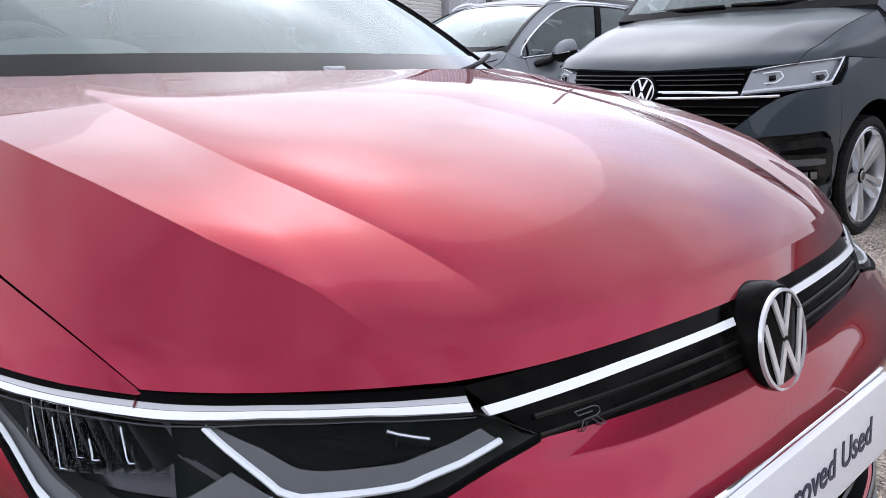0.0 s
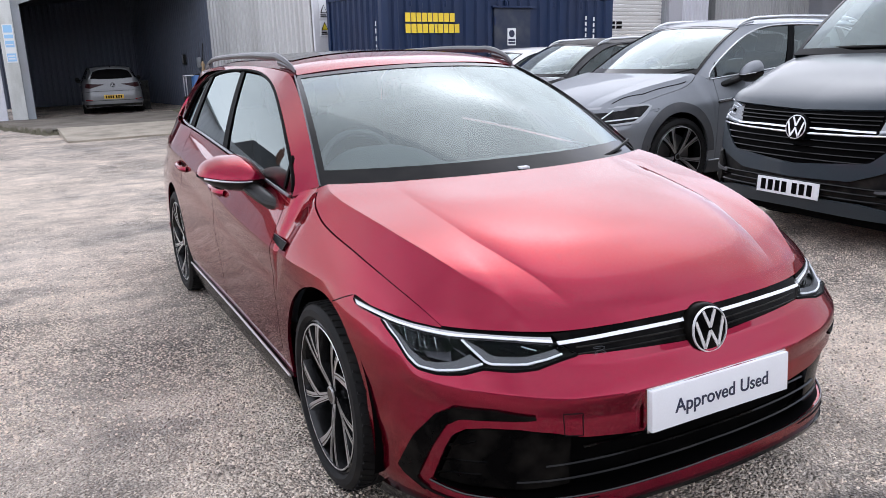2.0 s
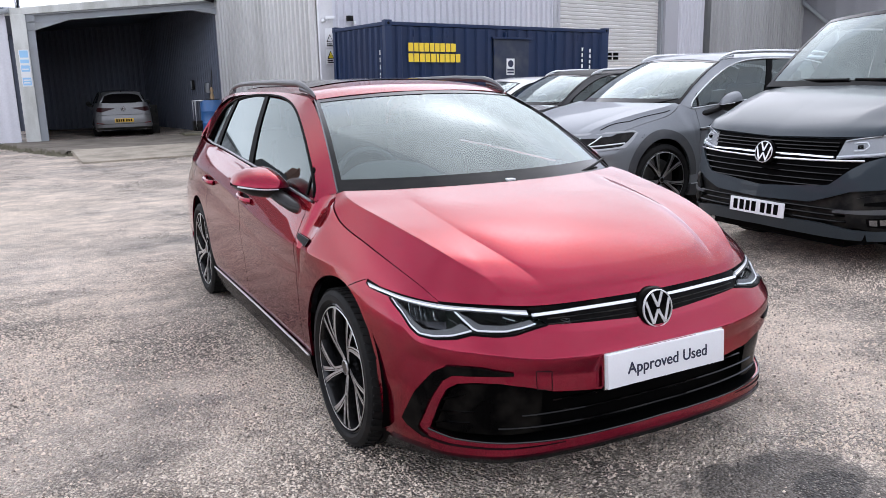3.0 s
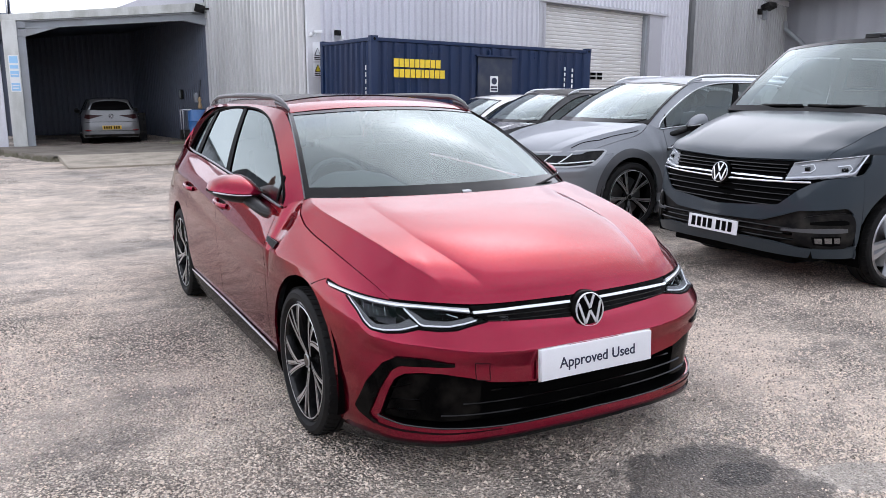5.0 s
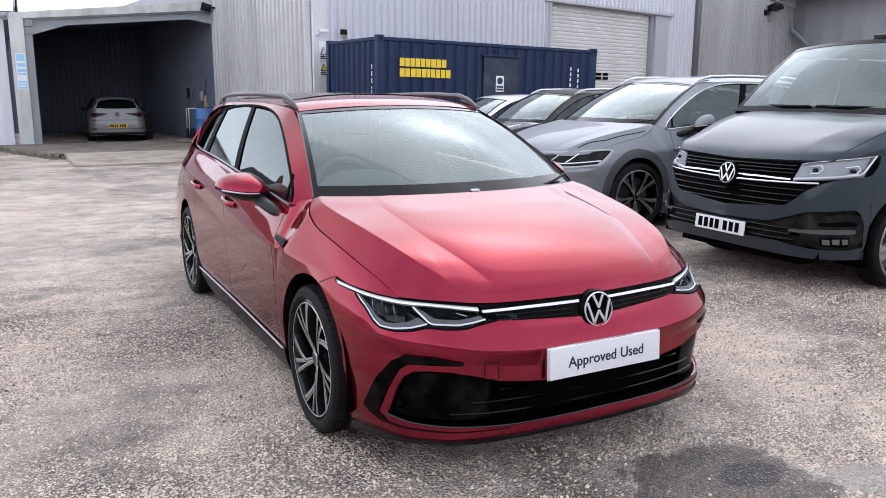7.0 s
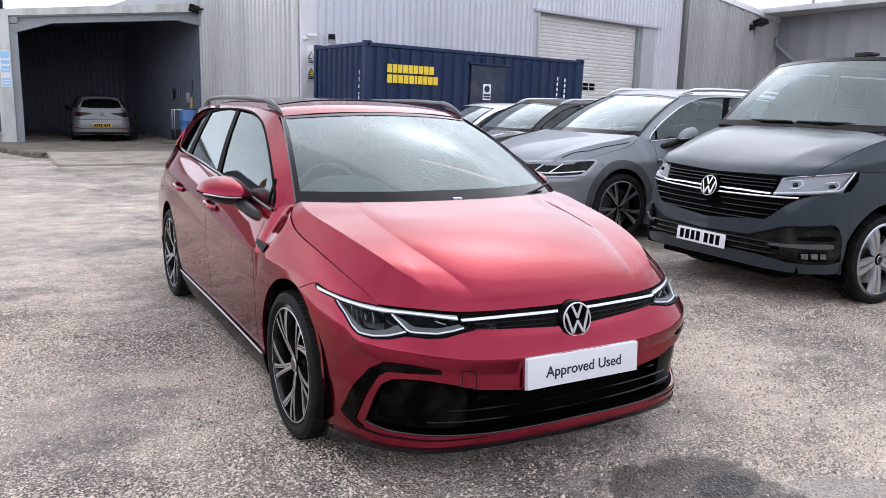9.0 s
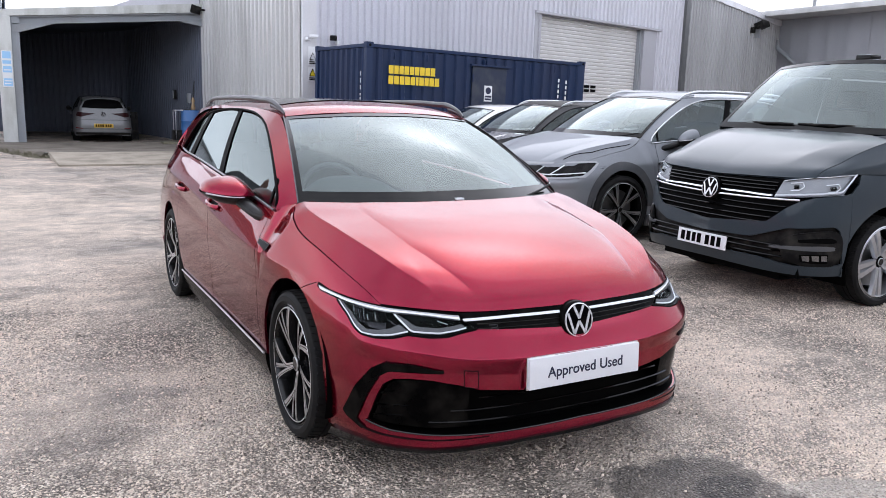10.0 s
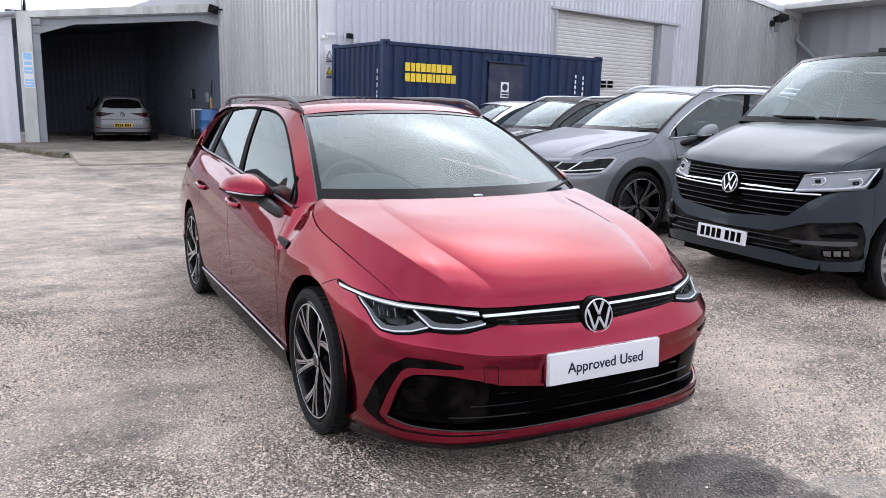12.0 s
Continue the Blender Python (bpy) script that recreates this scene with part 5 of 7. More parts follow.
        g2 = Geo().grid(strip(flank, [(-1.02, 0.425), (-0.97, 0.442), (-0.87, 0.458), (-0.735, 0.448), (-0.70, 0.428), (-0.67, 0.375), (-0.615, 0.272)], [(-1.02, 0.28), (-0.97, 0.275), (-0.87, 0.272), (-0.80, 0.272), (-0.74, 0.270), (-0.68, 0.270), (-0.62, 0.268)], 30, 10, -0.02))
        both("corner_mesh", g2, GRILLE_BLACK, top, K, "gloss black outer grille panel")
        # black blade that hooks round the outer air intake
        g2 = Geo().grid(strip(flank, [(-0.476, 0.275), (-0.561, 0.401), (-0.642, 0.486), (-0.697, 0.515), (-0.805, 0.518), (-0.917, 0.499)], [(-0.553, 0.262), (-0.615, 0.368), (-0.677, 0.460), (-0.716, 0.485), (-0.824, 0.491), (-0.917, 0.492)], 36, 6, 0.007), 0.012, inside=CORE)
        g2.grid(strip(flank, [(-0.476, 0.275), (-0.50, 0.255)], [(-0.553, 0.262), (-0.58, 0.226)], 6, 5, 0.007), 0.012, inside=CORE)
        q = line([(-0.565, 0.245), (-0.60, 0.232), (-0.69, 0.229), (-0.90, 0.234), (-1.10, 0.240)], 40)
        g2.tube(flank(q[:, 0], q[:, 1], 0.005), np.linspace(0.0045, 0.0015, 40), 6)
        both("intake_blade", g2, GRILLE_BLACK, top, K, "gloss black hooked blade")
        q = line([(-0.60, 0.268), (-0.716, 0.254), (-0.894, 0.254), (-1.11, 0.251), (-1.4, 0.257), (-1.499, 0.259)], 40)
        both("intake_moulding", Geo().tube(flank(q[:, 0], q[:, 1], 0.003), 0.0035, 6), DARK_ALLOY, top, K, "slim dark moulding under the intake")
        q = line([(-0.99, 0.502), (-1.045, 0.496), (-1.048, 0.43), (-0.995, 0.438), (-0.99, 0.502)], 40)
        one("tow_eye_cover", Geo().tube(flank(q[:, 0], q[:, 1], 0.0002), 0.0016, 5), MATT_BLACK, "thin seam of the tow eye cover")
    g2 = Geo().grid(strip(flank, [(-1.5, 0.2215), (-1.3, 0.2205), (-1.07, 0.2115), (-0.917, 0.2015), (-0.71, 0.1875), (-0.53, 0.181), (-0.372, 0.1675)], [(-1.5, 0.206), (-1.3, 0.206), (-1.07, 0.196), (-0.85, 0.180), (-0.707, 0.171), (-0.52, 0.148), (-0.34, 0.126)], 40, 5, 0.012), 0.03, inside=CORE)
    b = g2.mirrored()
    one("splitter", g2.add(b.v, b.f), LIP_BLACK, "gloss black lower lip")
    # lamps
    HT = [(-0.225, 0.722), (-0.354, 0.718), (-0.474, 0.712), (-0.57, 0.705), (-0.69, 0.702), (-0.796, 0.699), (-0.90, 0.692), (-0.998, 0.684)]
    WT = [(-0.240, 0.714), (-0.313, 0.709), (-0.416, 0.704), (-0.519, 0.699), (-0.631, 0.696), (-0.748, 0.694), (-0.85, 0.689), (-0.985, 0.680)]
    WB = [(-0.262, 0.702), (-0.392, 0.696), (-0.525, 0.688), (-0.638, 0.685), (-0.751, 0.685), (-0.85, 0.680), (-0.988, 0.667)]
    LL = [(-0.285, 0.704), (-0.40, 0.693), (-0.511, 0.690), (-0.623, 0.684), (-0.762, 0.681), (-0.855, 0.675), (-0.998, 0.664)]
    LB = [(-0.40, 0.690), (-0.476, 0.655), (-0.534, 0.617), (-0.577, 0.601), (-0.65, 0.599), (-0.72, 0.606), (-0.77, 0.619), (-0.785, 0.619), (-0.855, 0.615), (-0.932, 0.616), (-1.0, 0.629), (-1.054, 0.636)]
    LT = LL[1:] + [(-1.054, 0.638)]
    for sd in (-1, 1) if lamps else ():
        lamp = new("headlight")
        lamp.parent = top
        tagged(lamp, "clear headlight with white light guide")

        def put(nm, geo, mat, lab=""):
            geo = geo if sd == -1 else geo.mirrored()
            return part(nm, geo.scaled(K), mat, lamp, lab)

        put("housing", Geo().grid(strip(flank, LT, LB, 36, 10, -0.055)).grid(strip(flank, HT + [(-1.056, 0.636)], LL + [(-1.056, 0.634)], 30, 3, -0.02)), INK_BLACK, "dark lamp housing")
        gw = Geo()
        q1, q2 = line(LT, 40), line(LB, 40)
        for q in (q1, q2):
            a, c = flank(q[:, 0], q[:, 1], 0.0), flank(q[:, 0], q[:, 1], -0.055)
            gw.grid(np.stack([a, c], 1))
        put("bezel", gw, MATT_BLACK)
        wt, wb = line(WT, 30), line(WB, 30)
        WM = wt * 0.55 + wb * 0.45
        put("guide_lens", Geo().grid(strip(flank, WT, WM, 40, 4, -0.003), 0.012, inside=CORE), GUIDE_GREY, "frosted grey lens over the light guide")
        put("light_guide", Geo().grid(strip(flank, WM, WB, 40, 4, -0.002), 0.012, inside=CORE), LED_WHITE if hero else GLOSS_BLACK, "white light guide along the top")
        qq = line([(s, z - 0.004) for s, z in WB], 40)
        put("guide_edge", Geo().tube(flank(qq[:, 0], qq[:, 1], 0.0), 0.0010, 6), SMOKED)
        put("guide_rim", Geo().grid(strip(flank, [(s, z + 0.0075) for s, z in WT], WT, 40, 3, -0.002), 0.006, inside=CORE), INK_BLACK)
        q = line(LB, 44)
        put("lamp_rim", Geo().tube(flank(q[:, 0], q[:, 1] - 0.002, -0.001), 0.0042, 6), INK_BLACK, "black rubber rim round the lamp")
        put("lamp_cover", Geo().grid(strip(flank, LT, LB, 36, 10, 0.001)), LAMP_GLASS, "clear lamp cover")
        # bright L-shaped light blades along the lower edges
        lo_out, lo_in = [(-0.406, 0.688), (-0.474, 0.656), (-0.528, 0.621), (-0.577, 0.602), (-0.642, 0.603), (-0.707, 0.611), (-0.768, 0.627)], [(-0.413, 0.690), (-0.485, 0.661), (-0.542, 0.631), (-0.588, 0.617), (-0.636, 0.620), (-0.69, 0.629), (-0.725, 0.646)]
        hi_out, hi_in = [(-0.694, 0.678), (-0.734, 0.655), (-0.772, 0.632), (-0.789, 0.627), (-0.902, 0.624), (-0.96, 0.630), (-1.010, 0.639)], [(-0.703, 0.679), (-0.750, 0.663), (-0.786, 0.646), (-0.808, 0.643), (-0.896, 0.640), (-0.955, 0.646), (-0.992, 0.652)]
        put("light_blade", Geo().grid(strip(flank, lo_out, lo_in, 30, 4, -0.008), 0.006, inside=CORE), BLADE, "pale L-shaped light blade")
        put("light_blade", Geo().grid(strip(flank, hi_out, hi_in, 30, 4, -0.006), 0.006, inside=CORE), BLADE, "pale L-shaped light blade")
        for ln in (lo_out, hi_out):
            q = line(ln, 34)
            put("blade_edge", Geo().tube(flank(q[:, 0], q[:, 1] + 0.001, -0.004), 0.0034, 6), LED_WHITE if hero else CHROME)
        gf = Geo()
        for i in range(9):
            s0 = -0.468 - i * 0.0165
            q = line([(s0, 0.683 - 0.001 * i), (s0 - 0.048, 0.630 + 0.0014 * i)], 6)
            gf.grid(np.stack([flank(q[:, 0], q[:, 1], -0.016), flank(q[:, 0] - 0.006, q[:, 1], -0.046)], 1), 0.0012, inside=(0, 0, 0))
            gf.tube(flank(np.array([s0 - 0.048, s0 - 0.060]), np.array([0.630 + 0.0014 * i, 0.631 + 0.0014 * i]), -0.016), 0.0009, 5)
        for i in range(3):
            s0 = -0.668 - i * 0.009
            q = line([(s0, 0.656 - 0.002 * i), (s0 - 0.058, 0.633 - 0.002 * i)], 4)
            gf.tube(flank(q[:, 0], q[:, 1], -0.014), 0.001, 5)
        put("reflector_fins", gf, SMOKED, "fine ribbed reflectors")
        frng = random.Random(5)
        for i in range(13):
            s0 = -0.462 - i * 0.0112 + frng.uniform(-0.003, 0.003)
            z1, z2 = 0.684 - frng.choice((0.0, 0.012, 0.024)), 0.634 + 0.0006 * i + frng.uniform(-0.005, 0.007)
            q = line([(s0 - (0.684 - z1) * 0.7, z1), (s0 - (0.684 - z2) * 0.7, z2), (s0 - (0.684 - z2) * 0.7 - 0.007, z2 + 0.001)], 8)
            put("fin_edge", Geo().tube(flank(q[:, 0], q[:, 1], -0.015), frng.choice((0.0004, 0.0005, 0.0008)), 5), frng.choice((CHROME, SMOKED, STEEL_BRIGHT)))
        gm = Geo()
        gm.grid(strip(flank, [(-0.46, 0.680), (-0.62, 0.678)], [(-0.54, 0.613), (-0.66, 0.613)], 8, 6, -0.045), 0.004, inside=CORE)
        put("reflector", gm, SMOKED, "smoked reflector bowl")
        gm = Geo()
        gm.grid(strip(flank, [(-0.72, 0.667), (-0.95, 0.656)], [(-0.80, 0.630), (-0.97, 0.632)], 10, 6, -0.040), 0.004, inside=CORE)
        put("reflector", gm, INK_BLACK, "black reflector bowl")
        for s0, z0 in ((-0.80, 0.655), (-0.90, 0.647)):
            q = line([(s0, z0), (s0 - 0.055, z0 - 0.010)], 4)
            put("led_unit", Geo().tube(flank(q[:, 0], q[:, 1], -0.032), 0.007, 8), INK_BLACK)
        q = line([(-0.88, 0.662), (-0.935, 0.650)], 4)
        put("side_marker", Geo().tube(flank(q[:, 0], q[:, 1], -0.012), 0.0018, 6), SATIN)
    if not lamps:
        both("lamp_surround", Geo().grid(strip(flank, HT[::-1] + [(-0.2, 0.724)], [(-1.056, 0.632), (-0.93, 0.612), (-0.785, 0.615), (-0.65, 0.595), (-0.577, 0.597), (-0.476, 0.653), (-0.33, 0.694), (-0.2, 0.715)], 40, 8, -0.003), 0.01, inside=CORE), paint, top, K)
    g2 = Geo().grid(strip(flank, [(-1.5, 0.690), (-1.2, 0.690), (-0.985, 0.686)], [(-1.5, 0.610), (-1.226, 0.622), (-1.056, 0.633)], 30, 8, -0.006), 0.01, inside=CORE)
    b = g2.mirrored()
    one("grille_bar", g2.add(b.v, b.f), GRILLE_BLACK)
    g2 = Geo().grid(strip(flank, [(-1.43, 0.6730), (-1.2, 0.6740), (-1.0, 0.670)], [(-1.43, 0.664), (-1.2, 0.665), (-1.005, 0.662)], 24, 3, 0.0), 0.006, inside=CORE)
    both("light_bar", g2, LED_WHITE if hero else SATIN, top, K, "slim white light bar")
    for z0 in (0.648, 0.632):
        q = line([(-1.43, z0 - 0.004), (-1.2, z0), (-1.06, z0 + 0.002)], 14)
        both("bar_rib", Geo().tube(flank(q[:, 0], q[:, 1], -0.004), 0.0028, 5), MATT_BLACK, top, K)
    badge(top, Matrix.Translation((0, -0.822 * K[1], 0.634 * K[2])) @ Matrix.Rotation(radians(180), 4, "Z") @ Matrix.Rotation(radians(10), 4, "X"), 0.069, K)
    # sills
    g2 = Geo().grid(strip(flank, [(0.352, 0.262), (1.3, 0.266), (2.30, 0.270)], [(0.352, 0.15), (1.3, 0.15), (2.30, 0.15)], 40, 6, 0.008), 0.03, inside=CORE)
    both("side_skirt", g2, GRILLE_BLACK if not cladding else CLADDING, top, K, "black side skirt")
    q = line([(0.36, 0.262), (1.3, 0.266), (2.29, 0.270)], 24)
    both("skirt_moulding", Geo().tube(flank(q[:, 0], q[:, 1], 0.012), 0.005, 6), SATIN, top, K, "bright moulding on the skirt")
    if cladding:
        for cx, cz, cr in (ARCH_F, ARCH_R):
            inner, outer = arc(cx, cz, cr - 0.006, 178, 2, 24), arc(cx, cz, cr + 0.072, 178, 2, 24)
            both("arch_cladding", Geo().grid(strip(flank, inner, outer, 30, 4, 0.008), 0.012, inside=CORE), CLADDING, top, K, "dark grey wheel arch cladding")
    # wheel arch liners and underside
    for cx, cz, cr in (ARCH_F, ARCH_R):
        g2 = Geo()
        pts = arc(cx, cz, cr + 0.004, -20, 200, 20)
        P = np.array([[(-0.875 + 0.02, p[0], p[1]), (-0.58, p[0], p[1])] for p in pts])
        g2.grid(P)
        g2.add([(-0.58, p[0], p[1]) for p in pts], [tuple(range(len(pts)))])
        both("arch_liner", g2, INK_BLACK, top, K)
    one("underbody", Geo().box((-0.55, -0.60, 0.17), (0.55, -0.40, 0.30)).box((-0.56, -0.5, 0.17), (0.56, 3.3, 0.34)).box((-0.84, 0.40, 0.17), (0.84, 2.28, 0.30)).box((-0.75, 3.08, 0.22), (0.75, 3.6, 0.40)), INK_BLACK)
    one("bulkhead", Geo().add([(-0.74, -0.42, 0.3), (0.74, -0.42, 0.3), (0.70, -0.45, 0.66), (-0.70, -0.45, 0.66)], [(0, 1, 2, 3)]), INK_BLACK)
    one("bulkhead", Geo().add([(-0.74, 0.36, 0.3), (0.74, 0.36, 0.3), (0.74, 0.33, 0.93), (-0.74, 0.33, 0.93)], [(0, 1, 2, 3)]), INK_BLACK)
    for y0 in (0.0, 2.686):
        for sd in (-1, 1):
            wheel(top, sd * (0.877 if y0 == 0 else 0.872), y0, 0.318, 0.318 * K[2], K, style, sd)
    # mirrors: a domed painted cap over a black shell, on a foot that runs forward into the door
    us = np.linspace(0, 1, 19)
    lift = 1.0 if hero else 1.25
    mx = (-0.806 - 0.246 * us) if hero else (-0.865 - 0.150 * us)
    front = curve([0, 0.10, 0.35, 0.7, 0.92, 1.0], [0.735, 0.700, 0.690, 0.715, 0.765, 0.815], us)
    seam = curve([0, 0.5, 1.0], [0.958, 0.963, 0.979], us)
    crest = seam + lift * curve([0, 0.06, 0.16, 0.34, 0.6, 0.82, 0.95, 1.0], [0.004, 0.042, 0.069, 0.086, 0.081, 0.060, 0.032, 0.005], us)
    keel = seam - lift * curve([0, 0.08, 0.3, 0.6, 0.85, 1.0], [0.012, 0.042, 0.052, 0.045, 0.028, 0.004], us)
    th = np.linspace(0, math.pi / 2, 11)[None, :]
    bulge = np.cos(th) ** 1.1
    deep = (0.872 - front)[:, None]
    cap = np.stack([mx[:, None] + 0 * th, 0.872 - deep * bulge, seam[:, None] + (crest - seam)[:, None] * np.sin(th)], -1)
    shell = np.stack([mx[:, None] + 0 * th, 0.872 - (deep - 0.006) * np.cos(th) ** 0.6, seam[:, None] - 0.004 + (keel - seam)[:, None] * np.sin(th) ** 0.9], -1)
    rear = np.stack([cap[:, -1], shell[:, -1]], 1) - np.array([0, 0.004, 0])
    both("mirror_cap", Geo().grid(cap, 0.004, inside=(-0.93, 0.86, 0.98)), paint if not tail else MATT_BLACK, top, K)
    foot3 = [(-0.890, 0.765, 0.940), (-0.868, 0.705, 0.920), (-0.852, 0.645, 0.902), (-0.838, 0.580, 0.886), (-0.815, 0.545, 0.876), (-0.780, 0.535, 0.872)]
    both("mirror_base", Geo().grid(shell).grid(rear).tube(foot3, [0.030, 0.036, 0.036, 0.034, 0.032, 0.028], 12, 0.8), MIRROR_BLACK, top, K, "black mirror shell and foot")
    q = np.stack([mx, front - 0.001, seam - 0.006], -1)[5:18]
    both("side_repeater", Geo().tube(q, np.linspace(0.0022, 0.0048, 13), 6), SPOKE, top, K, "slim bright indicator strip")
    both("mirror_glass", Geo().box((-0.985, 0.873, 0.945), (-0.84, 0.879, 1.004), 0.004), MIRROR_GLASS if not tail else INK_BLACK, top, K)
    # door furniture
    for y0 in (1.33, 2.26):
        g2 = Geo()
        q = line([(y0 - 0.115, 0.834), (y0 - 0.09, 0.837), (y0, 0.842), (y0 + 0.08, 0.848), (y0 + 0.10, 0.849)], 16)
        lift = 0.034 * np.sin(np.pi * np.linspace(0, 1, 16)) ** 0.45
        g2.tube(np.stack([flank(a, c, o) for (a, c), o in zip(q, lift)]), 0.0135, 8, 1.15)
        q = line([(y0 - 0.07, 0.832), (y0 + 0.06, 0.839)], 8)
        # black sheet on the door skin paints the shade of the handle cup
        both("handle_cup_shade", Geo().grid(np.stack([flank(q[:, 0], q[:, 1] - 0.022, 0.001), flank(q[:, 0], q[:, 1] + 0.022, 0.001)], 1), 0.001, inside=CORE), INK_BLACK, top, K)
        both("door_handle", g2, paint, top, K)
    if rails:
        q = np.linspace(1.035, 2.92, 40)
        hgt = 0.052 * np.clip(np.minimum((q - 1.0) / 0.28, (2.94 - q) / 0.30), 0, 1) ** 0.55
        pts = roof(np.full(40, -0.965), q)
        pts[:, 2] += hgt - 0.006
        both("roof_rail", Geo().tube(pts, curve([0, 0.03, 0.16, 0.5, 0.9, 1], [0.004, 0.009, 0.0165, 0.0135, 0.012, 0.005], np.linspace(0, 1, 40)), 10, 1.1), RAIL if hero else SATIN, top, K, "satin aluminium roof rail")
        for sel in (slice(0, 5), slice(35, 40)):
            foot2 = pts[sel].copy()
            foot2[:, 2] = roof(np.full(5, -0.965), q[sel])[:, 2] + 0.5 * (hgt[sel] - 0.006)
            both("rail_foot", Geo().tube(foot2, curve([0, 2, 4], [0.004, 0.009, 0.012] if sel.start == 0 else [0.012, 0.009, 0.004], np.arange(5)), 6, 1.4), RAIL if hero else SATIN, top, K)
    one("aerial", Geo().add([(-0.02, 3.20, 1.378), (0.02, 3.20, 1.378), (0.012, 3.36, 1.362), (-0.012, 3.36, 1.362), (0, 3.34, 1.425), (0, 3.31, 1.428)], [(0, 1, 5), (1, 2, 4, 5), (2, 3, 4), (3, 0, 5, 4), (0, 3, 2, 1)]), GLOSS_BLACK)
    # cabin
    g2 = Geo()
    dd = np.linspace(-0.70, 0.70, 45)
    P = np.zeros((45, 6, 3))
    for i, x in enumerate(dd):
        for j, (y, z) in enumerate(((0.20, 0.93), (0.36, 0.965), (0.52, 0.972), (0.66, 0.955), (0.72, 0.90), (0.72, 0.60))):
            hump = (0.03, 0.085, 0.10)[j - 1] * math.exp(-((x + 0.37) / 0.21) ** 4) if 0 < j < 4 else 0
            P[i, j] = (x, y + 0.10 * (x / 0.7) ** 2 * (j < 2), z + hump)
    one("dashboard", g2.grid(P), DASH)
    sw = new("steering_wheel")
    sw.parent = top
    part("wheel_rim", Geo().tube([(-0.37 + 0.18 * math.cos(a), 0.80 + 0.06 * math.sin(a), 0.93 + 0.165 * math.sin(a)) for a in np.linspace(0, 2 * math.pi, 33)], 0.015, 8).scaled(K), DASH, sw)
    part("wheel_spokes", Geo().box((-0.53, 0.775, 0.905), (-0.21, 0.80, 0.945), 0.01).box((-0.43, 0.765, 0.87), (-0.31, 0.80, 0.97), 0.02).scaled(K), DASH, sw)
    seat_rows = ((1.30, (-0.37, 0.37)), (2.25, (-0.40, 0.40)))
    for y0, xs2 in seat_rows:
        for x0 in xs2:
            st = new("seat")
            st.parent = top
            part("cushion", Geo().box((x0 - 0.24, y0 - 0.30, 0.42), (x0 + 0.24, y0 + 0.22, 0.58), 0.06).scaled(K), CLOTH, st)
            part("backrest", Geo().box((x0 - 0.24, -0.06, -0.02), (x0 + 0.24, 0.07, 0.60), 0.06, Matrix.Translation((0, y0 + 0.22, 0.54)) @ Matrix.Rotation(radians(-18), 4, "X")).scaled(K), CLOTH, st)
            part("headrest", Geo().box((x0 - 0.13, -0.05, 0.60), (x0 + 0.13, 0.05, 0.78), 0.045, Matrix.Translation((0, y0 + 0.22, 0.54)) @ Matrix.Rotation(radians(-18), 4, "X")).scaled(K), CLOTH, st)
    one("cabin_floor", Geo().box((-0.78, 0.36, 0.34), (0.78, 3.3, 0.38)), CLOTH)
    one("headlining", Geo().grid(roof(np.linspace(-0.95, 0.95, 9)[:, None], np.linspace(1.0, 3.3, 10)[None, :], -0.035)), DASH)
    one("rear_view_mirror", Geo().box((-0.12, 0.90, 1.23), (0.12, 0.93, 1.29), 0.02).tube([(0, 0.92, 1.28), (0, 0.90, 1.325)], 0.012), MATT_BLACK)
    for stops in (((0.70, 0.330, 1.018), (0.58, 0.262, 0.990), (0.42, 0.205, 0.968), (0.05, 0.150, 0.956)), ((0.02, 0.150, 0.958), (-0.25, 0.165, 0.960), (-0.50, 0.215, 0.962))):
        one("wiper", Geo().tube(line(soften(stops, 2), 14), 0.0065, 6), MATT_BLACK)
    one("scuttle", Geo().grid(np.stack([np.array([[a * 0.745, 0.085 + 0.195 * abs(a) ** 2.2, 0.95], [a * 0.74, 0.17 + 0.17 * abs(a) ** 2.2, 0.965]]) for a in np.linspace(-1, 1, 25)])), MATT_BLACK)
    return top


# ---- the red estate ----
ONE = (1.0, 1.0, 1.0)
estate = car("estate_car", RED, pose(0, 0, 0), ONE, "deep red metallic estate car with black trim on tarmac", hero=True)
g = Geo().grid(roof(np.linspace(-0.80, 0.80, 21)[:, None], np.linspace(1.34, 2.75, 24)[None, :], 0.004), 0.004, inside=CORE)
part("sunroof", g, GLOSS_BLACK, estate, "black glass panoramic roof")
plate = part("show_plate", Geo().box((-0.265, -0.007, -0.0585), (0.265, 0.006, 0.0585), 0.004), PLATE_WHITE, estate, "white show plate with dark blue lettering")
plate.matrix_local = Matrix.Translation((0, -0.884, 0.470)) @ Matrix.Rotation(radians(-3), 4, "X")
part("plate_surround", Geo().box((-0.270, 0.0065, -0.063), (0.270, 0.022, 0.063), 0.003), CHROME, plate)
for word, x0 in (("Approved", -0.0685), ("Used", 0.1221)):
    lettering("lettering", word, 0.0565, INK, plate, Matrix.Translation((x0, -0.0078, -0.003)) @ Matrix.Rotation(radians(90), 4, "X"))
# small trim emblem on the bar and on the wings
g = Geo()
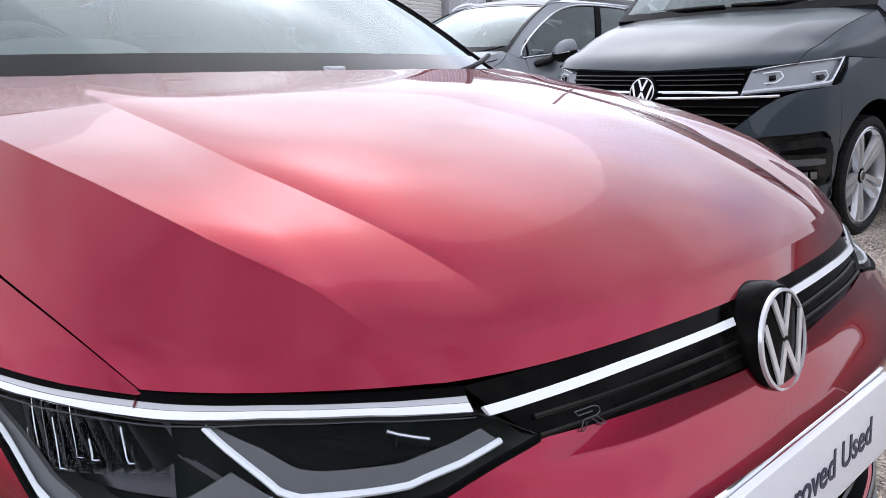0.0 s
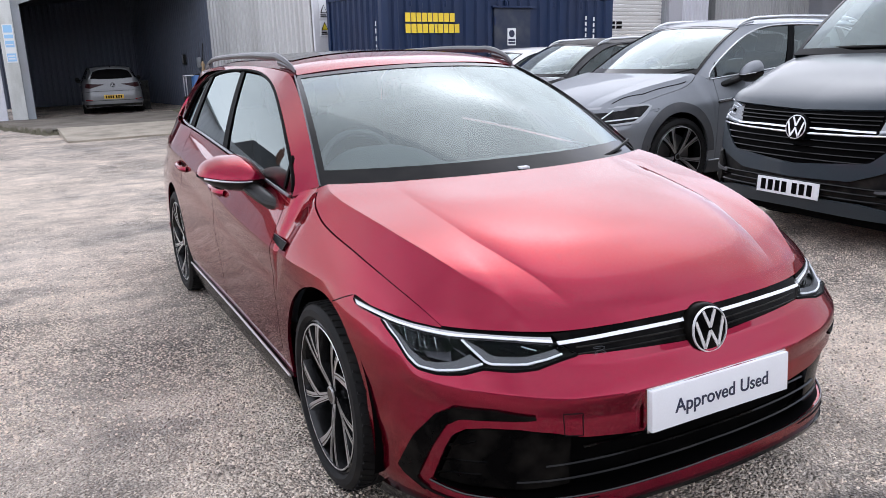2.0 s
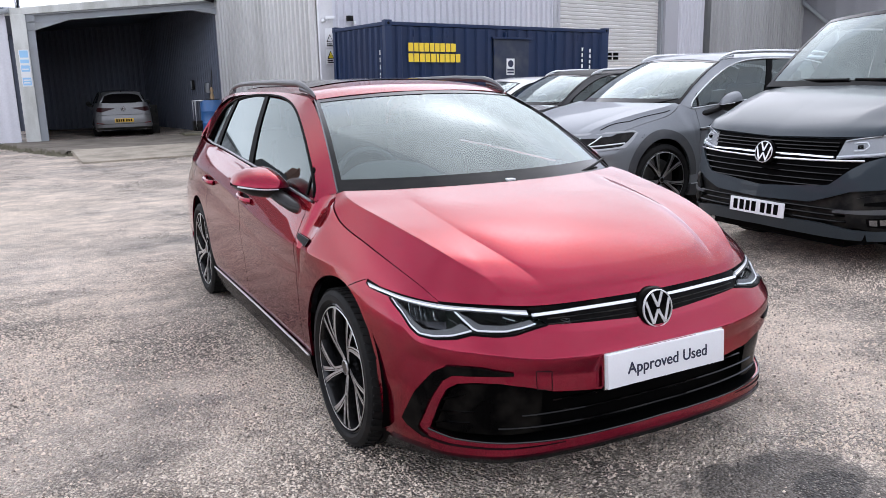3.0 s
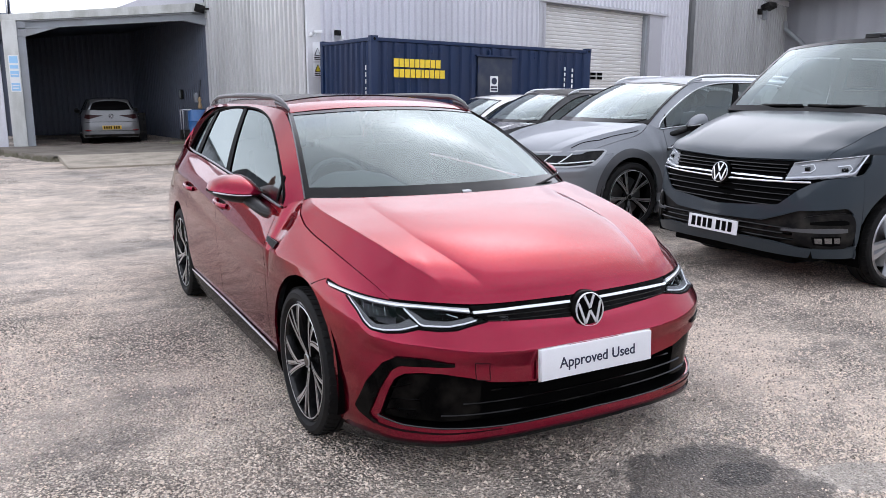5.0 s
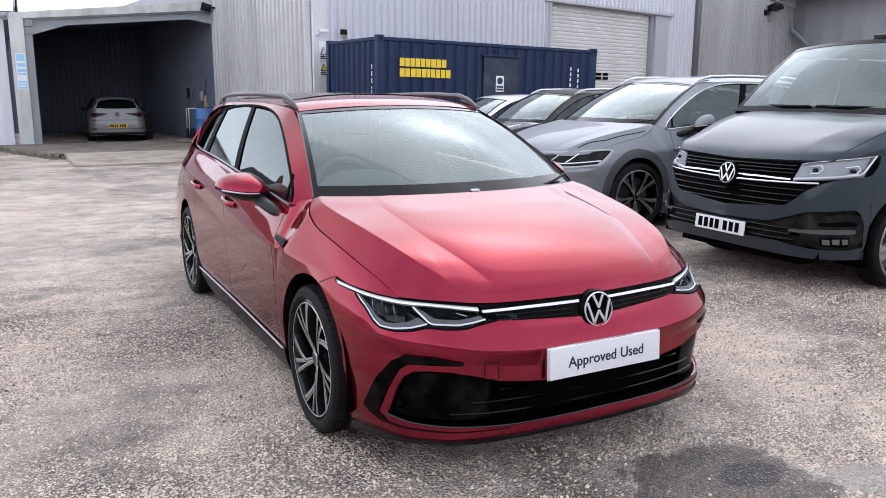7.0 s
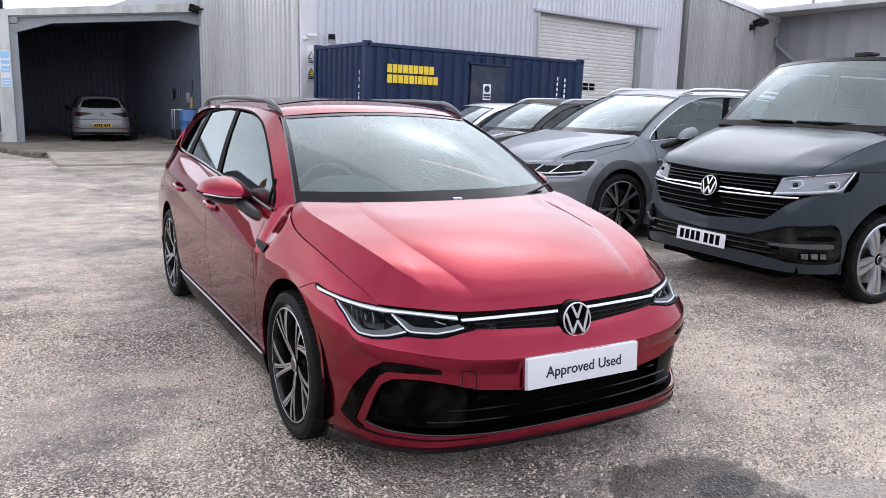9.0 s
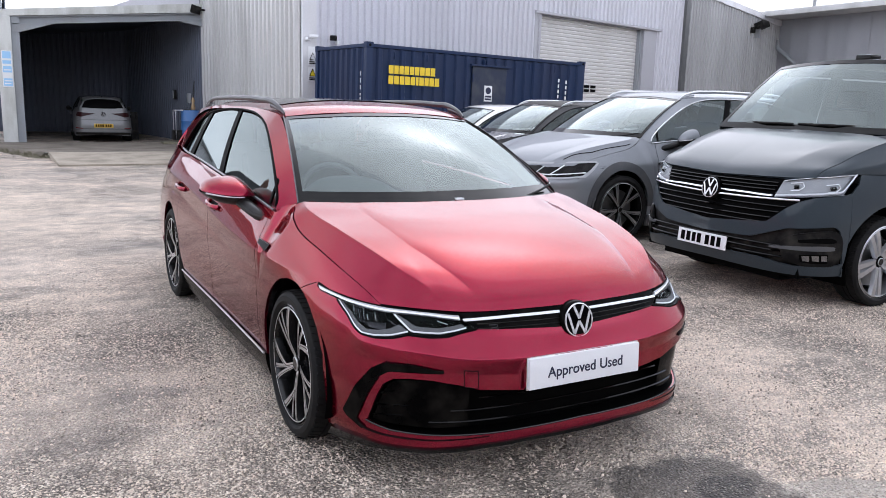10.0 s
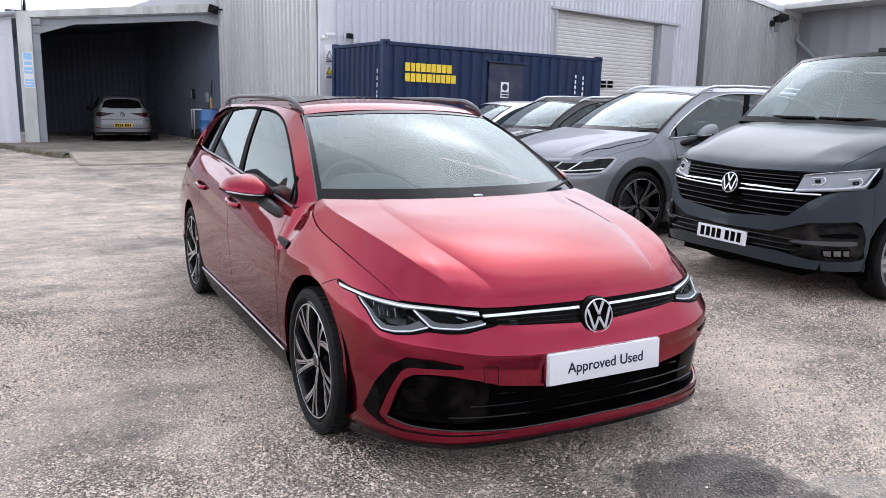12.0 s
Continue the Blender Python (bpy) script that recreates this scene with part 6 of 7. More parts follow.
for pts in ([(-0.022, 0.013), (0.010, 0.013), (0.019, 0.010), (0.018, 0.003), (0.009, 0.0), (-0.012, 0.0), (-0.022, -0.013), (-0.015, -0.013), (-0.008, -0.004)], [(-0.022, 0.013), (-0.018, 0.007), (0.006, 0.007)], [(0.0, 0.0), (0.012, -0.013), (0.022, -0.013), (0.009, 0.0)]):
    q = line([(-1.1245 - 0.85 * a, 0.638 + 0.66 * b) for a, b in pts], 26)
    g.tube(flank(q[:, 0], q[:, 1], 0.003), 0.0007, 5)
part("trim_emblem", g, RAIL, estate, "small outlined emblem shape")
g = Geo().grid(strip(flank, [(0.300, 0.786), (0.345, 0.790), (0.432, 0.796)], [(0.318, 0.756), (0.360, 0.762), (0.432, 0.776)], 10, 4, 0.005), 0.006, inside=CORE)
both("wing_emblem", g, GRILLE_BLACK, estate, ONE, "black wing emblem with bright edge")
q = line([(0.432, 0.797), (0.345, 0.791), (0.300, 0.787), (0.317, 0.757)], 16)
both("wing_emblem_edge", Geo().tube(flank(q[:, 0], q[:, 1], 0.006), 0.0014, 6), RAIL, estate, ONE)
q = line([(-0.228, 0.722), (-0.18, 0.704), (-0.125, 0.681)], 10)
both("wing_seam", Geo().tube(flank(q[:, 0], q[:, 1], 0.0003), 0.0016, 5), INK_BLACK, estate, ONE, "thin seam between wing and bumper")
# washer jets on the scuttle
g = Geo().box((0.0, 0.125, 0.980), (0.042, 0.15, 0.990), 0.004)
part("washer_jet", g, PLATE_WHITE, estate, "small pale washer jet")


# ---- the parked row, noses towards the red car ----
TURN_X = -90
suv = car("large_suv", GREY_SILVER, pose(3.84, 4.14, 0, 0, 0, TURN_X), (1.105, 1.045, 1.155), "silver grey large estate SUV with dark cladding", style="wide", cladding=True, lamps=False)
SUV_K = (1.105, 1.045, 1.155)
for sd in (-1, 1):
    lamp = new("headlight")
    lamp.parent = suv
    tagged(lamp, "dark twin-tier headlight in grey frame")

    def put(nm, geo, mat, lab=""):
        return part(nm, (geo if sd == -1 else geo.mirrored()).scaled(SUV_K), mat, lamp, lab)

    put("housing", Geo().grid(strip(flank, [(-1.30, 0.690), (-1.0, 0.708), (-0.772, 0.725), (-0.362, 0.752), (-0.325, 0.744)], [(-1.24, 0.610), (-0.88, 0.606), (-0.70, 0.615), (-0.51, 0.630), (-0.49, 0.634)], 34, 6, 0.004), 0.012, inside=CORE), GLOSS_BLACK, "black lamp body")
    put("top_trim", Geo().grid(strip(flank, [(-1.38, 0.727), (-1.09, 0.735), (-0.70, 0.752), (-0.334, 0.768), (-0.305, 0.748)], [(-1.38, 0.700), (-1.09, 0.716), (-0.70, 0.738), (-0.35, 0.754), (-0.315, 0.742)], 34, 3, 0.009), 0.01, inside=CORE), LAMP_FRAME, "grey upper trim")
    put("lower_trim", Geo().grid(strip(flank, [(-1.24, 0.610), (-0.88, 0.610), (-0.70, 0.619), (-0.51, 0.636), (-0.43, 0.680), (-0.335, 0.744)], [(-1.24, 0.598), (-0.88, 0.598), (-0.70, 0.606), (-0.47, 0.624), (-0.385, 0.680), (-0.305, 0.746)], 34, 3, 0.009), 0.01, inside=CORE), LAMP_FRAME, "grey lower trim")
    for pts, r in (([(-1.2, 0.630), (-0.841, 0.634), (-0.47, 0.664)], 0.006), ([(-0.835, 0.640), (-0.69, 0.723)], 0.006), ([(-1.05, 0.632), (-0.95, 0.705)], 0.005)):
        q = line(pts, 12)
        put("light_line", Geo().tube(flank(q[:, 0], q[:, 1], 0.010), r, 6), LED_WHITE)
    for s0 in (-0.75, -0.66, -0.57):
        q = line([(s0 - 0.025, 0.628 + 0.03 * (s0 + 0.75)), (s0 + 0.02, 0.632 + 0.03 * (s0 + 0.75))], 4)
        put("led_unit", Geo().tube(flank(q[:, 0], q[:, 1], 0.006), 0.007, 6), SMOKED)
q = line([(0.80, 0.10), (0.83, 0.162), (0.919, 0.343), (0.949, 0.636), (0.975, 0.85)], 30)
both("shut_line", Geo().tube(bonnet(q[:, 0], q[:, 1], 0.001), 0.004, 5), INK_BLACK, suv, SUV_K)
# dark emblem bar on the wing, with a bright line above it
q = line([(0.44, 0.745), (0.62, 0.757)], 8)
both("wing_emblem", Geo().tube(flank(q[:, 0], q[:, 1], 0.006), 0.012, 6), DARK_ALLOY, suv, SUV_K, "dark wing emblem with bright edge")
q = line([(0.44, 0.757), (0.63, 0.769)], 8)
both("wing_emblem_edge", Geo().tube(flank(q[:, 0], q[:, 1], 0.008), 0.004, 6), SATIN, suv, SUV_K)
crossover = car("crossover", BLACK_PAINT, pose(4.47, 6.95, 0, 0, 0, TURN_X), (1.02, 0.94, 1.06), "black crossover parked in the row", style="black", rails=True, roof_mat=MATT_BLACK)
hatchback = car("white_hatchback", WHITE_PAINT, pose(4.85, 9.35, 0, 0, 0, TURN_X), (1.0, 0.95, 1.0), "white hatchback parked beside the container", style="black", rails=False)

# ---- small pale hatchback inside the shed, tail to the yard ----
TAIL_RED = material("smoked_tail_lamp", (0.022, 0.003, 0.004), 0.3, 0, 0.0, 0.2)
small = car("small_hatchback", PALE_PAINT, pose(0.93, 25.6, -0.012, 0, 0, 176.6), (0.95, 0.965, 0.96), "pale grey small hatchback seen from behind in shed", rails=False, style="black", tail=True)
g = Geo()
for sd in (-1, 1):
    g = Geo().grid(strip(flank, [(3.52, 0.915), (3.80, 0.915), (4.02, 0.895), (4.16, 0.885)], [(3.52, 0.81), (3.80, 0.775), (3.95, 0.815), (4.12, 0.868)], 14, 5, 0.012), 0.02, inside=CORE)
    part("tail_lamp", (g if sd == -1 else g.mirrored()).scaled((0.95, 0.965, 0.96)), TAIL_RED, small, "dark red tail lamp")
g = Geo().grid(strip(flank, [(3.55, 0.30), (3.9, 0.315), (4.35, 0.315)], [(3.55, 0.24), (3.9, 0.24), (4.35, 0.24)], 20, 4, 0.012), 0.02, inside=CORE)
q = line([(3.62, 0.665), (3.9, 0.690), (4.35, 0.690)], 24)
for z0, r0 in ((0.0, 0.006), (-0.27, 0.008)):
    seam = Geo().tube(flank(q[:, 0], q[:, 1] + z0, 0.001), r0, 5)
    other = seam.mirrored()
    part("bumper_seam", seam.add(other.v, other.f).scaled((0.95, 0.965, 0.96)), MATT_BLACK, small)
for sd in (-1, 1):
    refl = Geo().grid(strip(flank, [(3.60, 0.46), (3.86, 0.445)], [(3.60, 0.435), (3.86, 0.425)], 8, 3, 0.010), 0.01, inside=CORE)
    part("rear_reflector", (refl if sd == -1 else refl.mirrored()).scaled((0.95, 0.965, 0.96)), LAMP_RED, small, "red bumper reflector")
b = g.mirrored()
part("diffuser", g.add(b.v, b.f).scaled((0.95, 0.965, 0.96)), MATT_BLACK, small)
bars_plate(small, Matrix.Translation((0, 3.80 * 0.965, 0.50)) @ Matrix.Rotation(radians(180), 4, "Z"), 0.52, 0.111, PLATE_YELLOW, INK_BLACK, label="yellow rear number plate with plain bars")
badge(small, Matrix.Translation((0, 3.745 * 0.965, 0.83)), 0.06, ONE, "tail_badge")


# ---- the van ----
VAN = pose(3.93, 1.235, 0, 0, 0, TURN_X - 3.0)
vskin = Skin(
    [-1.62, -1.54, -1.20, -0.98, -0.80, -0.68, -0.50, -0.20, 0.4, 2.0, 3.4, 3.7, 3.85, 4.8],
    [0.0, 0.08, 0.42, 0.635, 0.790, 0.865, 0.925, 0.948, 0.952, 0.952, 0.945, 0.93, 0.88, 0.0],
    [-0.935, -0.9347, -0.918, -0.884, -0.803, -0.712, -0.545, -0.22, 0.4, 2.0, 3.4, 3.72, 3.84, 3.90],
    [0.20, 0.30, 0.42, 0.55, 0.65, 0.78, 0.90, 1.00, 1.10, 1.22, 1.40, 1.95],
    [-1.62, -1.0, -0.70, -0.40, 0.0, 0.6, 3.4, 4.8],
    [[0.07, 0.03, 0.00, 0.01, 0.02, 0.04, 0.075, 0.12, 0.22, 0.40, 0.60, 1.00],
     [0.07, 0.03, 0.00, 0.01, 0.02, 0.04, 0.075, 0.12, 0.22, 0.40, 0.60, 1.00],
     [0.06, 0.02, 0.00, 0.005, 0.01, 0.02, 0.045, 0.08, 0.15, 0.30, 0.50, 0.90],
     [0.05, 0.02, 0.00, 0.00, 0.00, 0.01, 0.02, 0.04, 0.08, 0.16, 0.30, 0.60],
     [0.04, 0.02, 0.01, 0.00, 0.00, 0.00, 0.01, 0.018, 0.03, 0.055, 0.10, 0.24],
     [0.03, 0.02, 0.01, 0.00, 0.00, 0.00, 0.005, 0.01, 0.015, 0.03, 0.06, 0.20],
     [0.03, 0.02, 0.01, 0.00, 0.00, 0.00, 0.005, 0.01, 0.015, 0.03, 0.06, 0.20],
     [0.03, 0.02, 0.01, 0.00, 0.00, 0.00, 0.005, 0.01, 0.015, 0.03, 0.06, 0.20]])
VCORE = (0, 1.4, 0.9)


def van_bonnet(k, v, off=0.0):
    k, v = np.broadcast_arrays(np.asarray(k, float), np.asarray(v, float))
    f = vskin(-1.62 + k * 0.92, 0.955 + 0.03 * k)
    y = f[..., 1] * (1 - v) + (-0.03 + 0.055 * k ** 2.5) * v
    x = f[..., 0] * (1 - v) - 0.875 * k * v
    zc = curve([0, 0.05, 0.15, 0.4, 0.7, 1.0], [0.955, 1.00, 1.055, 1.155, 1.24, 1.305], v)
    z = zc + (0.03 * k) * (1 - v) - 0.02 * k ** 2 * v
    ko = 0.60 + 0.14 * v
    ridge = -0.11 * smooth(v / 0.35) * np.clip(k - ko, 0, 1) ** 1.15 * (1.4 - 0.7 * v)
    return np.stack([x, y, z + ridge + off], -1)


def van_screen(a, b, off=0.0):
    a, b = np.broadcast_arrays(np.asarray(a, float), np.asarray(b, float))
    x = a * (0.875 * (1 - b) + 0.755 * b)
    y = (-0.005 + 0.03 * np.abs(a) ** 2.4) * (1 - b) + (0.50 + 0.13 * a * a) * b - 0.5 * off
    z = 1.295 * (1 - b) + (1.895 - 0.035 * a * a) * b + 0.03 * np.sin(np.pi * b) + off
    return np.stack([x, y, z], -1)


def van_side(y, z, off=0.0):
    y, z = np.broadcast_arrays(np.asarray(y, float), np.asarray(z, float))
    h = np.clip((z - 1.15) / 0.68, -1, 1.3)
    x = 0.938 - 0.07 * h - 0.075 * np.clip(h, 0, 2) ** 2.4 + off
    return np.stack([-x, y, z], -1)


van = thing("van", VAN, "slate grey passenger van with chrome-striped black grille", "van")
kk, vv = np.linspace(0, 1, 41), np.linspace(0, 1, 31)
half = van_bonnet(kk[:, None], vv[None, :])
full = np.concatenate([half[::-1], (half * np.array([-1, 1, 1]))[1:]])
part("bonnet", Geo().grid(full, 0.02, inside=(0, 0, 0.4)), VAN_GREY, van, "", 25)
# wings, doors and sides
g = Geo().grid(strip(vskin, arc(0, 0.345, 0.44, 157, 0, 20) + [(0.44, 0.26), (0.50, 0.26)], [(-0.405, 0.88), (-0.345, 0.95), (-0.33, 1.012), (0.17, 1.0), (0.5, 0.98)], 44, 16), 0.012, inside=VCORE)
vq = np.linspace(0.0, 1.0, 24)
lower = vskin(-0.70 + 0.87 * vq, curve([0, 0.41, 1.0], [0.990, 1.016, 1.0], vq))
upper = van_bonnet(np.ones(24), vq) + np.array([-0.004, 0, -0.002])
tw = np.linspace(0, 1, 10)[None, :, None]
bow = np.array([-0.025, 0, 0.01]) * (np.sin(np.pi * tw) * smooth(vq / 0.4)[:, None, None])
g.grid(lower[:, None] * (1 - tw) + upper[:, None] * tw + bow, 0.012, inside=VCORE)
g.grid(strip(vskin, [(0.17, 1.0), (0.5, 0.98)], [(0.17, 1.262), (0.5, 1.20)], 8, 8), 0.012, inside=VCORE)
both("wing", g, VAN_GREY, van, ONE)
both("front_door", Geo().grid(strip(vskin, [(0.505, 0.26), (1.50, 0.26)], [(0.505, 1.20), (1.50, 1.20)], 14, 20), 0.012, inside=VCORE), VAN_GREY, van, ONE)
g = Geo().grid(strip(vskin, [(1.505, 0.26), (2.58, 0.26), (2.60, 0.36)] + arc(3.0, 0.345, 0.40, 170, 0, 16) + [(3.40, 0.28), (3.8, 0.28), (4.8, 0.28)], [(1.505, 1.20), (2.6, 1.20), (3.7, 1.20), (3.85, 1.20), (4.8, 1.20)], 60, 20), 0.012, inside=VCORE)
both("side_panel", g, VAN_GREY, van, ONE)
g = Geo().grid(strip(van_side, [(0.80, 1.78), (1.1, 1.80), (3.80, 1.80)], [(0.72, 1.86), (1.1, 1.89), (3.80, 1.89)], 20, 5), 0.01, inside=VCORE)
for y0, y1 in ((1.40, 1.56), (2.55, 2.68), (3.6, 3.85)):
    g.grid(strip(van_side, [(y0, 1.18), (y0, 1.80)], [(y1, 1.18), (y1, 1.80)], 8, 3), 0.01, inside=VCORE)
low = [(0.05, 1.21), (0.20, 1.34), (0.38, 1.54), (0.55, 1.73), (0.68, 1.80)]
A = np.array([van_side(y + 0.10, z) for y, z in low])
B = van_screen(np.full(5, -1.0), np.linspace(0, 1, 5))
t5 = np.linspace(0, 1, 4)[None, :, None]
g.grid(A[:, None] * (1 - t5) + B[:, None] * t5, 0.01, inside=VCORE)
both("pillar", g, VAN_GREY, van, ONE)
a9, y9 = np.linspace(-1, 1, 25), np.linspace(0.50, 3.85, 20)
P = np.zeros((25, 20, 3))
for i, a in enumerate(a9):
    for j, y in enumerate(y9):
        P[i, j] = (a * (0.755 + 0.04 * min(1, (y - 0.5) / 0.5)), y + 0.13 * a * a * (1 - j / 19), 1.895 + 0.06 * math.sin(min(1, (y - 0.5) / 1.2) * math.pi / 2) - 0.035 * abs(a) ** 3)
part("roof", Geo().grid(P, 0.03, inside=VCORE), VAN_GREY, van)
part("roof_sensor", Geo().box((-0.07, 0.74, 1.905), (0.07, 0.88, 1.955), 0.012), GLOSS_BLACK, van)
part("windscreen", Geo().grid(van_screen(np.linspace(-1, 1, 31)[:, None], np.linspace(0, 1, 14)[None, :])), CLEAR_SCREEN, van)
g = Geo()
for a0, a1, b0, b1 in ((-1, 1, 0.0, 0.07), (-1, 1, 0.94, 1.0), (-1, -0.96, 0, 1), (0.96, 1, 0, 1)):
    g.grid(van_screen(np.linspace(a0, a1, 25)[:, None], np.linspace(b0, b1, 8)[None, :], 0.003), 0.004, inside=VCORE)
part("screen_border", g, GLOSS_BLACK, van)
both("front_window", Geo().grid(strip(van_side, [(0.50, 1.21), (0.62, 1.40), (0.88, 1.74), (1.0, 1.78)], [(0.52, 1.205), (1.0, 1.205), (1.38, 1.205), (1.40, 1.78)], 16, 8, -0.004)), SIDE_GLASS, van, ONE)
both("side_window", Geo().grid(strip(van_side, [(1.57, 1.22), (1.57, 1.78)], [(2.54, 1.22), (2.54, 1.78)], 8, 8, -0.004)), DARK_GLASS, van, ONE)
both("rear_side_window", Geo().grid(strip(van_side, [(2.69, 1.22), (2.69, 1.78)], [(3.59, 1.22), (3.59, 1.78)], 8, 8, -0.004)), DARK_GLASS, van, ONE)
part("back_doors", Geo().add([(-0.93, 3.88, 0.3), (0.93, 3.88, 0.3), (0.92, 3.87, 1.2), (0.72, 3.84, 1.88), (-0.72, 3.84, 1.88), (-0.92, 3.87, 1.2)], [(0, 1, 2, 3, 4, 5)]), VAN_GREY, van)
for x0 in (-0.62, 0.10):
    part("rear_window", Geo().add([(x0, 3.80, 1.30), (x0 + 0.52, 3.80, 1.30), (x0 + 0.50, 3.79, 1.72), (x0 + 0.02, 3.79, 1.72)], [(0, 1, 2, 3)]), SCREEN_GLASS, van)
# bumper: painted band, black lower band with fog lamp pods
g = Geo().grid(strip(vskin, [(-1.62, 0.595), (-1.40, 0.612), (-1.06, 0.644), (-0.91, 0.760), (-0.82, 0.812), (-0.70, 0.845), (-0.46, 0.868), (-0.405, 0.88)], [(-1.62, 0.50), (-1.175, 0.517), (-0.89, 0.614), (-0.54, 0.640), (-0.48, 0.60), (-0.41, 0.52)], 48, 12), 0.015, inside=VCORE)
g.grid(strip(vskin, [(-0.49, 0.61), (-0.41, 0.52)], [(-0.42, 0.27), (-0.435, 0.27)], 5, 12), 0.015, inside=VCORE)
g.grid(strip(vskin, [(-1.62, 0.375), (-1.1, 0.375), (-0.86, 0.345), (-0.56, 0.345), (-0.43, 0.36)], [(-1.62, 0.285), (-1.0, 0.275), (-0.43, 0.27)], 40, 5, 0.004), 0.015, inside=VCORE)
b = g.mirrored()
part("bumper", g.add(b.v, b.f), VAN_GREY, van)
g = Geo().grid(strip(vskin, [(-1.62, 0.51), (-1.175, 0.525), (-0.89, 0.62), (-0.54, 0.645), (-0.46, 0.60)], [(-1.62, 0.36), (-1.1, 0.36), (-0.86, 0.33), (-0.56, 0.33), (-0.43, 0.35)], 40, 8, -0.03), 0.01, inside=VCORE)
b = g.mirrored()
part("lower_grille", g.add(b.v, b.f), MATT_BLACK, van)
for z0 in (0.40, 0.44, 0.48):
    q = line([(-1.62, z0), (-1.0, z0), (-0.86, z0 + 0.005)], 20)
    g = Geo().tube(vskin(q[:, 0], q[:, 1], -0.012), 0.012, 6, 0.6)
    b = g.mirrored()
    part("lower_slat", g.add(b.v, b.f), GLOSS_BLACK, van)
g = Geo().grid(strip(vskin, soften([(-0.93, 0.50), (-0.86, 0.572), (-0.70, 0.600), (-0.54, 0.612), (-0.475, 0.580), (-0.455, 0.52)]), soften([(-0.90, 0.395), (-0.80, 0.352), (-0.66, 0.338), (-0.545, 0.340), (-0.475, 0.38), (-0.455, 0.46)]), 30, 8, 0.003), 0.02, inside=VCORE)
both("fog_pod", g, MATT_BLACK, van, ONE, "black moulded fog lamp pod")
g = Geo().grid(strip(vskin, soften([(-1.0, 0.478), (-0.80, 0.492), (-0.60, 0.500), (-0.53, 0.492)]), soften([(-1.0, 0.462), (-0.80, 0.462), (-0.60, 0.462), (-0.53, 0.468)]), 16, 4, 0.010), 0.012, inside=VCORE)
both("pod_bar", g, CLADDING, van, ONE, "dark grey bar across the pod")
g = Geo().grid(strip(vskin, soften([(-0.80, 0.540), (-0.66, 0.556), (-0.55, 0.560), (-0.52, 0.54)]), soften([(-0.80, 0.520), (-0.66, 0.520), (-0.55, 0.520), (-0.52, 0.525)]), 14, 3, 0.006), 0.006, inside=VCORE)
both("pod_recess", g, INK_BLACK, van, ONE)
g = Geo().grid(strip(vskin, soften([(-0.785, 0.432), (-0.66, 0.442), (-0.575, 0.440)]), soften([(-0.770, 0.378), (-0.66, 0.366), (-0.575, 0.372)]), 10, 4, 0.005), 0.006, inside=VCORE)
both("fog_recess", g, INK_BLACK, van, ONE)
for s0, s1, z0 in ((-0.765, -0.715, 0.405), (-0.70, -0.645, 0.408), (-0.63, -0.585, 0.409)):
    g = Geo().grid(strip(vskin, [(s0, z0 + 0.020), (s1, z0 + 0.021)], [(s0 + 0.008, z0 - 0.018), (s1 + 0.004, z0 - 0.020)], 5, 3, 0.010), 0.006, inside=VCORE)
    both("fog_lamp", g, STEEL_BRIGHT, van, ONE, "bright fog lamp reflector")
# grille between the lamps
g = Geo().grid(strip(vskin, [(-1.62, 0.948), (-1.18, 0.955), (-0.70, 0.975)], [(-1.62, 0.58), (-1.05, 0.62), (-0.80, 0.80)], 30, 8, -0.03), 0.01, inside=VCORE)
b = g.mirrored()
part("grille", g.add(b.v, b.f), INK_BLACK, van)
for z0, s1 in ((0.925, -1.03), (0.899, -1.03), (0.872, -1.04), (0.758, -0.92), (0.715, -0.97), (0.670, -1.03), (0.630, -1.09)):
    q = line([(-1.62, z0), (-1.3, z0 + 0.002), (s1, z0 + 0.006)], 18)
    g = Geo().tube(vskin(q[:, 0], q[:, 1], -0.010), 0.011, 6, 0.55)
    b = g.mirrored()
    part("grille_slat", g.add(b.v, b.f), GLOSS_BLACK, van)
for z0, s1, zz in ((0.836, -1.05, 0.838), (0.803, -0.82, 0.822)):
    q = line(soften([(-1.62, z0), (-1.45, z0 + 0.001), (-1.30, z0 + 0.004), (-1.15, z0 * 0.6 + zz * 0.4), (s1, zz)], 2), 24)
    g = Geo().tube(vskin(q[:, 0], q[:, 1], 0.004), 0.010, 6, 0.75)
    b = g.mirrored()
    part("chrome_strip", g.add(b.v, b.f), CHROME, van, "chrome strip across the grille")
VAN_LAMP = material("grey_chrome_lamp_body", (0.30, 0.31, 0.325), 0.4, 0.2)
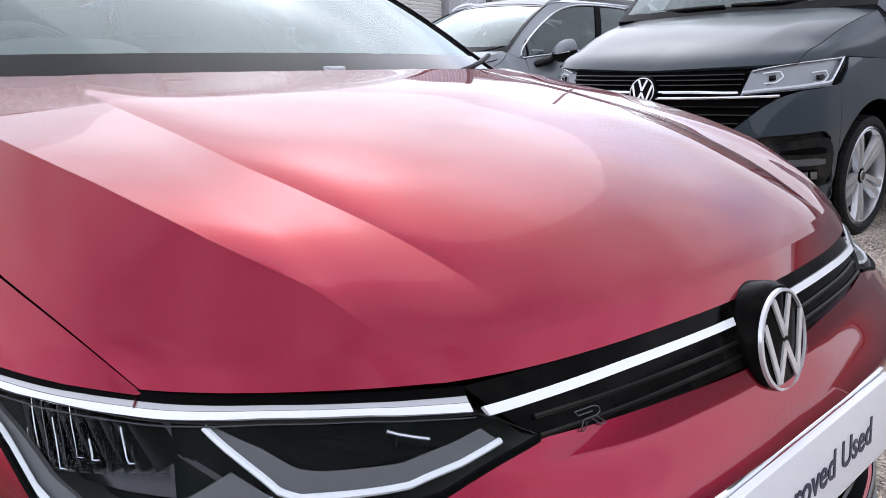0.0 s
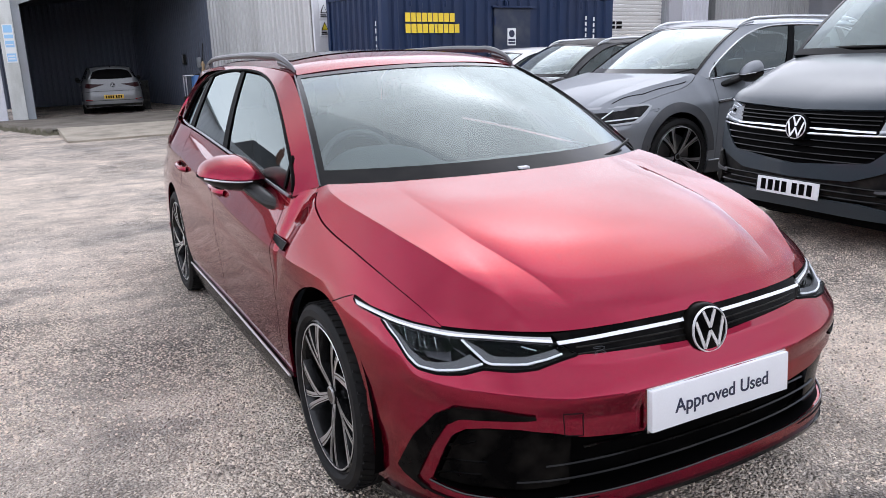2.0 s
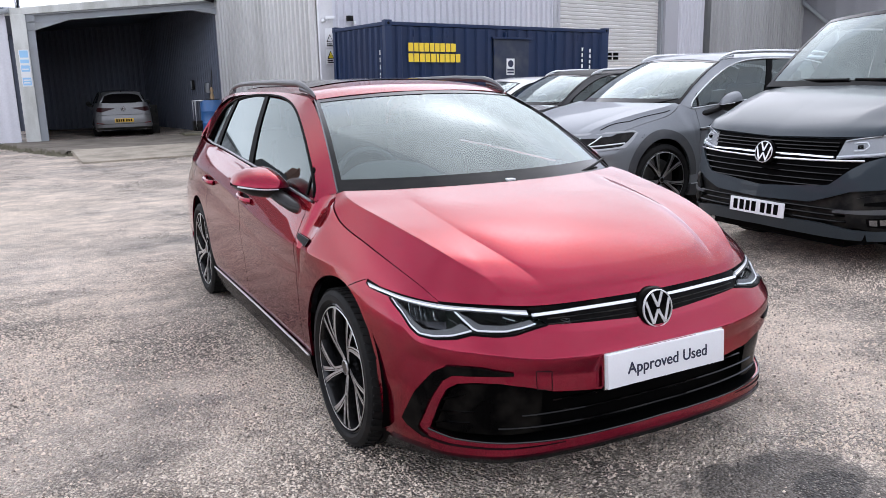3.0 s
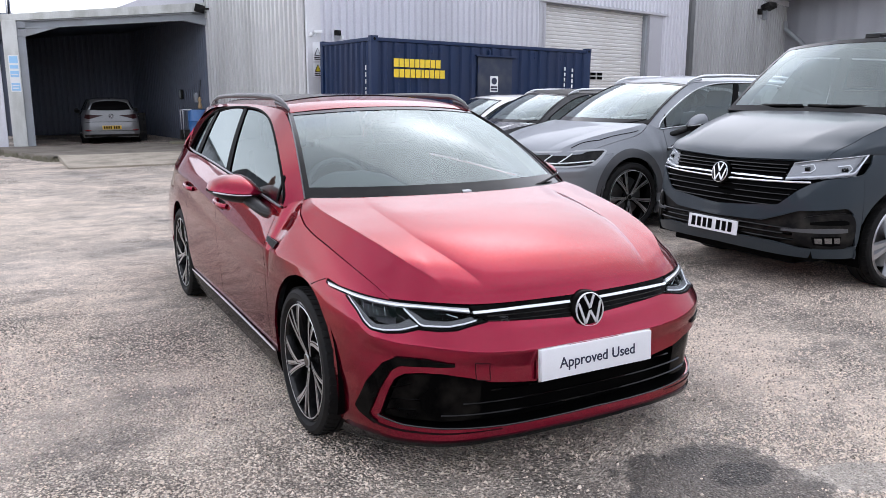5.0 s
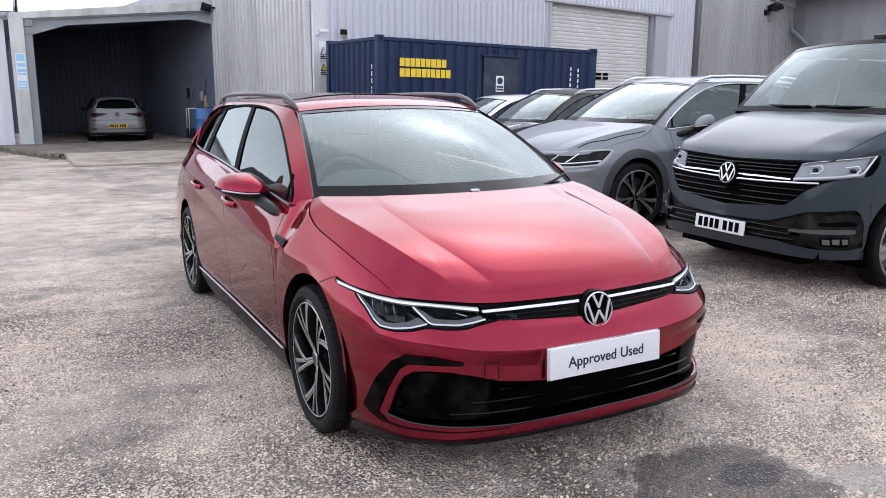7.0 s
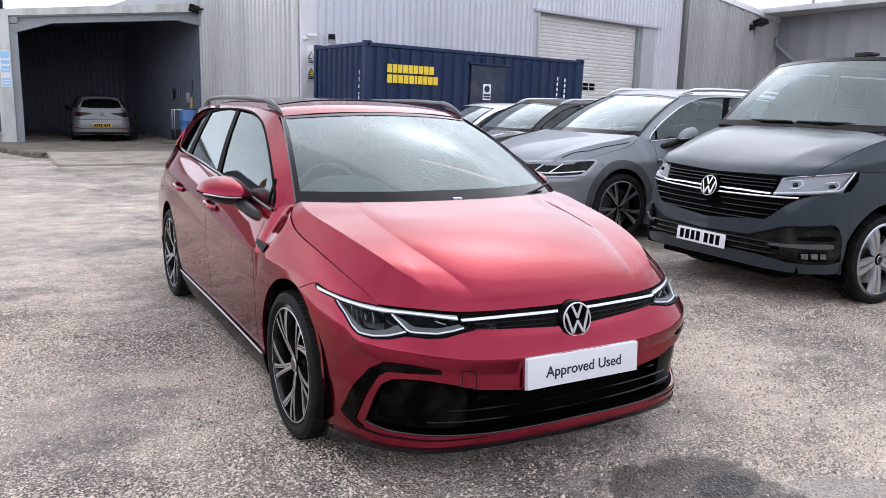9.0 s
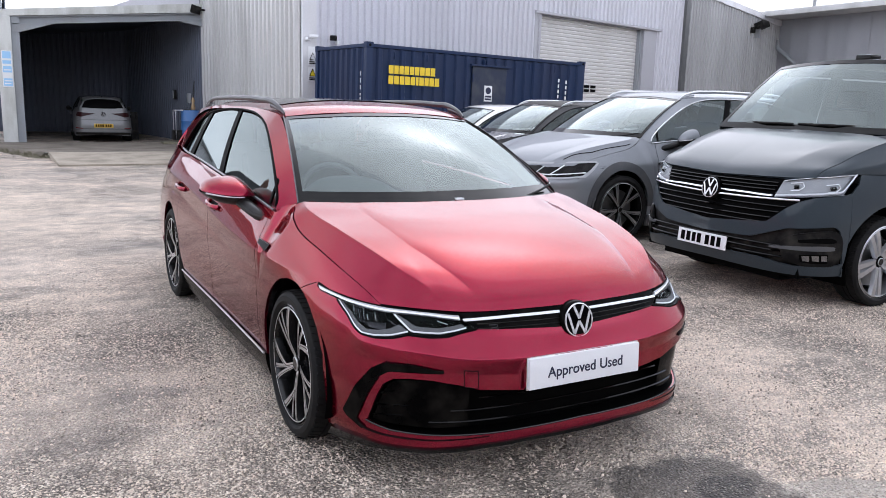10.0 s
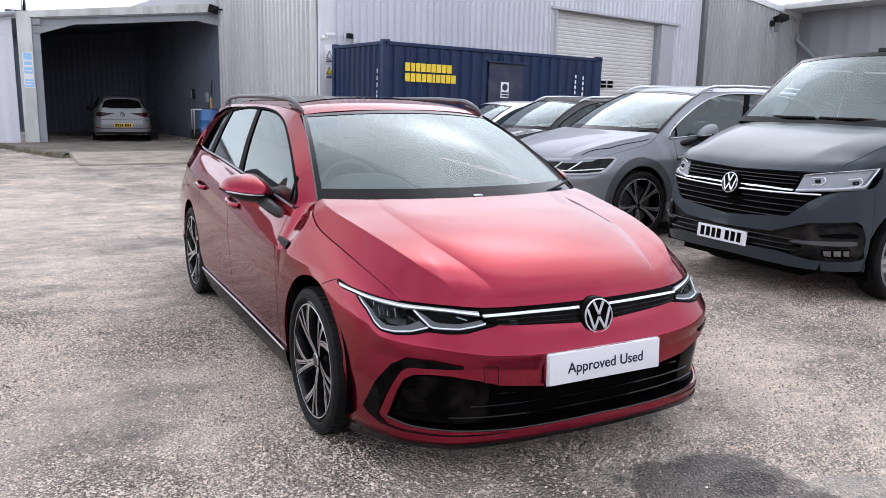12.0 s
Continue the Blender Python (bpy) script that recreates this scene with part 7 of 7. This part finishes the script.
for sd in (-1, 1):
    lamp = new("headlight")
    lamp.parent = van
    tagged(lamp, "large clear headlight with twin square light units")

    def vput(nm, geo, mat, lab=""):
        return part(nm, geo if sd == -1 else geo.mirrored(), mat, lamp, lab)

    up, dn = [(-1.0, 0.953), (-0.86, 0.974), (-0.72, 0.990), (-0.345, 1.018)], [(-1.045, 0.822), (-0.90, 0.836), (-0.76, 0.846), (-0.46, 0.870)]
    vput("housing", Geo().grid(strip(vskin, up, dn, 24, 8, -0.022)), VAN_LAMP, "grey lamp housing")
    for ln in (up, dn):
        q = line(ln, 24)
        vput("bezel", Geo().grid(np.stack([vskin(q[:, 0], q[:, 1], 0.002), vskin(q[:, 0], q[:, 1], -0.05)], 1)), SATIN)
    vput("lamp_cover", Geo().grid(strip(vskin, up, dn, 24, 8, 0.002)), LAMP_GLASS, "clear lamp cover")
    for s0 in (-0.86, -0.56):
        q = line([(s0 - 0.055, 0.935), (s0 + 0.045, 0.945), (s0 + 0.065, 0.918), (s0 + 0.02, 0.888), (s0 - 0.045, 0.884)], 26)
        vput("light_ring", Geo().tube(vskin(q[:, 0], q[:, 1], -0.012), 0.004, 6), LED_WHITE, "white light guide")
        q = line([(s0 - 0.02, 0.91), (s0 + 0.02, 0.914)], 4)
        vput("lens", Geo().tube(vskin(q[:, 0], q[:, 1], -0.014), 0.014, 10), GLOSS_BLACK)
    q = line([(-1.03, 0.832), (-0.90, 0.845), (-0.76, 0.856), (-0.49, 0.880), (-0.36, 1.010)], 26)
    vput("lower_guide", Geo().tube(vskin(q[:, 0], q[:, 1] + 0.006, -0.008), 0.010, 6), SATIN)
    q = line([(-0.99, 0.947), (-0.86, 0.968), (-0.72, 0.984), (-0.36, 1.012)], 26)
    vput("upper_guide", Geo().tube(vskin(q[:, 0], q[:, 1], -0.004), 0.003, 6), CHROME)
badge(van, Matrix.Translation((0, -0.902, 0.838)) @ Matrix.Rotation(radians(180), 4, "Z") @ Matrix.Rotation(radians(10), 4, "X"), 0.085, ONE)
bars_plate(van, Matrix.Translation((0, -0.947, 0.425)) @ Matrix.Rotation(radians(-4), 4, "X"), 0.52, 0.111, PLATE_WHITE, INK_BLACK, label="white front number plate with plain bars")
both("side_skirt", Geo().grid(strip(vskin, [(0.40, 0.30), (2.6, 0.30)], [(0.40, 0.20), (2.6, 0.20)], 20, 4, 0.004), 0.03, inside=VCORE), MATT_BLACK, van, ONE)
part("underbody", Geo().box((-0.62, -0.75, 0.20), (0.62, 3.7, 0.42)).box((-0.88, 0.42, 0.20), (0.88, 2.58, 0.34)).box((-0.8, -0.78, 0.25), (0.8, -0.5, 0.5)), INK_BLACK, van)
for cx in (0.0, 3.0):
    pts = arc(cx, 0.345, 0.445, -20, 200, 20)
    g = Geo().grid(np.array([[(-0.93, p[0], p[1]), (-0.63, p[0], p[1])] for p in pts])).add([(-0.63, p[0], p[1]) for p in pts], [tuple(range(20))])
    both("arch_liner", g, INK_BLACK, van, ONE)
    for sd in (-1, 1):
        wheel(van, sd * 0.925, cx, 0.345, 0.345, ONE, "steel", sd)
g = Geo().box((-1.16, 0.46, 1.20), (-0.98, 0.58, 1.44), 0.05).tube([(-0.99, 0.5, 1.24), (-0.88, 0.46, 1.20)], 0.03)
both("door_mirror", g, VAN_GREY, van, ONE)
for x0, x1 in ((0.62, 0.0), (-0.05, -0.66)):
    q = line([(x0, 0.02 + 0.16 * abs(x0) ** 2, 1.350), ((x0 + x1) / 2, 0.02, 1.350), (x1, 0.03 + 0.16 * abs(x1) ** 2, 1.352)], 10)
    part("wiper", Geo().tube(q, 0.011, 6), MATT_BLACK, van)
part("dashboard", Geo().box((-0.74, 0.26, 1.02), (0.74, 0.72, 1.26), 0.06), DASH, van)
for x0 in (-0.42, 0.42):
    st = new("seat")
    st.parent = van
    part("backrest", Geo().box((x0 - 0.24, 1.15, 0.80), (x0 + 0.24, 1.28, 1.48), 0.05), CLOTH, st)
    part("headrest", Geo().box((x0 - 0.13, 1.18, 1.50), (x0 + 0.13, 1.27, 1.66), 0.04), CLOTH, st)
part("cabin_floor", Geo().box((-0.85, 0.1, 0.45), (0.85, 3.8, 0.5)), CLOTH, van)

# ---- the blue container ----
CT = radians(4.75)
box_m = Matrix.Translation((4.595, 11.787, 0.0)) @ Matrix.Rotation(CT, 4, "Z") @ Matrix.Rotation(radians(0.83), 4, "Y")
cont = thing("shipping_container", box_m, "dark blue corrugated steel shipping container with yellow lettering shapes", "container")
L, W, H = 6.06, 2.44, 2.60
X1, Y1 = Vector((1, 0, 0)), Vector((0, 1, 0))
part("front_side", sheet(Vector((0.12, 0.045, 0)), X1, Y1, L - 0.24, 0.16, H - 0.10, 0.278, 0.052), CONTAINER_BLUE, cont)
part("end_wall", sheet(Vector((0.045, W - 0.12, 0)), Vector((0, -1, 0)), X1, W - 0.24, 0.16, H - 0.10, 0.25, 0.052), CONTAINER_BLUE, cont)
part("far_walls", Geo().box((L - 0.06, 0.1, 0.16), (L - 0.02, W - 0.1, H - 0.1)).box((0.1, W - 0.06, 0.16), (L - 0.1, W - 0.02, H - 0.1)), CONTAINER_BLUE, cont)
part("top_panel", Geo().box((0.05, 0.05, H - 0.06), (L - 0.05, W - 0.05, H - 0.03)), CONTAINER_BLUE, cont)
part("floor_panel", Geo().box((0.05, 0.05, 0.10), (L - 0.05, W - 0.05, 0.16)), MATT_BLACK, cont)
for x0, x1 in ((0.0, 0.15), (L - 0.15, L)):
    for y0, y1 in ((0.0, 0.12), (W - 0.12, W)):
        part("corner_post", Geo().box((x0, y0, 0.10), (x1, y1, H - 0.10), 0.008), CONTAINER_BLUE, cont)
        for z0 in (0.0, H - 0.11):
            c = part("corner_casting", Geo().box((x0 - 0.006, y0 - 0.006, z0), (x1 + 0.006, y1 + 0.006, z0 + 0.125), 0.008), CONTAINER_BLUE, cont)
            part("casting_hole", Geo().turned([(0.001, -0.002), (0.028, -0.002), (0.028, 0.004)], 14, "y", ((x0 + x1) / 2, y0 - 0.006, z0 + 0.06)), INK_BLACK, c)
for y0 in (0.0, W - 0.06):
    for z0 in (0.02, H - 0.09):
        part("side_rail", Geo().box((0.13, y0, z0), (L - 0.13, y0 + 0.06, z0 + (0.13 if z0 < 1 else 0.07)), 0.006), CONTAINER_BLUE, cont)
for x0 in (0.0, L - 0.06):
    for z0 in (0.02, H - 0.09):
        part("end_rail", Geo().box((x0, 0.1, z0), (x0 + 0.06, W - 0.1, z0 + (0.13 if z0 < 1 else 0.07)), 0.006), CONTAINER_BLUE, cont)
door = part("side_door", Geo().box((2.66, -0.012, 0.20), (3.62, 0.03, 2.30), 0.008), DOOR_NAVY, cont, "flat dark navy steel side door")
part("door_hood", Geo().box((2.58, -0.07, 2.30), (3.70, 0.01, 2.34), 0.004), CONTAINER_BLUE, door)
for z0 in (1.95, 0.5):
    part("hinge", Geo().box((2.66, -0.02, z0), (2.69, 0.0, z0 + 0.17)), CONTAINER_BLUE, door)
sign = part("door_sign", Geo().box((3.00, -0.018, 1.54), (3.22, -0.013, 1.89), 0.002), SIGN_WHITE, door, "small blue and white notice")
part("notice_disc", Geo().turned([(0.001, 0), (0.075, 0), (0.075, 0.003)], 24, "y", (3.11, -0.022, 1.78)), INK, sign)
part("notice_bars", Geo().box((3.02, -0.021, 1.57), (3.20, -0.019, 1.61)).box((3.02, -0.021, 1.63), (3.20, -0.019, 1.67)), INK, sign)
for x0 in (0.62, 1.43, 2.95, 4.25, 5.05):
    part("lashing_lug", Geo().box((x0, -0.012, 2.30), (x0 + 0.06, 0.03, 2.45), 0.01).tube([(x0 + 0.03, -0.01, 2.44), (x0 + 0.03, -0.02, 2.36), (x0 + 0.03, -0.01, 2.30)], 0.02, 8), CONTAINER_BLUE, cont)
for row, z0, zh, widths in ((0, 2.01, 0.17, (1, 0.9, 0.9, 1, 0.9, 0.95, 1, 1, 1)), (1, 1.80, 0.17, (1, 1, 1, 1, 1, 0.55, 1, 0.9, 1, 1))):
    x = 0.52
    for i, k in enumerate(widths):
        w2 = 0.112 * k
        part("yellow_block", Geo().box((x, -0.014, z0), (x + w2, -0.0075, z0 + zh)), YELLOW, cont)
        x += w2 + 0.022
for i, zz in enumerate((1.30, 1.42, 1.54, 1.66, 1.80, 1.94)):
    part("code_bar", Geo().box((-0.018, 0.20, zz), (-0.010, 0.225, zz + (0.09 if i != 2 else 0.05))), SIGN_WHITE, cont)
for k, x0 in enumerate((5.20, 5.44)):
    for zz in np.arange(1.45 + 0.1 * k, 2.12, 0.125):
        part("code_bar", Geo().box((x0, -0.016, zz), (x0 + 0.04, -0.009, zz + 0.08)), SIGN_WHITE, cont)

# ---- things along the walls ----
def camera_unit(a, z, turn):
    base = thing("security_camera", Matrix.Translation(along(a, z, 0.06)) @ Matrix.Rotation(WALL_T + turn, 4, "Z"), "small white security camera on the wall", "security camera", "security cameras")
    part("mount", Geo().turned([(0.05, 0), (0.05, 0.04), (0.03, 0.06)], 14, "y", (0, -0.06, 0)).tube([(0, -0.05, 0), (0, -0.12, -0.02), (0, -0.15, 0.05)], 0.015), SIGN_WHITE, base)
    part("housing", Geo().box((-0.035, -0.30, 0.04), (0.035, -0.09, 0.11), 0.02), SIGN_WHITE, base)
    return base


camera_unit(0.05, 2.80, 1.1)
flood = thing("floodlight", Matrix.Translation(along(0.78, 2.86, 0.05)) @ Matrix.Rotation(WALL_T, 4, "Z"), "small dark floodlight with sensor on the wall", "floodlight", "floodlights")
part("lamp_head", Geo().box((-0.08, -0.16, -0.05), (0.06, -0.06, 0.07), 0.015), MATT_BLACK, flood)
part("sensor", Geo().box((0.10, -0.12, -0.12), (0.16, -0.02, -0.04), 0.015), SIGN_WHITE, flood)
part("bracket", Geo().box((-0.04, -0.09, -0.03), (0.04, 0.0, 0.05)), MATT_BLACK, flood)
flood2 = thing("floodlight", Matrix.Translation(along(22.1, 4.78, 0.05)) @ Matrix.Rotation(WALL_T, 4, "Z"), "dark floodlight on the low unit's wall", "floodlight", "floodlights")
part("lamp_head", Geo().box((-0.32, -0.50, 0.0), (0.32, -0.12, 0.22), 0.03, Matrix.Rotation(radians(-20), 4, "X")), MATT_BLACK, flood2)
part("bracket", Geo().box((-0.05, -0.2, -0.30), (0.05, 0.0, 0.10), 0.01), BEAM_GREY, flood2)
part("junction_box", Geo().box((-0.45, -0.12, -0.12), (-0.25, 0.0, 0.10), 0.01), MATT_BLACK, flood2)
flood3 = thing("floodlight", pose(3.18, 20.70, 3.86), "square dark floodlight under the fascia of the shed", "floodlight", "floodlights")
part("lamp_head", Geo().box((-0.15, -0.08, -0.11), (0.13, 0.0, 0.11), 0.02, Matrix.Rotation(radians(14), 4, "Y")), MATT_BLACK, flood3)
part("bracket", Geo().box((0.10, -0.05, -0.02), (0.30, 0.02, 0.03)), MATT_BLACK, flood3)
for k, (z0, z1, fld) in enumerate(((2.21, 2.64, SIGN_WHITE), (1.84, 2.17, SIGN_YELLOW))):
    sg = thing("warning_sign", Matrix.Translation(along(0.13, 0, 0.055)) @ Matrix.Rotation(WALL_T, 4, "Z"), "weathered warning sign with black triangle", "sign", "warning signs")
    part("board", Geo().box((0.0, -0.008, z0), (0.24, 0.0, z1), 0.003), fld if k == 0 else SIGN_WHITE, sg)
    part("triangle", Geo().prism([(0.04, z0 + 0.13), (0.20, z0 + 0.13), (0.12, z0 + 0.29)], 0.004, lambda a, c, h: (a, -0.012 + h, c)), fld, sg)
    part("triangle_edge", Geo().tube([(0.04, -0.014, z0 + 0.13), (0.20, -0.014, z0 + 0.13), (0.12, -0.014, z0 + 0.29), (0.04, -0.014, z0 + 0.13)], 0.010, 5), INK_BLACK, sg)
    part("plain_bars", Geo().box((0.03, -0.011, z0 + 0.03), (0.21, -0.009, z0 + 0.055)).box((0.03, -0.011, z0 + 0.07), (0.18, -0.009, z0 + 0.095)), INK_BLACK, sg)
board = thing("wash_bay_sign", pose(-1.68, 20.79, 1.51), "narrow white and blue notice board on the pillar", "sign")
part("board", Geo().box((-0.12, -0.012, 0), (0.12, 0, 0.94), 0.003), SIGN_WHITE, board)
for z0, hh in ((0.03, 0.22), (0.38, 0.18), (0.60, 0.10), (0.74, 0.20)):
    part("blue_panel", Geo().box((-0.10, -0.016, z0), (0.10, -0.013, z0 + hh * 0.9)), SIGN_BLUE, board)
part("plain_bars", Geo().box((-0.08, -0.019, 0.08), (0.07, -0.017, 0.11)).box((-0.08, -0.019, 0.15), (0.08, -0.017, 0.18)).box((-0.08, -0.019, 0.43), (0.08, -0.017, 0.46)).box((-0.07, -0.016, 0.28), (0.07, -0.0135, 0.33)), SIGN_WHITE, board)
drum = thing("blue_drum", pose(2.75, 19.6, 0.10), "blue plastic drum beside the side wall", "drum")
part("body", Geo().turned([(0.02, 0.0), (0.28, 0.0), (0.30, 0.03), (0.29, 0.28), (0.305, 0.31), (0.29, 0.34), (0.29, 0.60), (0.305, 0.63), (0.29, 0.66), (0.29, 0.88), (0.27, 0.93), (0.02, 0.93)], 32, "z"), BARREL_BLUE, drum)
part("lid", Geo().turned([(0.02, 0.93), (0.24, 0.93), (0.24, 0.945), (0.02, 0.95)], 32, "z"), MATT_BLACK, drum)
OCHRE = wear(material("dirty_yellow_paint", (0.14, 0.13, 0.085), 0.6), 8, 0.5)
washer = thing("pressure_washer", pose(2.30, 19.5, 0.10), "grey pressure washer frame with hose beside drum", "pressure washer")
part("trolley", Geo().tube([(0, 0, 0.08), (0, 0, 0.92), (0.25, 0, 0.92)], 0.022).tube([(0, 0.35, 0.08), (0, 0.35, 0.92), (0.25, 0.35, 0.92)], 0.022).tube([(0, 0, 0.9), (0, 0.35, 0.9)], 0.02), SATIN, washer)
part("base", Geo().box((-0.35, -0.1, 0.0), (0.4, 0.45, 0.06), 0.01), OCHRE, washer)
part("pump", Geo().box((-0.06, 0.02, 0.10), (0.25, 0.33, 0.38), 0.04), MATT_BLACK, washer)
BRASS = wear(material("dull_brass", (0.30, 0.21, 0.12), 0.45, 0.7), 20, 0.3)
lance = thing("lance_stand", pose(2.85, 19.85, 0.10), "upright brass lance on its pump by the wall", "lance")
part("pump", Geo().turned([(0.05, 0.93), (0.065, 1.0), (0.035, 1.12), (0.05, 1.2), (0.02, 1.28)], 14, "z"), BRASS, lance)
part("rod", Geo().tube([(0, 0, 0.0), (0.0, 0, 1.2), (0.05, 0, 1.75)], 0.014), MATT_BLACK, lance)
for k, (y, z) in enumerate(((22.0, 1.35), (23.3, 1.45))):
    bx = thing("switch_box", Matrix.Translation((3.42 - 0.08 - (y - 21) * 0.14, y, z)), "small dark switch box on the shed wall", "switch box", "switch boxes")
    part("case", Geo().box((-0.06, -0.10, -0.15), (0.02, 0.10, 0.15), 0.01), MATT_BLACK if k else BEAM_GREY, bx)
    part("lid", Geo().box((-0.075, -0.08, -0.12), (-0.061, 0.08, 0.12), 0.004), BEAM_GREY, bx)
cab = Geo().tube([WALL_O + SU * (side_len - 0.45) - SV * 0.05 + Vector((0.0, 0.03 * math.sin(q * 2.1), 3.3 - q * 0.28)) for q in range(11)], 0.016, 6)
solo("cable", cab, INK_BLACK, "thin dark cable hanging down the side wall", "cable")

# ---- pale chippings bedded in the tarmac ----
rng = np.random.default_rng(11)
M = 600000
cx, cy = rng.uniform(-4.2, 4.6, M), rng.uniform(-2.2, 7.0, M)
away = np.hypot(cx + 1.2, cy + 2.2)
keep = rng.random(M) < np.clip(1.15 - away / 6.4, 0.02, 1) * np.array([0.62 + 0.9 * noise.noise((x * 0.9, y * 0.9, 4.4)) + 0.5 * noise.noise((x * 4, y * 4, 1.4)) for x, y in zip(cx, cy)])
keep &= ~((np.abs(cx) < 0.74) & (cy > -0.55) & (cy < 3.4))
for sx, sy, rx, ry, turn, dark, tint in STAINS_AND_SHADE:
    dx, dy = cx - sx, cy - sy
    d = np.hypot((dx * math.cos(turn) + dy * math.sin(turn)) / rx, (dy * math.cos(turn) - dx * math.sin(turn)) / ry)
    keep &= (d > 1.05) | (rng.random(M) > (0.97 if dark > 0.7 else 0.6))
cx, cy = cx[keep], cy[keep]
M = len(cx)
size, spin = rng.uniform(0.0028, 0.0060, M) * (0.7 + 0.6 * rng.random(M)) * (1 + 0.35 * (rng.random(M) < 0.05)), rng.uniform(0, 6.28, M)
V = np.zeros((M, 7, 3))
for j in range(5):
    r = size * rng.uniform(0.65, 1.3, M)
    V[:, j] = np.stack([cx + r * np.cos(spin + j * 1.257) * 1.3, cy + r * np.sin(spin + j * 1.257), np.full(M, -0.001)], -1)
lift = size * rng.uniform(0.7, 1.35, M)
for j in range(2):
    r = size * rng.uniform(0.2, 0.6, M)
    V[:, 5 + j] = np.stack([cx + r * np.cos(spin + 0.6 + j * 3.14), cy + r * np.sin(spin + 0.6 + j * 3.14), lift * rng.uniform(0.6, 1.3, M)], -1)
F = np.array([(0, 1, 5), (1, 2, 5), (2, 6, 5), (2, 3, 6), (3, 4, 6), (4, 5, 6), (4, 0, 5)])
me = bpy.data.meshes.new("chippings")
me.from_pydata(V.reshape(-1, 3), [], (F[None] + 7 * np.arange(M)[:, None, None]).reshape(-1, 3))
CHIP = material("stone_chipping", (0.5, 0.46, 0.41), 0.8)
cn, cl = CHIP.node_tree.nodes, CHIP.node_tree.links
geo_in, chip_ramp = cn.new("ShaderNodeNewGeometry"), cn.new("ShaderNodeValToRGB")
ce = chip_ramp.color_ramp.elements
ce[0].color, ce[1].color = (0.10, 0.083, 0.070, 1), (0.80, 0.685, 0.585, 1)
x = ce.new(0.3)
x.color = (0.60, 0.50, 0.415, 1)
x = ce.new(0.75)
x.color = (0.86, 0.73, 0.61, 1)
cl.new(geo_in.outputs["Random Per Island"], chip_ramp.inputs["Fac"])
cl.new(chip_ramp.outputs["Color"], cn["Principled BSDF"].inputs["Base Color"])
me.materials.append(CHIP)
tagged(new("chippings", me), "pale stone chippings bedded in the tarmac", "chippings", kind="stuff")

panel = thing("dark_board", pose(1.62, 23.4, -0.005), "dark flat board standing beside the car in shed", "board")
part("sheet", Geo().box((-0.24, 0.0, 0.0), (0.26, 0.03, 0.88), 0.004, Matrix.Rotation(radians(-6), 4, "X")), MATT_BLACK, panel)
part("stand", Geo().tube([(-0.2, 0.03, 0.8), (-0.2, 0.22, 0.01)], 0.012).tube([(0.2, 0.03, 0.8), (0.2, 0.22, 0.01)], 0.012).tube([(-0.2, 0.2, 0.1), (0.2, 0.2, 0.1)], 0.01), MATT_BLACK, panel)
